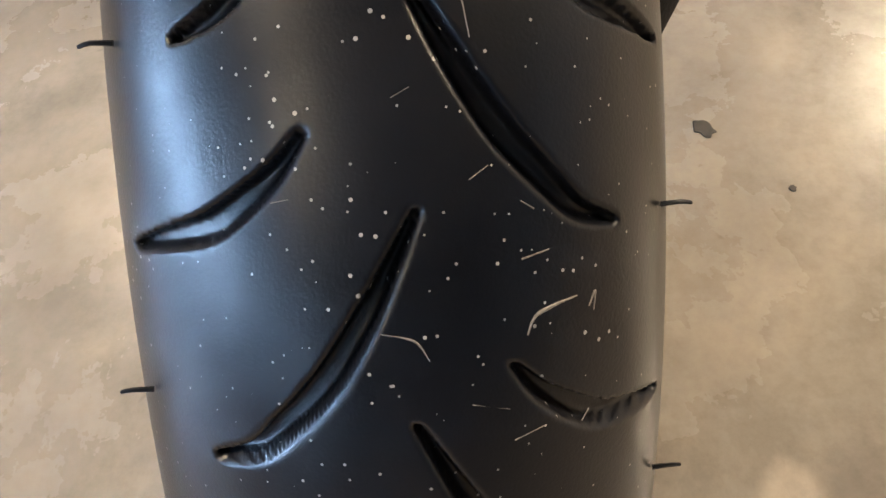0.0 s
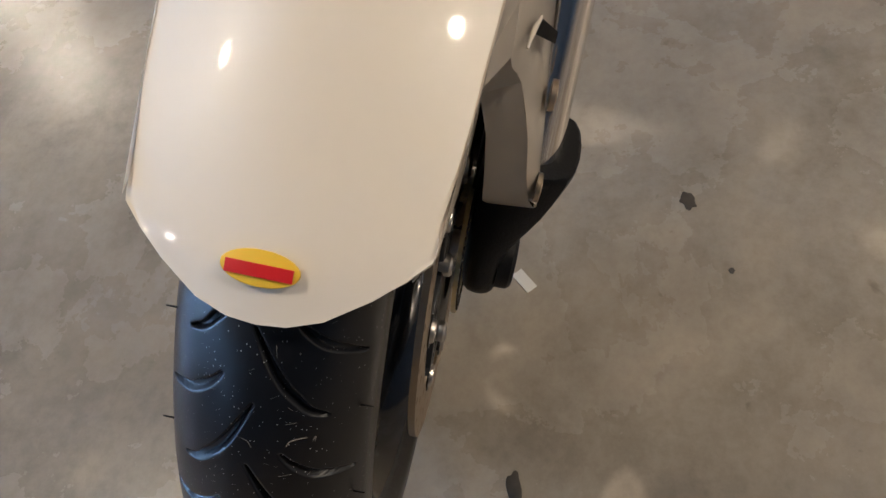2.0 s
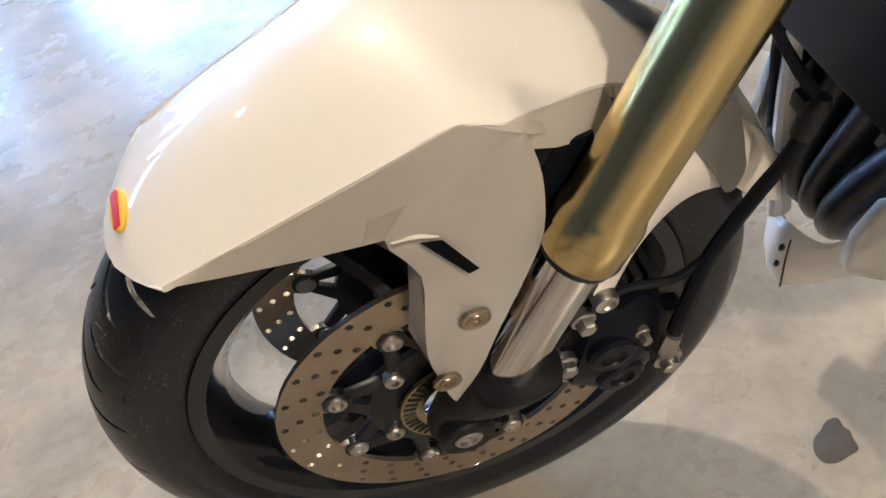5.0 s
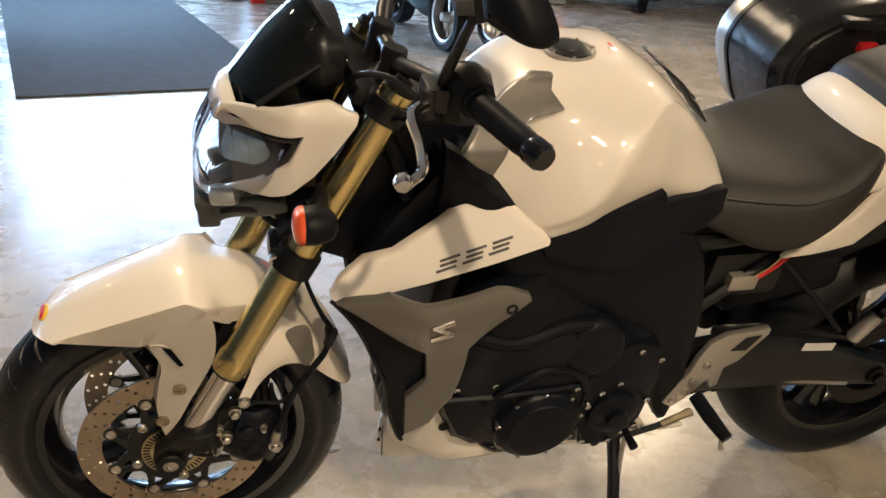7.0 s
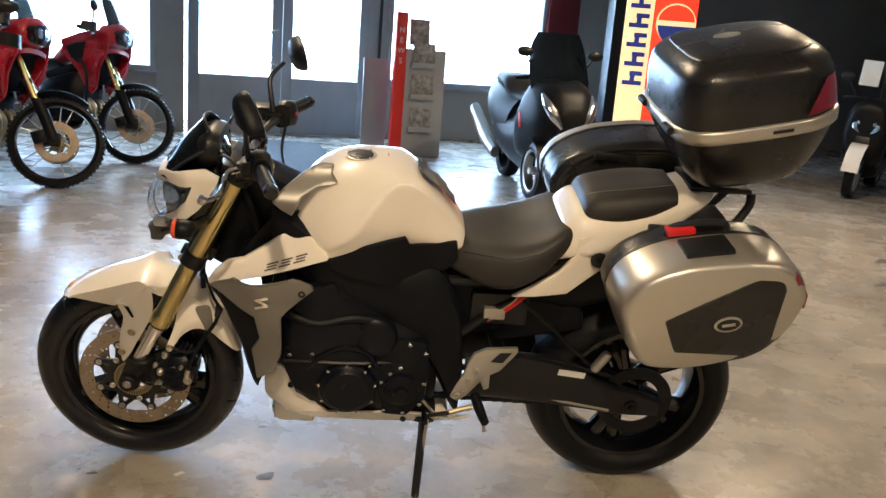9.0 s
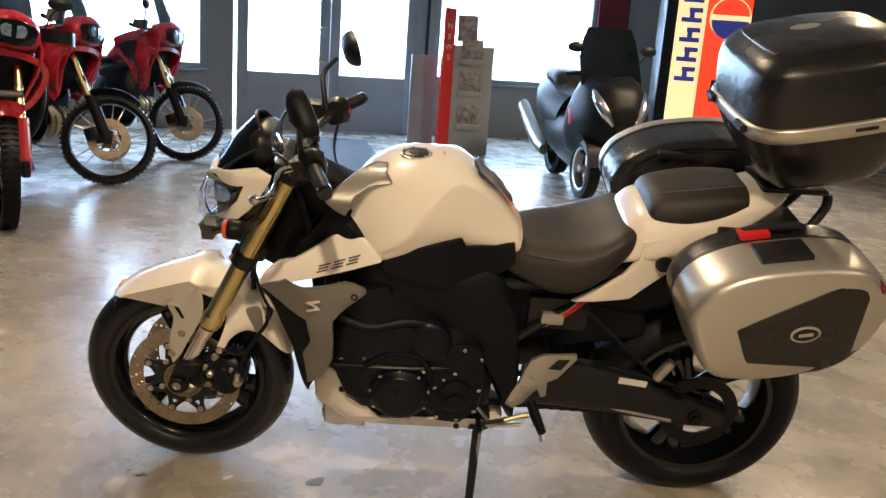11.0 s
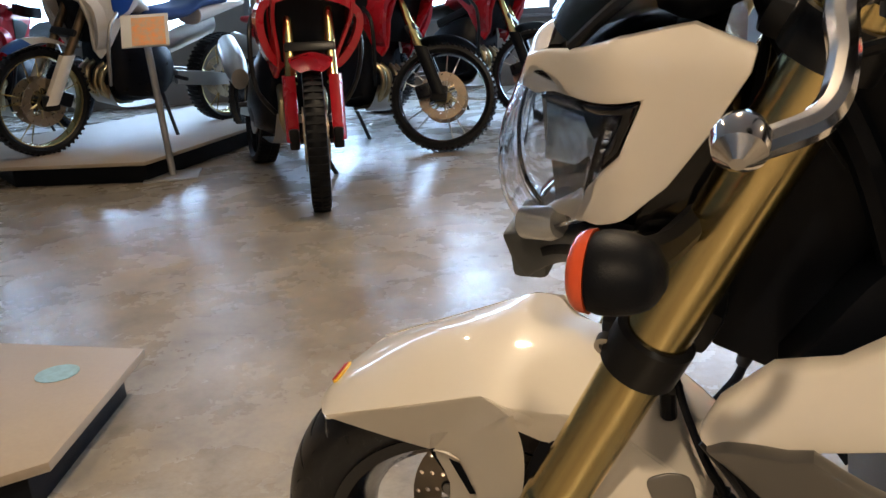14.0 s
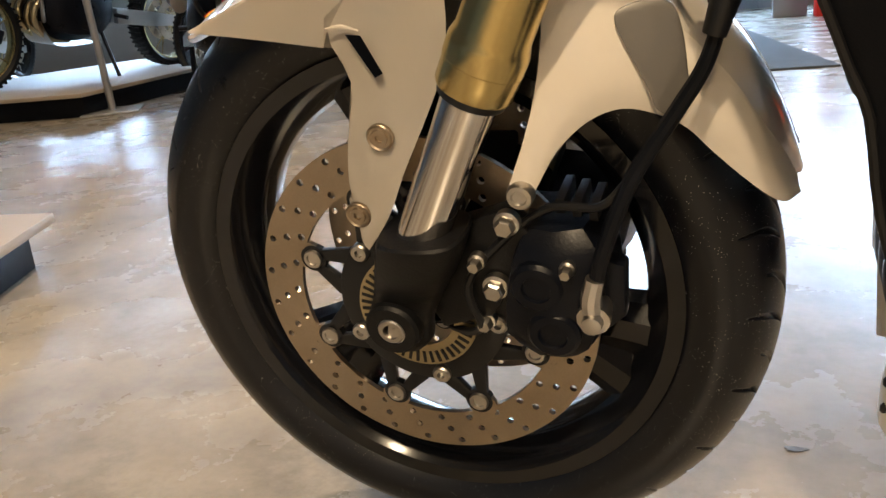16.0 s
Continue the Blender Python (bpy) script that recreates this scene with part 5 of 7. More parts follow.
for side in (-1, 1):
    part("reflector", loft([[Vector((x, y * side, z)) for x, y, z in sec] for sec in (
        [(.104, .020, .850), (.112, .052, .852), (.120, .060, .876), (.120, .056, .900), (.112, .022, .902)],
        [(.136, .040, .856), (.146, .084, .862), (.166, .100, .884), (.158, .094, .904), (.142, .040, .904)])], 3, 3), LAMP_BLUE, head, "silvery blue lamp reflector")
    part("lamp_divider", box((.112, .012 * side, .88), (.02, .010, .09), 0.003), GREY_PAINT, head)
    # upper white cowl blade
    cowl_y = lambda x, z: .046 + .085 * step(.09, .20, x) + .010 * step(.20, .28, x) - .03 * step(.95, 1.0, z)
    part("cowl", plate([(.094, .912), (.104, .936), (.122, .943), (.155, .954), (.190, .967), (.238, .975), (.276, .963), (.273, .950), (.248, .907), (.221, .868), (.190, .839), (.165, .824), (.104, .802), (.144, .838), (.170, .867), (.188, .887), (.206, .929), (.163, .920), (.130, .914), (.110, .906)], 0, -0.010 * side, 0.0025,
         lambda x, z: side * cowl_y(x, z), 2), WHITE, head, "white headlight cowl", angle=40)
    part("lamp_frame", plate([(.112, .903), (.130, .911), (.163, .917), (.204, .926), (.187, .889), (.169, .869), (.150, .846), (.143, .857), (.164, .873), (.180, .892), (.192, .917), (.160, .910), (.128, .903)], 0, -0.016 * side, 0.002, lambda x, z: side * (cowl_y(x, z) - .004), 2), BLACK_PAINT, head, "gloss black surround of the lamp")
    part("position_lamp", rod((.088, .052 * side, .792), (.125, .066 * side, .800), [(0, .010), (.002, .0145), (.03, .015), (.038, .012)], 18), LAMP_BEZEL, head, "small round position lamp")
    part("chin", plate([(.062, .775), (.068, .752), (.081, .729), (.106, .748), (.146, .776), (.190, .812), (.166, .814), (.124, .789), (.090, .778)], 0, -0.05 * side, 0.004, lambda x, z: side * (.046 + .085 * step(.09, .20, x)), 1), CHIN_M, head, "dark grey chin of the headlight")
    part("chin_groove", plate([(.100, .757), (.138, .780), (.150, .790), (.140, .791), (.120, .778), (.098, .765)], 0, .002 * side, 0.0006, lambda x, z: side * (.046 + .085 * step(.09, .20, x)), 1), BLACK_MATT, head)
    # indicator on a short stalk
    sig = part("indicator", loft([[Vector((x, y * side, z)) for y, z in [(0.236 + 0.028 * math.cos(t) * q, .864 + 0.024 * math.sin(t) * q) for t in (2 * math.pi * i / 10 for i in range(10))]] for x, q in ((.192, .5), (.196, .95), (.212, 1.0), (.230, .78), (.238, .3))], 3, 2), BLACK_MATT, head, "black indicator with orange lens")
    part("indicator_lens", loft([[Vector((x, y * side, z)) for y, z in [(0.236 + 0.028 * math.cos(t) * q, .864 + 0.024 * math.sin(t) * q) for t in (2 * math.pi * i / 10 for i in range(10))]] for x, q in ((.181, .25), (.184, .75), (.189, .97), (.1955, 1.02))], 3, 2), ORANGE, sig, "orange indicator lens")
    part("indicator_stalk", tube([(.216, .222 * side, .862), (.228, .17 * side, .846), (.240, .09 * side, .83)], [0.016, 0.011, 0.011], 8, 3), BLACK, head)
part("brow", loft([[Vector((.096, -.042, .910)), Vector((.090, 0, .914)), Vector((.096, .042, .910))], [Vector((.104, -.044, .934)), Vector((.098, 0, .940)), Vector((.104, .044, .934))], [Vector((.124, -.058, .944)), Vector((.118, 0, .952)), Vector((.124, .058, .944))]], 4, 4, False, False), WHITE, head)
part("chin_bar", box((.084, 0, .752), (.034, .090, .046), 0.008), CHIN_M, head)
part("lamp_bracket", loft([[Vector((x, y, z)) for y, z in ((-w, z1), (w, z1), (w * .8, z0), (-w * .8, z0))] for x, z0, z1, w in ((.128, .772, .805, .040), (.160, .764, .812, .060), (.215, .775, .825, .062), (.250, .800, .840, .050))], 3, 3), BLACK_MATT, head, "black bracket under the headlight")
part("horn", rod((.170, -.020, .752), (.205, -.020, .766), [(0, .022), (.006, .030), (.020, .031), (.028, .020), (.038, .012)], 24), BLACK, head, "round black horn")
for k, path in enumerate(([(.150, -.050, .790), (.165, -.062, .755), (.195, -.060, .745), (.225, -.052, .775)], [(.160, .040, .780), (.185, .050, .745), (.215, .045, .760), (.235, .04, .80)])):
    part("lamp_cable", tube(path, .006, 8, 5), BLACK, head)
screen = loft([[Vector((x, y, z)) for x, y, z in sec] for sec in (
    [(.150, -.085, .952), (.128, -.050, .958), (.116, 0, .962), (.128, .050, .958), (.150, .085, .952)],
    [(.190, -.090, .985), (.168, -.055, 1.005), (.155, 0, 1.012), (.168, .055, 1.005), (.190, .090, .985)],
    [(.235, -.080, 1.010), (.208, -.052, 1.045), (.196, 0, 1.056), (.208, .052, 1.045), (.235, .080, 1.010)],
    [(.262, -.062, 1.012), (.226, -.044, 1.060), (.214, 0, 1.074), (.226, .044, 1.060), (.262, .062, 1.012)])], 4, 4, False, False)
bmesh.ops.solidify(screen, geom=screen.faces[:], thickness=0.004)
part("fly_screen", screen, SMOKE, head, "smoked black fly screen")
part("screen_rim", tube([(.150, -.088, .953), (.190, -.093, .986), (.236, -.082, 1.012), (.262, -.062, 1.014), (.228, -.044, 1.063), (.215, 0, 1.077), (.228, .044, 1.063), (.262, .062, 1.014), (.236, .082, 1.012), (.190, .093, .986), (.150, .088, .953)], 0.0045, 8, 4), BLACK, head)
part("speedometer", loft([[Vector((x, y, z)) for y, z in sec] for x, sec in ((.205, [(-.060, .97), (.060, .97), (.055, 1.035), (-.055, 1.035)]), (.232, [(-.075, .965), (.075, .965), (.070, 1.045), (-.070, 1.045)]), (.262, [(-.070, .975), (.070, .975), (.060, 1.040), (-.060, 1.040)]))], 3, 4), BLACK, head, "black instrument cluster")
part("instrument_glass", moved(rod((0, 0, 0), (0, 0, 0.006), [(0, 0.040), (0.005, 0.040), (0.006, 0.036)], 32), pose(.262, -.026, 1.01, 0, 62, 0)), MIRROR, head)

bars = new("handlebar")
bars.parent = bike
bars.matrix_local = STEER
bar_pts = [(.437, -.345, 1.025), (.398, -.24, 1.030), (.352, -.12, 1.016), (.338, -.06, 1.002), (.336, 0, 1.000), (.338, .06, 1.002), (.352, .12, 1.016), (.398, .24, 1.030), (.437, .345, 1.025)]
part("bar_tube", tube(bar_pts, 0.0112, 12, 6), BLACK, bars, "black steel handlebar")
for side in (-1, 1):
    part("bar_riser", rod((.325, .045 * side, .965), (.337, .045 * side, 1.018), [(0, 0.016), (0.03, 0.016), (0.045, 0.019), (0.055, 0.017)], 16), DARK_METAL, bars)
    a, b = Vector((.395, .229 * side, 1.031)), Vector((.432, .329 * side, 1.026))
    d = (b - a).normalized()
    part("grip", rod(a, b, [(0, 0.021), (0.004, 0.0215), (0.006, 0.0165)] + [(0.008 + 0.0075 * k, 0.0168 + 0.0007 * (k % 2)) for k in range(12)] + [(0.100, 0.0165), (0.107, 0.016)], 20), BLACK_MATT, bars, "black ribbed rubber grip")
    part("bar_end", rod(b, b + d * 0.030, [(0, 0.0155), (0.004, 0.0175), (0.022, 0.0175), (0.028, 0.014), (0.030, 0.001)], 20), BLACK_PAINT, bars)
    part("switch_box", loft([[Vector((x, y * side, z)) for x, z in sec] for y, sec in ((.180, [(.364, 1.000), (.404, 1.004), (.402, 1.056), (.366, 1.056)]), (.206, [(.366, .994), (.418, 1.000), (.414, 1.062), (.370, 1.062)]), (.231, [(.380, 1.004), (.418, 1.008), (.414, 1.052), (.382, 1.052)]))], 3, 3), BLACK, bars, "black switch box")
    part("switch_button", box((.417, .206 * side, 1.032), (.010, .016, .012), 0.003), RED if side > 0 else YELLOW, bars)
    part("lever_perch", join(box((.362, .19 * side, 1.022), (.045, .05, .034), 0.008), rod((.345, .205 * side, 1.00), (.345, .205 * side, 1.035), [(0, 0.012), (0.035, 0.012)], 12)), BLACK, bars)
    part("lever", tube([(.345, .205 * side, 1.018), (.318, .235 * side, 1.016), (.318, .285 * side, 1.004), (.312, .325 * side, .996), (.290, .350 * side, .994)], [0.0085, 0.008, 0.0065, 0.0065, 0.006], 10, 6), CHROME, bars, "polished brake or clutch lever")
    part("lever_ball", rod((.285, .338 * side, 1.000), (.285, .366 * side, .990), [(0, 0.003), (0.004, 0.0085), (0.011, 0.0115), (0.018, 0.010), (0.024, 0.003)], 16), CHROME, bars)
    stalk = [(.360, .185 * side, 1.035), (.350, .200 * side, 1.08), (.345, .225 * side, 1.125), (.375, .265 * side, 1.158)] if side > 0 else [(.362, -.195, 1.035), (.362, -.222, 1.080), (.366, -.258, 1.142)]
    part("mirror_stalk", tube(stalk, [0.0085, 0.007, 0.006], 10, 5), BLACK, bars, "black mirror stalk")
    # mirror head
    if side > 0:
        mm = pose(.412, .325, 1.170, 0, -14, 14)
    else:
        mm = pose(.386, -.318, 1.186, 42, -4, 36)
    sec = lambda q, x: [Vector((x, (0.078 if side > 0 else 0.052) * q * math.cos(t) + 0.014 * math.sin(2 * t), (0.048 if side > 0 else 0.032) * q * math.sin(t))) for t in (2 * math.pi * i / 16 for i in range(16))]
    part("mirror_head", moved(loft([sec(.35, -.030), sec(.75, -.022), sec(.97, -.006), sec(1.0, .010)], 3, 2), mm), BLACK_MATT, bars, "black mirror housing")
    part("mirror_glass", moved(loft([sec(.93, .0105), sec(.93, .013)], 1, 2), mm), MIRROR, bars)
part("brake_reservoir", join(box((.315, .195, 1.030), (.065, .050, .034), 0.010), box((.315, .195, 1.050), (.070, .054, .008), 0.003)), BLACK, bars, "black brake fluid reservoir")
for k, path in enumerate(([(.345, -.20, 1.01), (.30, -.16, 1.03), (.27, -.09, .99), (.30, -.03, .90), (.36, 0, .80)], [(.385, -.22, 1.00), (.33, -.15, .965), (.30, -.10, .93), (.34, -.05, .84)], [(.345, .19, 1.01), (.29, .13, 1.06), (.255, .08, 1.02), (.27, .05, .92), (.25, .07, .80)], [(.39, .22, 1.0), (.38, .20, .93), (.40, .12, .90), (.42, .05, .86)])):
    part("control_cable", tube(path, 0.0042, 8, 6), BLACK, bars)

# ---- engine, frame, exhaust, belly pan ----
radiator = part("radiator", box((.405, 0, .600), (.035, .32, .28), 0.006, Euler((0, 0.18, 0))), BLACK, bike, "black radiator behind the front wheel")
for k in range(10):
    part("radiator_fin", box((.386 + 0.0046 * k, 0, .485 + 0.025 * k), (.004, .28, .004), 0), DARK_METAL, radiator)
for y in (-.105, -.03, .04, .11):
    part("header_pipe", tube([(.455, y, .520), (.428, y * .9, .440), (.402, y * .7, .365), (.392, y * .62, .325), (.405, y * .55, .290), (.450, y * .45, .262), (.540, y * .3, .240)], 0.0205, 12, 6), HEADER_STEEL, bike, "dark steel exhaust header")
frame_parts = new("chassis")
frame_parts.parent = bike
for side in (-1, 1):
    part("frame_spar", loft([[Vector((x, (0.10 + a) * side, z)) for a, z in ((0.0, z1), (0.075 * k, z1 - 0.01), (0.075 * k, z0 + 0.01), (0.0, z0))] for x, z0, z1, k in ((.40, .80, .905, .4), (.50, .70, .84, .9), (.62, .63, .765, 1.0), (.74, .56, .74, 1.0), (.84, .46, .72, .9), (.90, .34, .62, .8), (.93, .28, .46, .7))], 4, 3), BLACK_MATT, frame_parts, "matt black frame spar")
    part("subframe", tube([(.86, .12 * side, .70), (1.02, .115 * side, .715), (1.25, .10 * side, .78), (1.50, .08 * side, .88)], 0.015, 8, 4), BLACK, frame_parts)
    part("subframe", tube([(.88, .12 * side, .50), (1.02, .115 * side, .62), (1.20, .105 * side, .74)], 0.012, 8, 3), BLACK, frame_parts)
part("steering_head", box((.352, 0, .800), (.150, .125, .30), 0.02, Euler((0, RAKE, 0))), BLACK_MATT, frame_parts, "matt black steering head")
# added black block that keeps the space between seat and engine dark
part("tool_tray", box((.95, 0, .63), (.20, .17, .24), 0.02, Euler((0, -.25, 0))), BLACK_MATT, frame_parts)
part("air_box", box((.475, 0, .820), (.16, .26, .14), 0.03), BLACK_MATT, frame_parts)
for side in (-1, 1):
    # black plate added to fill the see-through hole between fork and tank
    part("inner_panel", plate([(.29, .70), (.345, .79), (.43, .90), (.47, .88), (.50, .80), (.42, .74), (.34, .69)], .115 * side, -.05 * side, 0.004), BLACK_MATT, frame_parts)
    part("loom", tube([(.30, .05 * side, .94), (.34, .085 * side, .87), (.37, .10 * side, .78), (.40, .12 * side, .70)], 0.012, 8, 5), BLACK_MATT, frame_parts)
engine = part("engine", loft([[Vector((x, y, z)) for y, z in sec] for x, sec in (
    (.425, [(-.175, .600), (.175, .600), (.175, .520), (.150, .470), (-.150, .470), (-.175, .520)]),
    (.470, [(-.190, .680), (.190, .680), (.200, .460), (.160, .330), (-.160, .330), (-.200, .460)]),
    (.560, [(-.185, .700), (.185, .700), (.205, .460), (.150, .270), (-.150, .270), (-.205, .460)]),
    (.680, [(-.170, .640), (.170, .640), (.205, .480), (.145, .262), (-.145, .262), (-.205, .480)]),
    (.790, [(-.150, .600), (.150, .600), (.185, .480), (.160, .270), (-.160, .270), (-.185, .480)]),
    (.860, [(-.120, .560), (.120, .560), (.140, .470), (.130, .320), (-.130, .320), (-.140, .470)]))], 2, 2), ENGINE, bike, "black four cylinder engine")
for side in (-1, 1):
    e = Vector((0, side, 0))
    c = Vector((.612, .196 * side, .396))
    cover = part("crank_cover", rod(c, c + e * 0.05, [(0, 0.080), (0.018, 0.079), (0.026, 0.073), (0.030, 0.063), (0.034, 0.060), (0.037, 0.04), (0.038, 0.001)], 44), ENGINE, engine, "round black generator cover")
    for k in range(9):
        a = 2 * math.pi * k / 9 + 0.2
        p = c + Vector((math.cos(a) * 0.078, 0.010 * side, math.sin(a) * 0.078))
        part("cover_bolt", rod(p, p + e * 0.020, [(0, 0.0052), (0.013, 0.0052), (0.0145, 0.0042), (0.0150, 0.0024), (0.0125, 0.0022)], 10), CHROME, cover)
    sprocket = part("sprocket_cover", plate([(.700, .535), (.770, .560), (.820, .545), (.835, .470), (.828, .360), (.780, .300), (.715, .305), (.690, .400)], .170 * side, .034 * side, 0.008), ENGINE, engine, "black sprocket cover")
    for u, w in ((.715, .520), (.775, .545), (.820, .520), (.822, .420), (.815, .350), (.770, .318), (.715, .325), (.705, .420), (.755, .470)):
        p = Vector((u, .203 * side, w))
        part("cover_bolt", rod(p, p + e * 0.012, [(0, 0.0062), (0.008, 0.0062), (0.0095, 0.0048), (0.0100, 0.0028), (0.0075, 0.0026)], 10), CHROME, sprocket)
    for u, w, v in ((.516, .503, .206), (.595, .580, .200), (.637, .570, .200), (.672, .471, .207), (.728, .446, .203), (.470, .560, .196), (.455, .490, .196), (.500, .625, .192), (.560, .640, .19), (.640, .520, .203), (.545, .540, .203), (.690, .560, .188)):
        p = Vector((u, v * side, w))
        part("engine_bolt", rod(p - e * 0.01, p + e * 0.008, [(0, 0.0062), (0.014, 0.0062), (0.0155, 0.0048), (0.016, 0.0028), (0.0135, 0.0026)], 10), CHROME, engine)
    part("starter_hump", loft([[Vector((x, .185 * side, z)) + Vector((r * math.cos(t), 0, r * math.sin(t))) + e * d for t in (2 * math.pi * i / 16 for i in range(16))] for x, z, r, d in ((.680, .560, .062, 0), (.680, .560, .060, .018), (.684, .556, .048, .030), (.686, .554, .020, .032))], 2, 1), ENGINE, engine)
    part("oil_pipe", tube([(.505, .200 * side, .455), (.540, .212 * side, .500), (.600, .214 * side, .530), (.660, .212 * side, .515), (.690, .210 * side, .470)], 0.008, 8, 5), ENGINE, engine)
    part("case_split", tube([(.44, .198 * side, .47), (.53, .208 * side, .476), (.64, .209 * side, .478), (.76, .196 * side, .48)], 0.006, 6, 4), ENGINE, engine)
    part("water_pump", rod((.760, .20 * side, .395), (.760, .232 * side, .395), [(0, .050), (.012, .049), (.018, .040), (.022, .022), (.032, .020), (.033, .004)], 24), ENGINE, sprocket)
    for k in range(5):
        part("case_web", box((.47 + .052 * k, .196 * side, .585 - .012 * k), (.008, .03, .07), 0.003, Euler((0, .25, 0))), ENGINE, engine)
    part("valve_cover", box((.52, .165 * side, .665), (.13, .05, .060), 0.012, Euler((0, -0.35, 0))), ENGINE, engine)
    for k in range(6):
        part("cooling_rib", box((.50 + .005 * k, .19 * side, .50 + .022 * k), (.12, .022, .006), 0.002, Euler((0, -0.2, 0))), ENGINE, engine)
    part("water_hose", tube([(.40, .17 * side, .64), (.46, .205 * side, .62), (.53, .21 * side, .60), (.62, .20 * side, .615), (.70, .19 * side, .60)], 0.014, 10, 5), BLACK_MATT, engine, "black coolant hose")
    part("throttle_body", rod((.62, .10 * side, .70), (.70, .10 * side, .63), [(0, 0.03), (0.1, 0.03)], 16), BLACK, engine)
pan = []
for side in (-1, 1):
    pan.append(part("belly_pan", plate([(.412, .408), (.384, .384), (.374, .340), (.376, .296), (.388, .274), (.412, .252), (.540, .238), (.700, .236), (.840, .240), (.930, .252), (.966, .284), (.900, .276), (.830, .288), (.760, .290), (.640, .284), (.562, .282), (.532, .308), (.514, .340), (.498, .387), (.470, .406), (.440, .413)], 0, -0.012 * side, 0.003,
        lambda x, z: side * (0.108 + 0.068 * step(.37, .48, x) - 0.030 * step(.285, .245, z)), 2), WHITE, bike, "white belly pan", angle=40))
    for u, w in ((.456, .368), (.775, .266)):
        p = Vector((u, side * (0.108 + 0.068 * step(.37, .48, u) - .012 * step(.285, .245, w)), w))
        part("pan_bolt", rod(p, p + Vector((0, .004 * side, 0)), [(0, 0.009), (0.003, 0.009), (0.004, 0.006), (0.002, 0.003)], 12), DARK_METAL, pan[-1])
part("pan_floor", box((.70, 0, .246), (.42, .26, .008), 0.003), WHITE, bike)
nose = part("pan_nose", loft([[Vector((x0, y, z0)), Vector((x1, y, z1)), Vector((x1 + .010, y * .94, z1)), Vector((x0 + .010, y * .94, z0))] for y, x0, z0, x1, z1 in (
    (-.125, .480, .330, .510, .222), (-.095, .452, .290, .490, .192), (-.070, .434, .252, .465, .172), (-.047, .420, .224, .440, .158), (-.022, .406, .220, .416, .150), (.005, .394, .226, .396, .150), (.030, .388, .230, .386, .158), (.060, .392, .222, .386, .174), (.085, .400, .235, .400, .178), (.110, .425, .270, .430, .190))], 2, 2), WHITE, bike, "white nose of the belly pan", angle=28)
part("nose_seam", tube([(.3930, .008, .222), (.3925, .006, .190), (.3950, .003, .140)], .0013, 6, 3), BLACK, nose)
part("duct_panel", plate([(.366, .500), (.366, .430), (.376, .330), (.392, .262), (.430, .250), (.450, .330), (.450, .480)], .074, .008, .002), BLACK_MATT, bike, "black inner face of the radiator duct")
part("nose_trim", tube([(.380, .070, .50), (.380, .068, .42), (.384, .064, .34), (.392, .058, .24)], [.007, .010, .013], 10, 4), WHITE, bike)
for y, z in ((.018, .206), (.020, .178)):
    part("pan_bolt", rod((.395, y, z), (.383, y, z), [(0, .0055), (.008, .0055), (.010, .003)], 10), BLACK, nose)
for side in (-1, 1):
    e = Vector((0, side, 0))
    hanger = part("footpeg_plate", plate([(.903, .345), (.925, .330), (.950, .352), (.985, .400), (.998, .372), (1.012, .380), (1.010, .425), (1.036, .440), (1.080, .505), (1.078, .520), (.990, .512), (.958, .494), (.944, .462), (.936, .425), (.915, .385)], .150 * side, .014 * side, 0.003), SILVER, bike, "silver footrest plate with bolts")
    part("plate_cutout", plate([(1.006, .472), (1.040, .470), (1.062, .505), (1.030, .503)], .1655 * side, -.003 * side, 0), BLACK, hanger)
    for u, w in ((.950, .403), (.942, .372), (.922, .352), (.968, .440)):
        p = Vector((u, .163 * side, w))
        part("plate_bolt", rod(p, p + e * 0.008, [(0, 0.0095), (0.005, 0.0095), (0.006, 0.007), (0.0062, 0.004), (0.003, 0.004)], 14), STEEL, hanger)
    part("footpeg", tube([(.975, .160 * side, .352), (.985, .205 * side, .340), (.998, .255 * side, .330)], [0.014, 0.015, 0.012], 10, 3), BLACK_MATT, hanger, "black rubber footpeg")
    part("peg_feeler", rod((.994, .245 * side, .322), (1.000, .250 * side, .296), [(0, 0.005), (0.02, 0.005), (0.027, 0.006)], 8), STEEL, hanger)
shifter = part("shift_lever", tube([(.970, -.172, .320), (.935, -.175, .310), (.905, -.178, .301)], [.009, .007, .007], 10, 4), BRASS, bike, "pale gold gear lever")
part("shift_arm", tube([(.907, -.178, .301), (.87, -.180, .294), (.838, -.182, .288)], .006, 8, 3), BLACK, shifter)
part("shift_rubber", rod((.835, -.165, .288), (.835, -.212, .286), [(0, .008), (.046, .009), (.048, .006)], 12), BLACK_MATT, shifter, "ribbed rubber toe peg")
part("shift_rod", tube([(.80, -.16, .36), (.83, -.17, .33), (.86, -.175, .295)], .005, 8, 3), STEEL, shifter)
stand = part("side_stand", tube([(.838, -.125, .262), (.832, -.19, .180), (.822, -.275, .060), (.818, -.312, .006 + .08)], [0.014, 0.012, 0.012], 10, 5), BLACK, bike, "black side stand, folded out")
part("stand_foot", box((.812, -.318, .084), (.060, .030, .012), 0.004, Euler((radians(-14), 0, 0))), BLACK, stand)
part("stand_pivot", join(box((.838, -.13, .268), (.060, .045, .060), 0.008), rod((.822, -.135, .260), (.822, -.165, .260), [(0, 0.010), (0.025, 0.010), (0.03, 0.006)], 10), rod((.852, -.135, .255), (.852, -.165, .255), [(0, 0.009), (0.025, 0.009), (0.03, 0.005)], 10)), BLACK, stand)
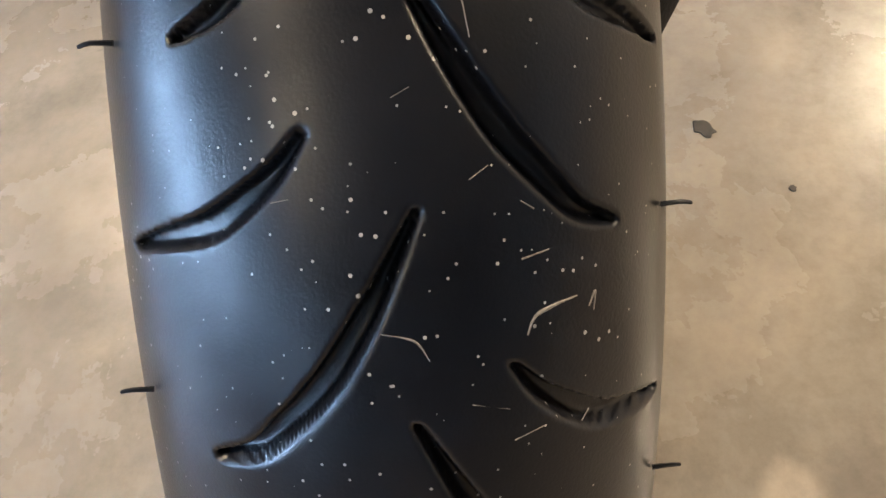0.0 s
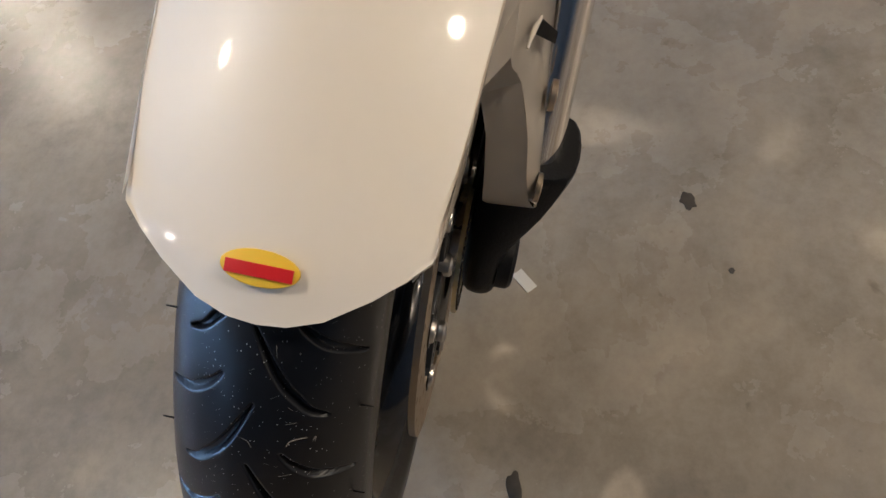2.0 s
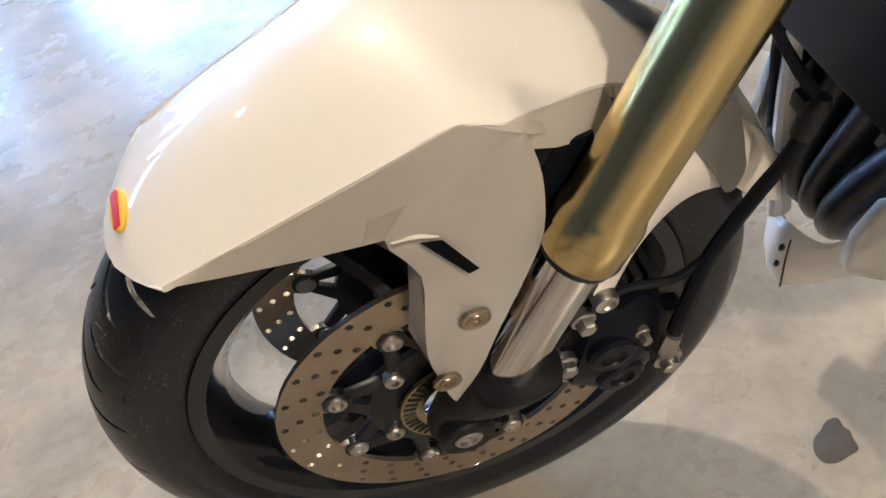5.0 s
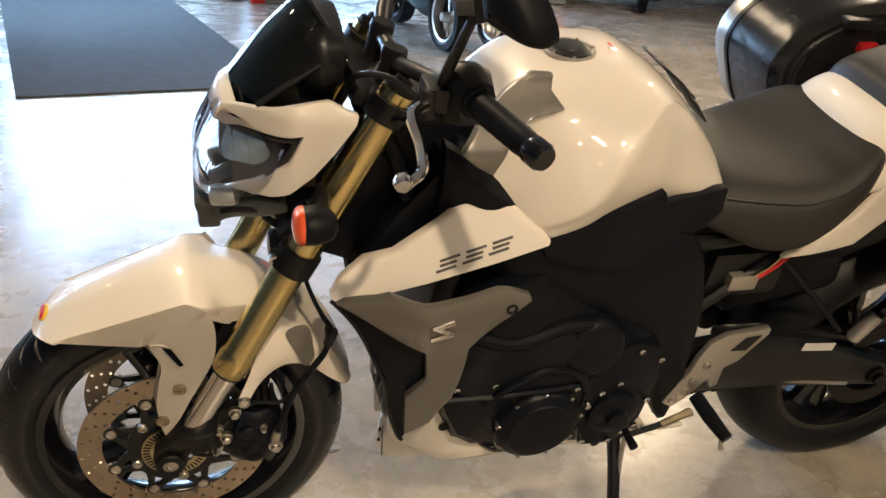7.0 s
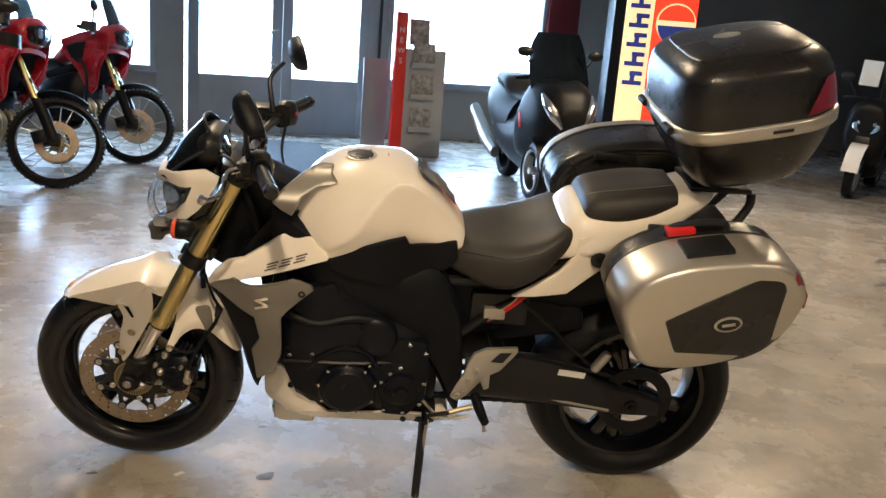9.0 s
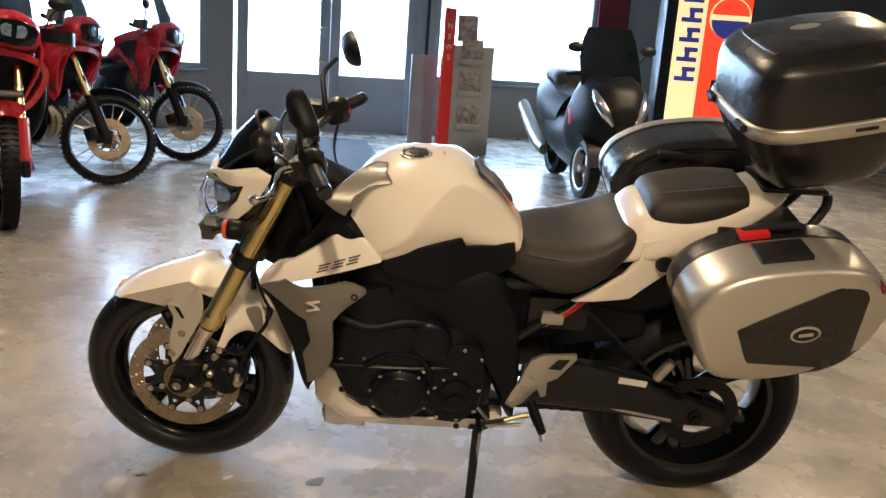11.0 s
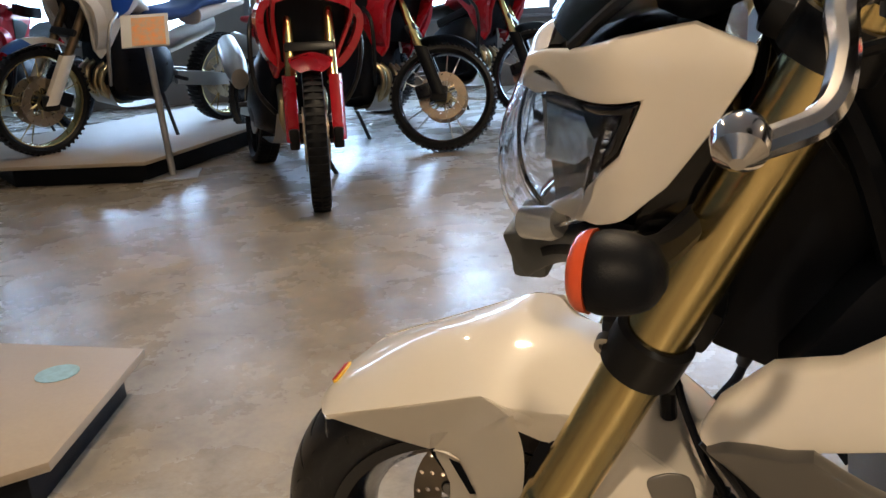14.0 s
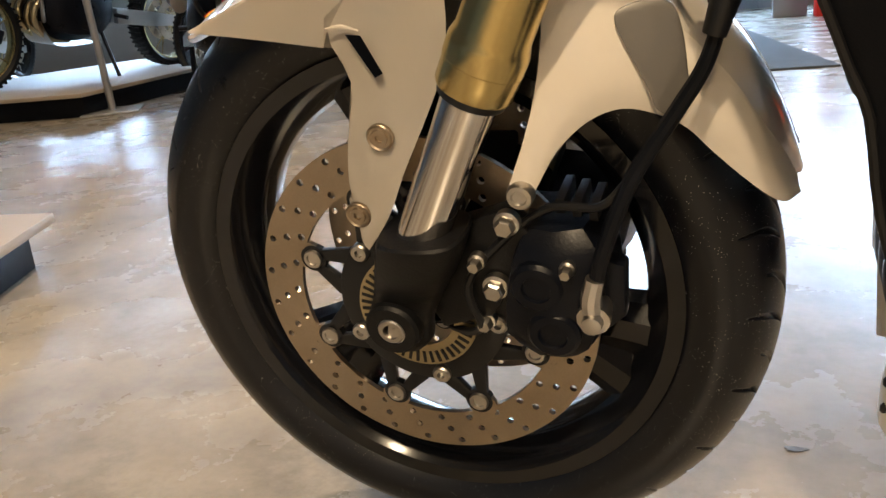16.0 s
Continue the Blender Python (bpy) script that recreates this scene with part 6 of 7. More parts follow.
part("stand_spring", tube([(.846, -.165, .262), (.842, -.178, .22), (.838, -.20, .17)], 0.005, 8, 3), STEEL, stand)

# ---- swingarm, rear wheel ----
RHUB = Vector((1.445, 0, .315))
rear = new("rear_wheel")
rear.parent = bike
rear.matrix_basis = pose(1.458, -.022, .318, -3.93, 0, 0) @ Matrix.Translation(-RHUB)
rt = new("tyre", tyre_mesh("rear_tyre", RHUB, 0.315, 0.105, 0.089, 0.216, 12, 28, False, RUBBER_SIDE))
rt.parent = rear
tagged(rt, "wide black rear tyre")
wheel_rim(RHUB, 0.216, 0.072, 40, 5, rear, BLACK_PAINT)
part("brake_disc", drilled_disc(RHUB, .085, .085, .118, .005, 36, 3, .0034), DISC_STEEL, rear)
part("sprocket", ring([(.075, -.098), (.112, -.098), (.112, -.092), (.075, -.092)], RHUB, 60), DARK_METAL, rear)
arm = []
for side in (-1, 1):
    arm.append(part("swingarm", loft([[Vector((x, (.118 + d) * side, z)) for d, z in ((-.018, z0), (.018, z0 + .006), (.018, z1 - .006), (-.018, z1))] for x, z0, z1 in ((.945, .330, .450), (1.05, .330, .455), (1.18, .318, .440), (1.32, .298, .400), (1.44, .280, .358), (1.53, .280, .330))], 4, 3), BLACK, bike, "black swingarm"))
    p = Vector((1.445, .136 * side, .318))
    part("axle_nut", join(rod(p, p + Vector((0, .012 * side, 0)), [(0, 0.022), (0.010, 0.022), (0.012, 0.018)], 24), rod(p, p + Vector((0, .022 * side, 0)), [(0, 0.015), (0.022, 0.014)], 6)), DARK_METAL, arm[-1])
part("swingarm_label", box((1.250, -.1375, .424), (.080, .001, .020), 0, Euler((0, 0.12, 0))), PAPER, arm[0], "pale warning label")
for z in (.300, .405):
    part("chain_run", join(*[box((.86 + .0155 * k, -.096, z - .0004 * k), (.017, .014 if k % 2 else .019, .014), 0.002) for k in range(36)]), DARK_METAL, bike, "dark drive chain")
part("chain_guard", plate([(1.02, .46), (1.20, .452), (1.36, .415), (1.44, .385), (1.36, .400), (1.20, .436), (1.02, .44)], -.112, .03, 0.003), BLACK, bike)
part("torque_rod", tube([(1.06, -.11, .34), (1.2, -.13, .33), (1.38, -.135, .30)], 0.007, 8, 3), STEEL, bike)
part("shock", join(rod((.97, -.02, .62), (1.06, -.02, .40), [(0, .02), (.22, .02)], 12), *[ring([(.034, -.006), (.041, -.006), (.041, .006), (.034, .006)], (0, 0, 0), 16) for _ in range(0)]), DARK_METAL, bike)
part("spring_link", tube([(1.075, -.118, .650), (1.20, -.12, .540), (1.302, -.12, .446)], 0.0055, 8, 3), DARK_METAL, bike)
part("rear_reservoir", rod((1.305, -.150, .448), (1.340, -.150, .512), [(0, .008), (.006, .014), (.06, .015), (.07, .012)], 14), SILVER, bike, "silver bracket tube")
# added black box that closes the bright gap under the seat, no real part
part("inner_fender", box((1.130, 0, .620), (.26, .17, .22), 0.02, Euler((0, -.2, 0))), BLACK_MATT, bike)
part("battery_box", box((1.02, -.06, .61), (.16, .10, .10), 0.010), BLACK, bike)
part("fuse_cover", box((1.005, -.118, .605), (.060, .02, .035), 0.005), SILVER, bike)
for k, c in enumerate((RED, RED, BRASS)):
    part("wire", tube([(1.09 - .01 * k, -.125, .672), (1.06 - .008 * k, -.128, .64), (1.02 - .01 * k, -.122, .60), (.99, -.115, .575)], 0.0028, 6, 4), c, bike)
part("exhaust_can", loft([[Vector((x, y0 + r * math.cos(t), z0 + r * 1.15 * math.sin(t))) for t in (2 * math.pi * i / 14 for i in range(14))] for x, y0, z0, r in ((.94, .17, .35, .035), (1.05, .20, .38, .06), (1.25, .205, .44, .065), (1.42, .205, .50, .055))], 3, 2), DARK_METAL, bike, "dark silencer")
part("rear_fender", loft([[Vector((RHUB.x + r * math.cos(a), y, RHUB.z + r * math.sin(a))) for y in (-.085, -.05, 0, .05, .085)] for a, r in ((radians(150), .345), (radians(120), .345), (radians(90), .345), (radians(60), .345))], 3, 3, False, False), BLACK_MATT, bike)
part("number_plate_hanger", box((1.72, 0, .72), (.03, .16, .22), 0.006, Euler((0, 0.35, 0))), BLACK, bike)

# the far flank below the tank stands closer in, as the bike leans less down there
for ob in [o for o in bpy.data.objects if o.type == "MESH" and (o.parent in (bike, frame_parts) or (o.parent and o.parent.parent is bike and o.parent.type == "MESH"))]:
    for v in ob.data.vertices:
        v.co.y += 2 * min(0, -0.0247 + 0.0687 * (v.co.z - 0.309)) * min(1, max(0, (v.co.y + 0.06) / 0.12)) if v.co.y > -0.06 else 0

# ---- luggage ----
def rounded(x, z, sx, sz, n=20, p=3.2):
    return [(x + sx * math.copysign(abs(math.cos(t)) ** (2 / p), math.cos(t)), z + sz * math.copysign(abs(math.sin(t)) ** (2 / p), math.sin(t))) for t in (2 * math.pi * i / n for i in range(n))]


CASE = [(1.243, .815), (1.262, .874), (1.31, .915), (1.378, .945), (1.45, .960), (1.52, .970), (1.60, .970), (1.655, .945), (1.690, .895), (1.690, .850), (1.66, .770), (1.58, .705), (1.47, .665), (1.37, .655), (1.315, .67), (1.270, .745)]


def scaled(q, cx=1.48, cz=.82):
    return [(cx + (x - cx) * q, cz + (z - cz) * q) for x, z in CASE]


def side_case(side):
    c = thing("side_case", BIKE_M @ Matrix.Translation((-.066, 0, .044) if side > 0 else (0, 0, 0)), "silver and black plastic pannier clipped beside the tail", "pannier", "panniers")
    if side > 0:
        tagged(c, "silver and black pannier on the far flank, black inner face seen")
    y = lambda v: v * side
    deep = .085 if side > 0 else 0
    rows = [[Vector((x, y(v), z)) for x, z in scaled(q)] for v, q in ((.195, .93), (.215, .985), (.235, 1.0), (.285 + deep, 1.0))]
    part("inner_shell", loft(rows, 2, 3), CASE_BLACK, c, "black inner shell")
    rows = [[Vector((x, y(v), z)) for x, z in scaled(q)] for v, q in ((.2855 + deep, 1.006), (.305 + deep, 1.006), (.380 + deep * .4, 1.000), (.415, .975), (.430, .940), (.436, .880))]
    lid = part("lid", loft(rows, 3, 3), SILVER, c, "satin silver outer lid", angle=50)
    part("black_insert", plate([(1.355, .800), (1.44, .856), (1.53, .912), (1.605, .956), (1.650, .935), (1.682, .888), (1.680, .845), (1.652, .768), (1.575, .704), (1.49, .672), (1.422, .668), (1.385, .735)], 0, -.012 * side, 0.003,
         lambda x, z: y(.4405 - .020 * step(1.60, 1.685, x) - .016 * step(.74, .665, z) - .012 * step(.90, .96, z)), 2), CASE_BLACK, lid, "black grained insert")
    part("seal", loft([[Vector((x, y(v), z)) for x, z in scaled(1.012)] for v in (.280 + deep, .2855 + deep, .291 + deep)], 1, 3), BLACK, c)
    part("reflector", plate([(1.640, .948), (1.664, .922), (1.688, .885), (1.690, .845), (1.668, .860), (1.660, .895), (1.640, .930)], 0, -.05 * side, 0.003, lambda x, z: y(.451 - .026 * step(1.6, 1.69, x)), 1), RED_LENS, lid, "dark red reflector")
    e = Vector((0, side, 0))
    p = Vector((1.507, y(.4395), .804))
    part("oval_emblem", moved(plate([(.034 * math.cos(t), .021 * math.sin(t)) for t in (2 * math.pi * i / 26 for i in range(26))], 0, .004 * side, 0.001), pose(*p, 0, -12, 0)), SILVER, lid, "oval silver emblem")
    part("emblem_centre", moved(plate([(.028 * math.cos(t), .0155 * math.sin(t)) for t in (2 * math.pi * i / 26 for i in range(26))], 0, .0052 * side, 0.0006), pose(*p, 0, -12, 0)), BLACK, lid)
    part("emblem_bar", moved(box((0, .0058 * side, 0), (.032, .002, .008), 0.0008), pose(*p, 0, -12, 0)), SILVER, lid)
    if side < 0:
        part("handle", tube([(1.38, y(.262), .942), (1.39, y(.262), .962), (1.45, y(.262), .978), (1.51, y(.262), .984), (1.52, y(.262), .968)], 0.012, 10, 4), BLACK, c, "black carrying handle")
        part("latch", box((1.405, y(.272), .964), (.070, .040, .016), 0.006, Euler((0, -.18, 0))), RED, c, "red release latch")
        part("lid_recess", box((1.445, y(.352), .958), (.115, .085, .022), 0.006, Euler((0, -.2, 0))), BLACK, lid)
    part("inner_latch", box((1.435, y(.192), .875), (.045, .020, .022), 0.006), RED, c, "red inner lock button")
    part("inner_handle", box((1.42, y(.196), .925), (.13, .030, .022), 0.008), BLACK, c)
    part("inner_rib", loft([[Vector((x, y(v), z)) for x, z in scaled(q)] for v, q in ((.190, .80), (.187, .82), (.187, .86), (.192, .88))], 1, 3, True, False), CASE_BLACK, c)
    return c


side_case(-1)
side_case(1)

top = thing("top_case", BIKE_M, "large black top case with silver band and red reflectors", "top case")


TOP_M = pose(1.588, 0, 1.205, 0, -13, 0)


def tc(q, z, dx=0.0):
    """One level of the top case, narrowing a little to the rear."""
    return [TOP_M @ Vector((x * q + dx, yv * q * (1 - 0.14 * step(0.05, 0.22, x)), z)) for x, yv in rounded(0, 0, .208, .222, 36, 4.6)]


part("base_shell", loft([tc(.52, -.165), tc(.66, -.160), tc(.80, -.115), tc(.93, -.05), tc(.985, -.012)], 3, 2), CASE_BLACK, top, "black lower shell", angle=50)
part("band", loft([tc(.99, -.0115), tc(1.018, -.008), tc(1.022, .018), tc(.995, .024)], 2, 2), SILVER, top, "silver band round the rim", angle=50)
tlid = part("lid", loft([tc(.985, .0245), tc(.983, .040), tc(.972, .075), tc(.945, .112), tc(.915, .134), tc(.885, .146), tc(.800, .163), tc(.720, .172), tc(.700, .178), tc(.500, .186), tc(.25, .190), tc(.08, .191)], 2, 2), CASE_BLACK, top, "black domed lid", angle=26)
for side in (-1, 1):
    part("reflector", moved(loft([[Vector((x * 1.02, q * 1.045 * side, z)) for x, q, z in sec] for sec in ([(.085, .217, .034), (.148, .187, .034), (.190, .140, .034), (.2105, .03, .034)], [(.112, .204, .078), (.156, .176, .078), (.187, .134, .078), (.2055, .03, .078)], [(.142, .180, .112), (.166, .157, .112), (.182, .126, .112), (.200, .03, .112)])], 3, 3, False, False), TOP_M), RED_LENS, top, "dark red corner reflector")
    part("hinge", moved(rod((-.215, .09 * side, .012), (-.215, .14 * side, .012), [(0, .010), (.05, .010)], 10), TOP_M), BLACK, top)
    part("lid_crease", moved(tube([(-.15, .176 * side, .110), (-.02, .152 * side, .160), (.10, .13 * side, .150)], 0.004, 6, 5), TOP_M), CASE_BLACK, tlid)
part("emblem", moved(plate([(.034 * math.cos(t), .020 * math.sin(t)) for t in (2 * math.pi * i / 24 for i in range(24))], 0, .003, 0.0006), TOP_M @ pose(-.03, 0, .190, 90, 0, 0)), SILVER, tlid)
part("band_bar", moved(box((.03, -.2275, .006), (.050, .002, .008), 0.0005), TOP_M), BLACK, top)
part("lock", moved(box((.212, 0, .0), (.02, .06, .05), 0.006), TOP_M), BLACK, top)

# ---- other vehicles in the showroom ----
def spoked_wheel(name, centre, r, half, rim_mat, parent, disc=True, n=20):
    w = new(name)
    w.parent = parent
    c = Vector(centre)
    prof = [(r - .055, -half * .7), (r - .035, -half), (r - .012, -half * .92), (r - .002, -half * .5), (r, 0), (r - .002, half * .5), (r - .012, half * .92), (r - .035, half), (r - .055, half * .7)]
    part("tyre", ring(prof, c, 48), RUBBER_SIDE, w, "black tyre")
    bm = bmesh.new()
    for k in range(56):
        a = 2 * math.pi * k / 56
        for s in (-1, 1):
            box(c + Vector((math.cos(a) * (r - .004), half * .48 * s, math.sin(a) * (r - .004))), (.016, half * .75, .014), 0, Euler((0, -a, 0)), bm)
    tagged(part("knobbly_tread", bm, RUBBER_SIDE, w), kind="stuff")
    part("rim", ring([(r - .052, -half * .72), (r - .062, -half * .7), (r - .070, 0), (r - .062, half * .7), (r - .052, half * .72), (r - .060, 0)], c, 48), rim_mat, w)
    part("wheel_hub", rod(c - Vector((0, .05, 0)), c + Vector((0, .05, 0)), [(0, .03), (.01, .04), (.02, .028), (.08, .028), (.09, .04), (.1, .03)], 16), DARK_METAL, w)
    for k in range(n):
        a = 2 * math.pi * k / n
        s = 1 if k % 2 else -1
        b = a + .32 * (1 if k % 4 < 2 else -1)
        part("spoke", tube([c + Vector((math.cos(a) * .035, .035 * s, math.sin(a) * .035)), c + Vector((math.cos(b) * (r - .064), .004 * s, math.sin(b) * (r - .064)))], .0028, 5, 1), rim_mat if rim_mat is not BLACK_PAINT else STEEL, w)
    if disc:
        for s in (-1, 1):
            part("brake_disc", drilled_disc(c, .055 * s, .098, .155, .005, 30, 2, .0055, 2), DISC_STEEL, w)
            part("disc_carrier", ring([(.034, .054 * s), (.056, .054 * s), (.056, .058 * s), (.034, .058 * s)], c, 24), BRASS, w)
            for k in range(6):
                a = 2 * math.pi * k / 6
                part("carrier_arm", tube([c + Vector((math.cos(a) * .050, .056 * s, math.sin(a) * .050)), c + Vector((math.cos(a + .25) * .102, .056 * s, math.sin(a + .25) * .102))], .0065, 6, 1), BRASS, w)
    return w


def adventure_bike(m, label, paint, panel, fender_mat, guard_mat, rim_mat, steer=0.0, seat_mat=None, nose_mat=None, tip_mat=None, tube_mat=None, bar_mat=None):
    """A tall adventure motorcycle; front contact at the origin, x to the rear."""
    b = thing("adventure_motorcycle", m, label, "motorcycle", "adventure motorcycles on show")
    fr = new("front_end")
    fr.parent = b
    pv, axd = Vector((-.11, 0, 0)), Vector((math.sin(radians(27)), 0, math.cos(radians(27))))
    turn = Matrix.Translation(pv) @ Matrix.Rotation(radians(steer), 4, axd) @ Matrix.Translation(-pv)
    fr.matrix_basis = turn
    spoked_wheel("front_wheel", (0, 0, .345), .345, .048, rim_mat, b).matrix_basis = turn
    tan = math.tan(radians(27))
    at = lambda w, s: Vector((.075 + (w - .45) * tan, .100 * s, w))
    for s in (-1, 1):
        part("inner_tube", rod(at(.36, s), at(.62, s), [(0, .022), (.3, .022)], 16), CHROME, fr)
        part("outer_tube", rod(at(.60, s), at(1.08, s), [(0, .030), (.02, .031), (.06, .028), (.53, .027)], 20), tube_mat or GOLD, fr, "anodised fork tube")
        part("fork_guard", loft([[at(w, s) + Vector((dx, dy * s, 0)) for dx, dy in ((-.052, -.02), (-.058, .030), (-.01, .046), (.030, .030))] for w in (.34, .42, .52, .60, .64)], 2, 2, False, False), guard_mat, fr, "fork guard")
        part("fork_foot", box((.01, .105 * s, .35), (.10, .05, .10), .015), DARK_METAL, fr)
        part("caliper", box((.115, .085 * s, .36), (.10, .07, .09), .015, Euler((0, .4, 0))), ENGINE, fr)
        part("hand_guard", loft([[Vector((x, y * s, z + d)) for d in (-.04, 0, .045)] for x, y, z in ((.44, .22, 1.13), (.36, .34, 1.13), (.36, .42, 1.12), (.46, .455, 1.11))], 3, 3, False, False), BLACK, fr, "black hand guard")
        part("grip", rod((.455, .30 * s, 1.12), (.49, .44 * s, 1.105), [(0, .018), (.14, .018)], 12), BLACK_MATT, fr)
        part("mirror", loft([[Vector((.40 + dx, (.36 + .075 * math.cos(t) * q) * s, 1.33 + .045 * math.sin(t) * q)) for t in (2 * math.pi * i / 10 for i in range(10))] for dx, q in ((-.03, .4), (-.01, 1), (.01, 1))], 2, 1), BLACK, fr)
        part("mirror_stalk", tube([(.43, .26 * s, 1.13), (.41, .30 * s, 1.24), (.40, .35 * s, 1.31)], .007, 6, 3), BLACK, fr)
        # tank and radiator shrouds
        sh = part("side_fairing", plate([(.20, 1.14), (.31, 1.19), (.50, 1.14), (.66, 1.06), (.62, .94), (.50, .82), (.44, .68), (.37, .60), (.33, .66), (.29, .82), (.21, .98)], 0, -.02 * s, .004, lambda x, z: s * (.205 + .035 * step(.30, .42, x) - .07 * step(.95, .60, z) - .05 * step(1.05, 1.19, z)), 2), paint, b, "painted side fairing", angle=40)
        part("fairing_panel", plate([(.40, 1.06), (.52, 1.04), (.60, 1.00), (.54, .91), (.46, .86), (.42, .92)], 0, .004 * s, .001, lambda x, z: s * (.243 - .02 * step(.95, .75, z)), 1), panel, sh)
        part("crash_bar", tube([(.44, .13 * s, .42), (.37, .23 * s, .52), (.34, .275 * s, .66), (.36, .285 * s, .82), (.44, .26 * s, .90)], .013, 8, 4), bar_mat or BLACK, b)
        part("headlight_lens", loft([[Vector((x, y * s, z)) for x, y, z in sec] for sec in ([(.134, .015, 1.11), (.132, .015, 1.15), (.136, .015, 1.18)], [(.140, .075, 1.12), (.138, .075, 1.16), (.142, .07, 1.19)], [(.165, .118, 1.15), (.165, .118, 1.17), (.168, .114, 1.19)])], 3, 3, False, False), LAMP_BLUE, b, "twin headlight lens")
        part("swingarm", loft([[Vector((x, (.12 + d) * s, z)) for d, z in ((-.02, z0), (.02, z0), (.02, z1), (-.02, z1))] for x, z0, z1 in ((1.0, .36, .46), (1.3, .32, .42), (1.62, .30, .36))], 3, 1), STEEL, b)
        part("rear_peg", tube([(.98, .14 * s, .42), (1.0, .24 * s, .41)], .014, 8, 1), BLACK, b)
        for k in (0, 1):
            part("header_pipe", tube([(.47, (.05 + .06 * k) * s, .56), (.40, (.05 + .06 * k) * s, .50), (.40, (.04 + .06 * k) * s, .40), (.52, .05 * s, .30), (.66, .05 * s, .28)], .022, 10, 5), BRASS, b)
    arch = lambda lift, stations: loft([[Vector((.0, y, .345)) + Vector((math.cos(a) * (r + lift - abs(y) * .25), 0, math.sin(a) * (r + lift - abs(y) * .25))) for y in (-w, -w * .8, 0, w * .8, w)] for a, r, w in stations], 3, 3, False, False)
    mud = arch(0, [(radians(a), r, w) for a, r, w in ((120, .385, .050), (113, .396, .085), (103, .404, .100), (90, .408, .105), (72, .410, .105), (56, .410, .098))])
    bmesh.ops.solidify(mud, geom=mud.faces[:], thickness=.003)
    part("front_fender", mud, fender_mat, fr, "short high front fender")
    if tip_mat:
        part("fender_tip", arch(.004, [(radians(a), r, w) for a, r, w in ((122, .385, .051), (113, .396, .086), (101, .404, .100))]), tip_mat, fr, "blue tip of the fender")
    part("lower_yoke", box((.235, 0, .76), (.07, .25, .05), .012, Euler((0, .47, 0))), BLACK, fr)
    part("handlebar", tube([(.49, -.44, 1.105), (.43, -.26, 1.13), (.385, -.10, 1.10), (.385, .10, 1.10), (.43, .26, 1.13), (.49, .44, 1.105)], .012, 8, 5), BLACK, fr)
    part("nose", loft([[Vector((x, y, z)) for y, z in sec] for x, sec in ((.145, [(-.05, 1.10), (.05, 1.10), (.06, 1.20), (0, 1.23), (-.06, 1.20)]), (.20, [(-.15, 1.06), (.15, 1.06), (.15, 1.21), (0, 1.27), (-.15, 1.21)]), (.32, [(-.17, 1.02), (.17, 1.02), (.16, 1.20), (0, 1.26), (-.16, 1.20)]))], 3, 3), nose_mat or paint, b, "painted headlight nose")
    part("headlight_mask", loft([[Vector((x, y, z)) for y, z in ((-.10 * q, 1.07), (.10 * q, 1.07), (.135 * q, 1.13), (.125 * q, 1.19), (0, 1.215), (-.125 * q, 1.19), (-.135 * q, 1.13))] for x, q in ((.138, .8), (.150, 1.0), (.19, 1.08))], 2, 2), BLACK_PAINT, b, "black headlight mask")
    part("front_apron", loft([[Vector((x + abs(y) * .2, y, z)) for y in (-w, -w / 2, 0, w / 2, w)] for x, z, w in ((.225, 1.03, .12), (.270, .97, .21), (.30, .84, .225), (.335, .70, .16))], 2, 2, False, False), BLACK_MATT, b, "black radiator apron")
    # painted rim of the fairing round the black opening
    half = [Vector(p) for p in ((.345, .115, .660), (.320, .185, .720), (.285, .238, .830), (.255, .240, .935), (.215, .165, .990), (.200, .070, 1.010))]
    line = curve([Vector((p.x, -p.y, p.z)) for p in half] + [Vector((.195, 0, 1.012))] + half[::-1], 3)
    band = []
    for k, p in enumerate(line):
        t = (line[min(k + 1, len(line) - 1)] - line[max(k - 1, 0)]).normalized()
        n = Vector((0, -t.z, t.y)).normalized()
        band.append([p + n * .022, p + n * .030 + Vector((.07, 0, 0)), p - n * .016 + Vector((.05, 0, 0)), p - n * .016])
    part("fairing_rim", loft(band, 2, 1), paint, b, "painted rim round the black front opening", angle=50)
    scr = loft([[Vector((x + abs(y) * .35, y, z)) for y in (-.14 * q, -.07 * q, 0, .07 * q, .14 * q)] for x, z, q in ((.20, 1.22, 1), (.25, 1.33, .95), (.31, 1.44, .8), (.33, 1.48, .55))], 3, 3, False, False)
    bmesh.ops.solidify(scr, geom=scr.faces[:], thickness=.004)
    part("windscreen", scr, SMOKE, b, "tinted windscreen")
    part("tank", loft(half_sections([(.40, [(0, 1.10), (.08, 1.09), (.14, 1.04), (.16, .98), (.08, .92)]), (.52, [(0, 1.14), (.10, 1.13), (.18, 1.07), (.19, .97), (.08, .90)]), (.68, [(0, 1.09), (.09, 1.08), (.15, 1.02), (.16, .95), (.08, .88)]), (.80, [(0, .97), (.07, .96), (.11, .92), (.12, .88), (.06, .85)])]), 3, 3), paint, b)
    part("seat", loft(half_sections([(.76, [(0, .93), (.08, .92), (.12, .88), (.06, .84)]), (.95, [(0, .89), (.12, .89), (.16, .84), (.07, .80)]), (1.15, [(0, .91), (.12, .91), (.15, .86), (.07, .82)]), (1.30, [(0, .97), (.11, .97), (.13, .92), (.07, .88)]), (1.55, [(0, .98), (.09, .98), (.10, .93), (.05, .90)])]), 3, 3), seat_mat or SEAT, b, "stepped seat")
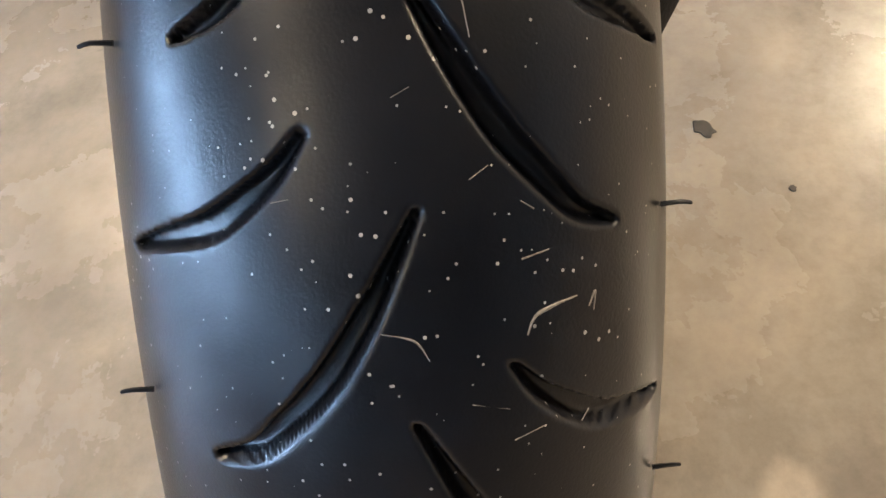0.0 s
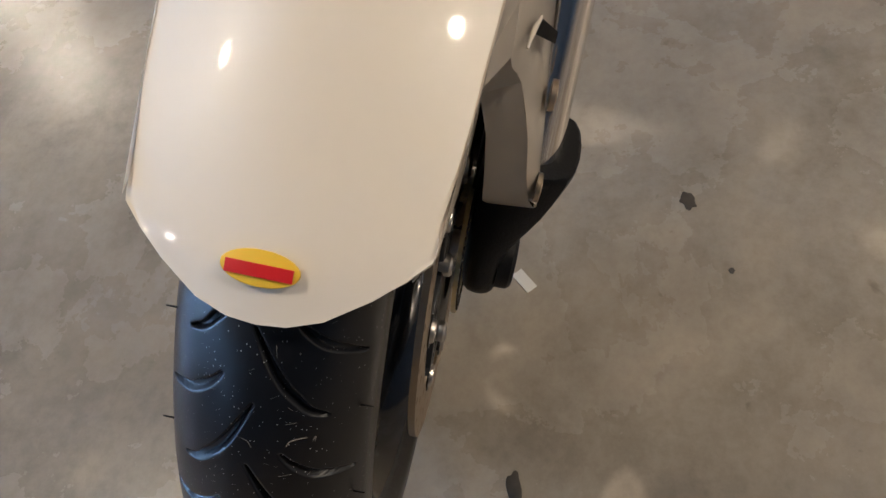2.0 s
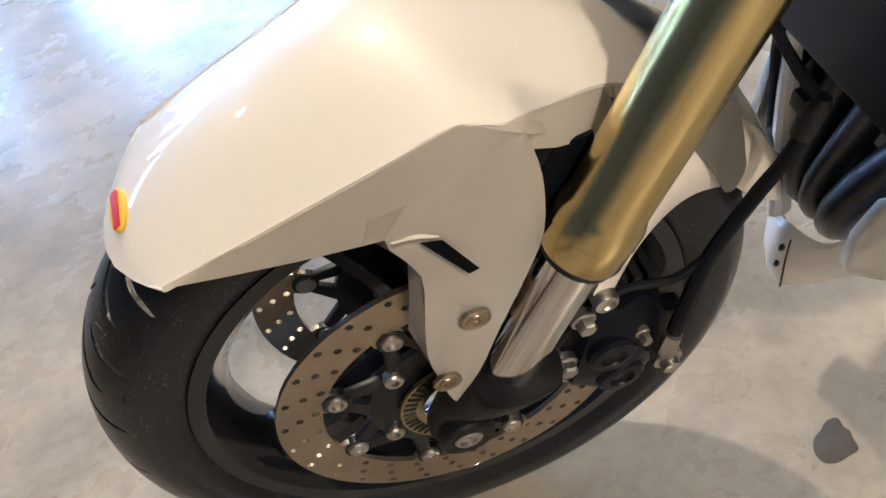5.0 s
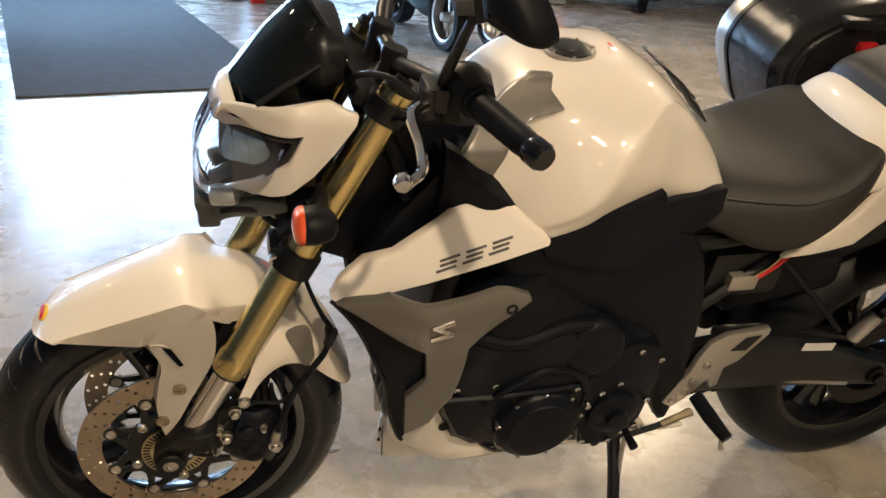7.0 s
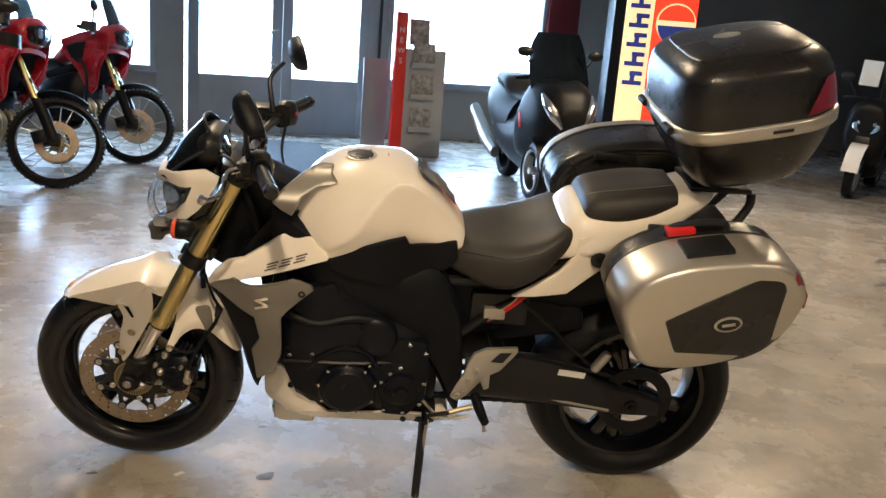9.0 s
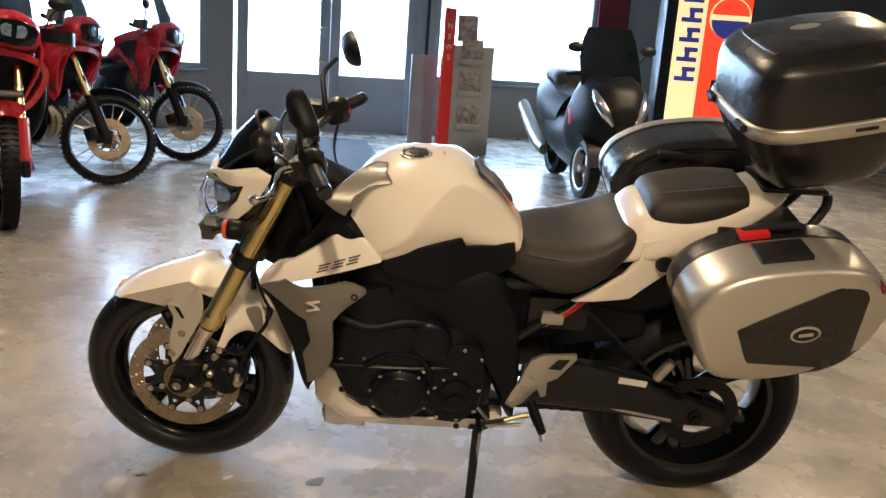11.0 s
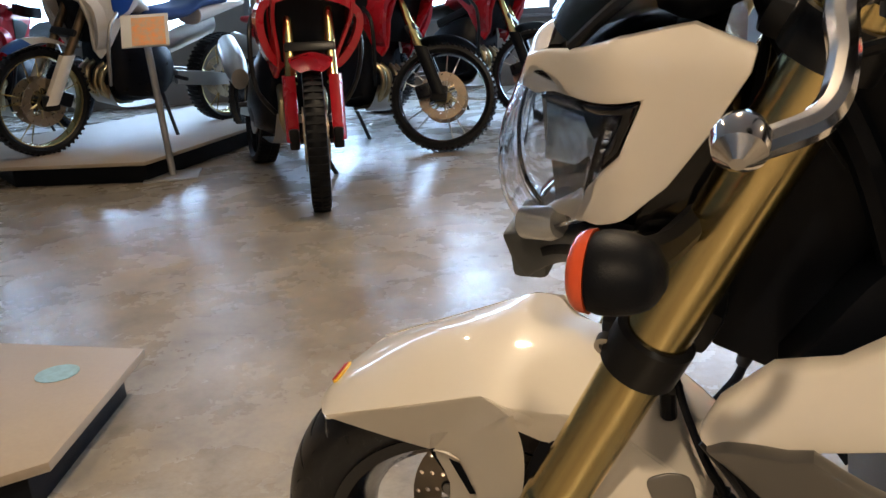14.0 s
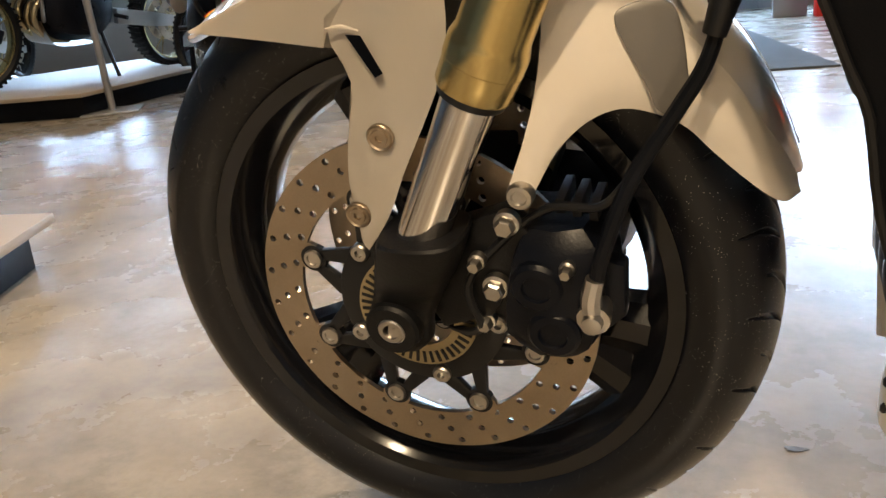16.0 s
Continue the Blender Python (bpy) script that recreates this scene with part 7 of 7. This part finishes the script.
    part("tail", loft(half_sections([(1.25, [(0, .88), (.12, .87), (.13, .80), (.06, .76)]), (1.55, [(0, .92), (.10, .91), (.10, .86), (.05, .84)]), (1.75, [(0, .93), (.06, .92), (.06, .89), (.03, .88)])]), 2, 3), paint, b)
    eng = part("engine", loft([[Vector((x, y, z)) for y, z in sec] for x, sec in ((.45, [(-.13, .74), (.13, .74), (.13, .42), (-.13, .42)]), (.55, [(-.17, .78), (.17, .78), (.19, .34), (-.19, .34)]), (.80, [(-.17, .70), (.17, .70), (.19, .32), (-.19, .32)]), (.95, [(-.13, .60), (.13, .60), (.13, .38), (-.13, .38)]))], 3, 3), ENGINE, b, "black engine")
    for s in (-1, 1):
        part("clutch_cover", rod((.72, .18 * s, .46), (.72, .225 * s, .46), [(0, .12), (.03, .115), (.045, .07)], 24), DARK_METAL, eng)
    part("skid_plate", loft([[Vector((x, y, z)) for y in (-.13, -.06, .06, .13)] for x, z in ((.42, .42), (.47, .30), (.56, .25), (.86, .25))], 3, 2, False, False), STEEL, b, "aluminium skid plate")
    part("frame_spar", box((.62, .0, .82), (.50, .30, .07), .02, Euler((0, .35, 0))), BLACK, b)
    spoked_wheel("rear_wheel", (1.575, 0, .335), .335, .070, rim_mat, b)
    part("silencer", loft([[Vector((x, .22 + r * math.cos(t), z + r * 1.2 * math.sin(t))) for t in (2 * math.pi * i / 12 for i in range(12))] for x, z, r in ((1.1, .55, .05), (1.3, .62, .07), (1.65, .72, .065))], 2, 1), STEEL, b)
    part("side_stand", tube([(.86, -.12, .34), (.84, -.24, .15), (.83, -.32, .02)], .013, 8, 2), BLACK, b)
    return b


def heading(x, y, dx, dy, z=0.0, lean=8):
    """A pose whose x axis points from the front wheel to the rear one."""
    a = math.degrees(math.atan2(dy, dx))
    return pose(x, y, z, lean, 0, a)


adventure_bike(heading(-1.88, 2.47, -1.32, 1.33), "red and black adventure motorcycle with gold fork tubes on the floor", RED_BIKE, PAPER, RED_BIKE, RED_BIKE, BLACK_PAINT, -14)
adventure_bike(heading(-1.89, 4.02, -1.0, .17), "dark red adventure motorcycle with black fender and spoked wheels", RED_BIKE, BLACK, BLACK_MATT, BLACK_MATT, BLACK_PAINT, 26)
adventure_bike(heading(-1.74, 5.48, -1.0, .24), "dark red adventure motorcycle beside the grey entrance mat", RED_BIKE, BLACK, BLACK_MATT, BLACK_MATT, BLACK_PAINT, 18)
adventure_bike(heading(-4.28, 3.02, .24, 1.42, .14), "blue and white adventure motorcycle with gold rims on a platform", WHITE, BLUE_BIKE, WHITE, WHITE, GOLD, 0, mat("blue_seat_vinyl", (.02, .06, .22), .5, 0, .2, 8), BLUE_BIKE, BLUE_BIKE, mat("bronze_fork_tube", (.22, .15, .09), .35, .9), STEEL)
adventure_bike(heading(-5.75, 3.5, -.4, 1.4), "red adventure motorcycle half hidden behind the platform", RED_BIKE, BLACK, RED_BIKE, BLACK_MATT, BLACK_PAINT, 0)


def cast_wheel(name, centre, r, half, parent, rim_mat, spokes=5):
    w = new(name)
    w.parent = parent
    c = Vector(centre)
    part("tyre", ring([(r * .70, -half * .75), (r * .80, -half), (r - .010, -half * .85), (r, 0), (r - .010, half * .85), (r * .80, half), (r * .70, half * .75)], c, 40), RUBBER_SIDE, w, "black tyre")
    part("rim", ring([(r * .72, -half * .8), (r * .66, -half * .7), (r * .63, 0), (r * .66, half * .7), (r * .72, half * .8), (r * .69, 0)], c, 40), rim_mat, w)
    part("wheel_hub", rod(c - Vector((0, half, 0)), c + Vector((0, half, 0)), [(0, .03), (.01, .035), (2 * half - .01, .035), (2 * half, .03)], 16), rim_mat, w)
    for k in range(spokes):
        a = 2 * math.pi * k / spokes
        part("spoke", tube([c + Vector((math.cos(a) * .02, -half * .3, math.sin(a) * .02)), c + Vector((math.cos(a) * r * .66, -half * .5, math.sin(a) * r * .66))], [.014, .010], 8, 1), rim_mat, w)
    return w


def scooter(m, label, body, rim_mat, three=False, group="scooters on show", big=1.0, tall=True, dark=None):
    """A scooter; front axle over the origin, x to the rear."""
    s = thing("scooter", m, label, "scooter", group)
    r = .25 * big
    if three:
        for y in (-.22, .22):
            cast_wheel("front_wheel", (0, y, r), r, .06, s, rim_mat)
            part("front_fender", loft([[Vector((math.cos(a) * (r + .03), y + d, r + math.sin(a) * (r + .03))) for d in (-.08, -.04, .04, .08)] for a in (radians(170), radians(130), radians(90), radians(45))], 3, 2, False, False), body, s)
            part("suspension_arm", tube([(.02, y * .7, r), (.12, y * .3, r + .12), (.2, 0, r + .25)], .03, 8, 3), BLACK, s)
    else:
        cast_wheel("front_wheel", (0, 0, r), r, .055, s, rim_mat)
        part("front_fender", loft([[Vector((math.cos(a) * (r + .04), d, r + math.sin(a) * (r + .04))) for d in (-.085, -.05, 0, .05, .085)] for a in (radians(175), radians(140), radians(100), radians(60), radians(35))], 3, 2, False, False), body, s, "painted front fender")
        for y in (-.07, .07):
            part("fork_leg", rod((0, y, r), (.14, y, r + .40), [(0, .02), (.42, .018)], 10), DARK_METAL, s)
    panel, body = body, dark or body
    w = 1.75 if three else 1.0
    wide = 1.35 if three else 1.0
    if three:
        part("front_shield", loft(half_sections([
            (-.23, [(0, .80), (.10, .78), (.14, .66), (.08, .52)]), (-.12, [(0, .98), (.17, .94), (.26, .72), (.16, .44)]), (.05, [(0, 1.07), (.22, 1.02), (.33, .74), (.22, .40)]),
            (.25, [(0, 1.08), (.23, 1.03), (.36, .70), (.26, .36)]), (.42, [(0, .95), (.18, .90), (.30, .60), (.22, .32)])]), 4, 4), body, s, "broad moulded front fairing")
    else:
        part("front_shield", loft([[Vector((x, y * w, z)) for y, z in sec] for x, sec in (
            (-.10 if three else .0, [(-.05, .62), (.05, .62), (.09, .74), (.05, .92), (-.05, .92), (-.09, .74)]),
            (.02, [(-.12, .48), (.12, .48), (.20, .70), (.14, 1.00), (-.14, 1.00), (-.20, .70)]),
            (.16, [(-.16, .40), (.16, .40), (.23, .68), (.17, 1.04), (-.17, 1.04), (-.23, .68)]),
            (.32, [(-.14, .30), (.14, .30), (.20, .60), (.14, 1.02), (-.14, 1.02), (-.20, .60)]))], 3, 3), body, s, "moulded front shield")
    for y in (-1, 1):
        if three:
            part("headlight_lens", tube([(-.235, .100 * y, .66), (-.185, .155 * y, .76), (-.115, .205 * y, .86), (-.045, .235 * y, .95)], [.016, .050, .050, .014], 14, 5), CHROME, s, "slanted clear headlight")
        else:
            part("headlight_lens", loft([[Vector((x, yy * y * w, z)) for x, yy, z in sec] for sec in ([(-.075 if three else .0, .055, .72), (-.055 if three else .01, .06, .78), (-.02, .07, .84)], [(-.02, .12, .76), (-.005, .125, .81), (.02, .12, .88)], [(.06, .185, .84), (.06, .18, .87), (.07, .17, .90)])], 3, 3, False, False), LAMP_BLUE, s, "headlight lens")
        part("mirror", loft([[Vector((.22 + dx, (.34 + .075 * math.cos(t) * q) * y, 1.30 + .045 * math.sin(t) * q)) for t in (2 * math.pi * i / 10 for i in range(10))] for dx, q in ((-.03, .4), (-.01, 1), (.01, 1))], 2, 1), BLACK, s)
        part("mirror_stalk", tube([(.26, .20 * y, 1.08), (.24, .28 * y, 1.20), (.22, .33 * y, 1.28)], .007, 6, 3), BLACK, s)
        part("grip", rod((.32, .20 * y, 1.08), (.36, .36 * y, 1.06), [(0, .017), (.16, .017)], 10), BLACK, s)
    part("grille", box((-.215 if three else .0, 0, .66 if three else .62), (.03, .14, .14), .01, Euler((0, .2, 0))), BLACK, s)
    if three:
        for k in range(4):
            part("grille_slat", box((-.236 + .012 * k, 0, .64 + .05 * k), (.012, .15, .008), .002), DARK_METAL, s)
        part("apron", loft(half_sections([(-.12, [(0, .52), (.12, .50), (.14, .36), (.06, .24)]), (.10, [(0, .55), (.15, .52), (.16, .34), (.06, .20)]), (.35, [(0, .55), (.18, .50), (.20, .30), (.08, .18)])]), 3, 3), BLACK, s)
    if tall:
        sc = loft([[Vector((x + abs(y) * .5, y, z)) for y in (-.20 * q * wide, -.1 * q * wide, 0, .1 * q * wide, .20 * q * wide)] for x, z, q in ((.0, .98, 1.05), (.10, 1.18, 1.05), (.18, 1.36, .95), (.22, 1.48, .75))], 3, 3, False, False)
        bmesh.ops.solidify(sc, geom=sc.faces[:], thickness=.005)
        part("windscreen", sc, SMOKE, s, "dark smoked windscreen")
    part("handlebar", tube([(.36, -.36, 1.06), (.30, -.15, 1.09), (.30, .15, 1.09), (.36, .36, 1.06)], .016, 8, 4), BLACK, s)
    if three:
        part("floor_tunnel", loft(half_sections([(.25, [(0, .80), (.20, .76), (.32, .50), (.12, .20)]), (.60, [(0, .74), (.24, .70), (.34, .44), (.12, .18)]), (.90, [(0, .84), (.26, .80), (.33, .46), (.12, .24)])]), 4, 3), body, s)
        part("seat", loft(half_sections([(.62, [(0, .92), (.12, .91), (.17, .85), (.08, .80)]), (.90, [(0, .93), (.18, .92), (.23, .85), (.08, .80)]), (1.08, [(0, 1.06), (.19, 1.05), (.22, .96), (.08, .86)]), (1.50, [(0, 1.09), (.14, 1.08), (.17, 1.00), (.06, .92)])]), 4, 3), SEAT, s, "black stepped seat")
        part("rear_body", loft(half_sections([(.66, [(0, .86), (.20, .84), (.31, .60), (.14, .30)]), (1.05, [(0, .94), (.26, .90), (.34, .64), (.16, .34)]), (1.45, [(0, 1.00), (.20, .97), (.26, .76), (.12, .52)]), (1.72, [(0, .98), (.10, .96), (.13, .88), (.05, .82)])]), 4, 3), body, s)
        cast_wheel("rear_wheel", (1.40, 0, r), r, .07, s, DARK_METAL)
        part("silencer", loft([[Vector((x, .30 + q * math.cos(t), z + q * 1.2 * math.sin(t))) for t in (2 * math.pi * i / 12 for i in range(12))] for x, z, q in ((.95, .30, .045), (1.25, .40, .070), (1.75, .66, .062))], 2, 1), STEEL, s, "steel silencer")
        return s
    part("floor_tunnel", loft(half_sections([(.30, [(0, .55), (.12, .52), (.18, .30), (.08, .22)]), (.60, [(0, .50), (.14, .46), (.20, .28), (.08, .20)]), (.80, [(0, .62), (.16, .58), (.20, .32), (.08, .24)])]), 3, 3), body, s)
    part("seat", loft(half_sections([(.70, [(0, .80), (.10, .79), (.15, .74), (.08, .70)]), (.95, [(0, .80), (.15, .79), (.19, .73), (.08, .70)]), (1.15, [(0, .88), (.15, .87), (.18, .80), (.08, .74)]), (1.50, [(0, .90), (.12, .89), (.14, .84), (.06, .78)])]), 3, 3), SEAT, s, "black seat")
    if dark:
        for y in (-1, 1):
            part("side_panel", plate([(.02, .60), (.05, .86), (.12, .98), (.20, .92), (.17, .70), (.12, .50), (.06, .48)], 0, .010 * y, .003, lambda x, z: y * (.105 + .55 * x), 1), panel, s, "white side panel")
            part("tail_panel", plate([(.80, .56), (.95, .68), (1.30, .74), (1.62, .78), (1.55, .70), (1.20, .60), (.95, .52)], 0, .008 * y, .003, lambda x, z: y * (.245 - .12 * step(1.1, 1.7, x)), 1), panel, s, "white tail panel")
    part("rear_body", loft(half_sections([(.70, [(0, .72), (.15 * wide, .70), (.20 * wide, .50), (.10, .32)]), (1.10, [(0, .76), (.20 * wide, .74), (.24 * wide, .52), (.10, .38)]), (1.50, [(0, .80), (.15 * wide, .78), (.17 * wide, .62), (.08, .54)]), (1.70, [(0, .80), (.08 * wide, .79), (.09 * wide, .74), (.04, .72)])]), 3, 3), body, s)
    cast_wheel("rear_wheel", (1.45, 0, r), r, .07, s, rim_mat)
    part("silencer", loft([[Vector((x, -.24 + q * math.cos(t), z + q * 1.2 * math.sin(t))) for t in (2 * math.pi * i / 12 for i in range(12))] for x, z, q in ((1.05, .30, .05), (1.3, .36, .075), (1.75, .50, .065))], 2, 1), STEEL, s, "steel silencer")
    return s


BLACK_SC = mat("satin_black_scooter_paint", (.006, .006, .007), .42, 0, .2, 5, 0, spec=.22)
three = scooter(heading(2.18, 5.02, -.20, .98, 0, 0), "satin black three-wheeled scooter with smoked screen", BLACK_SC, STEEL, True, big=1.05)
for y in (-1, 1):
    part("red_flash", box((.16, .352 * y, .70), (.05, .012, .14), .004, Euler((0, .3, 0))), RED, three, "red side flash")
scooter(heading(4.98, 7.45, .45, .89, 0, 4), "black and white scooter parked beside the drinks machine", WHITE, SILVER, tall=False, dark=BLACK_SC)
white_sc = scooter(heading(5.75, 6.52, .62, .78, 0, 4), "black and white scooter with pale silver wheels", WHITE, SILVER, big=1.15, tall=False, dark=BLACK_SC)
part("price_paper", box((.10, .10, 1.36), (.012, .20, .27), 0), PAPER, white_sc)
scooter(heading(5.18, 3.88, .95, .30, 0, 4), "white and black scooter with silver wheel rims", WHITE, SILVER, tall=False, dark=BLACK_SC)
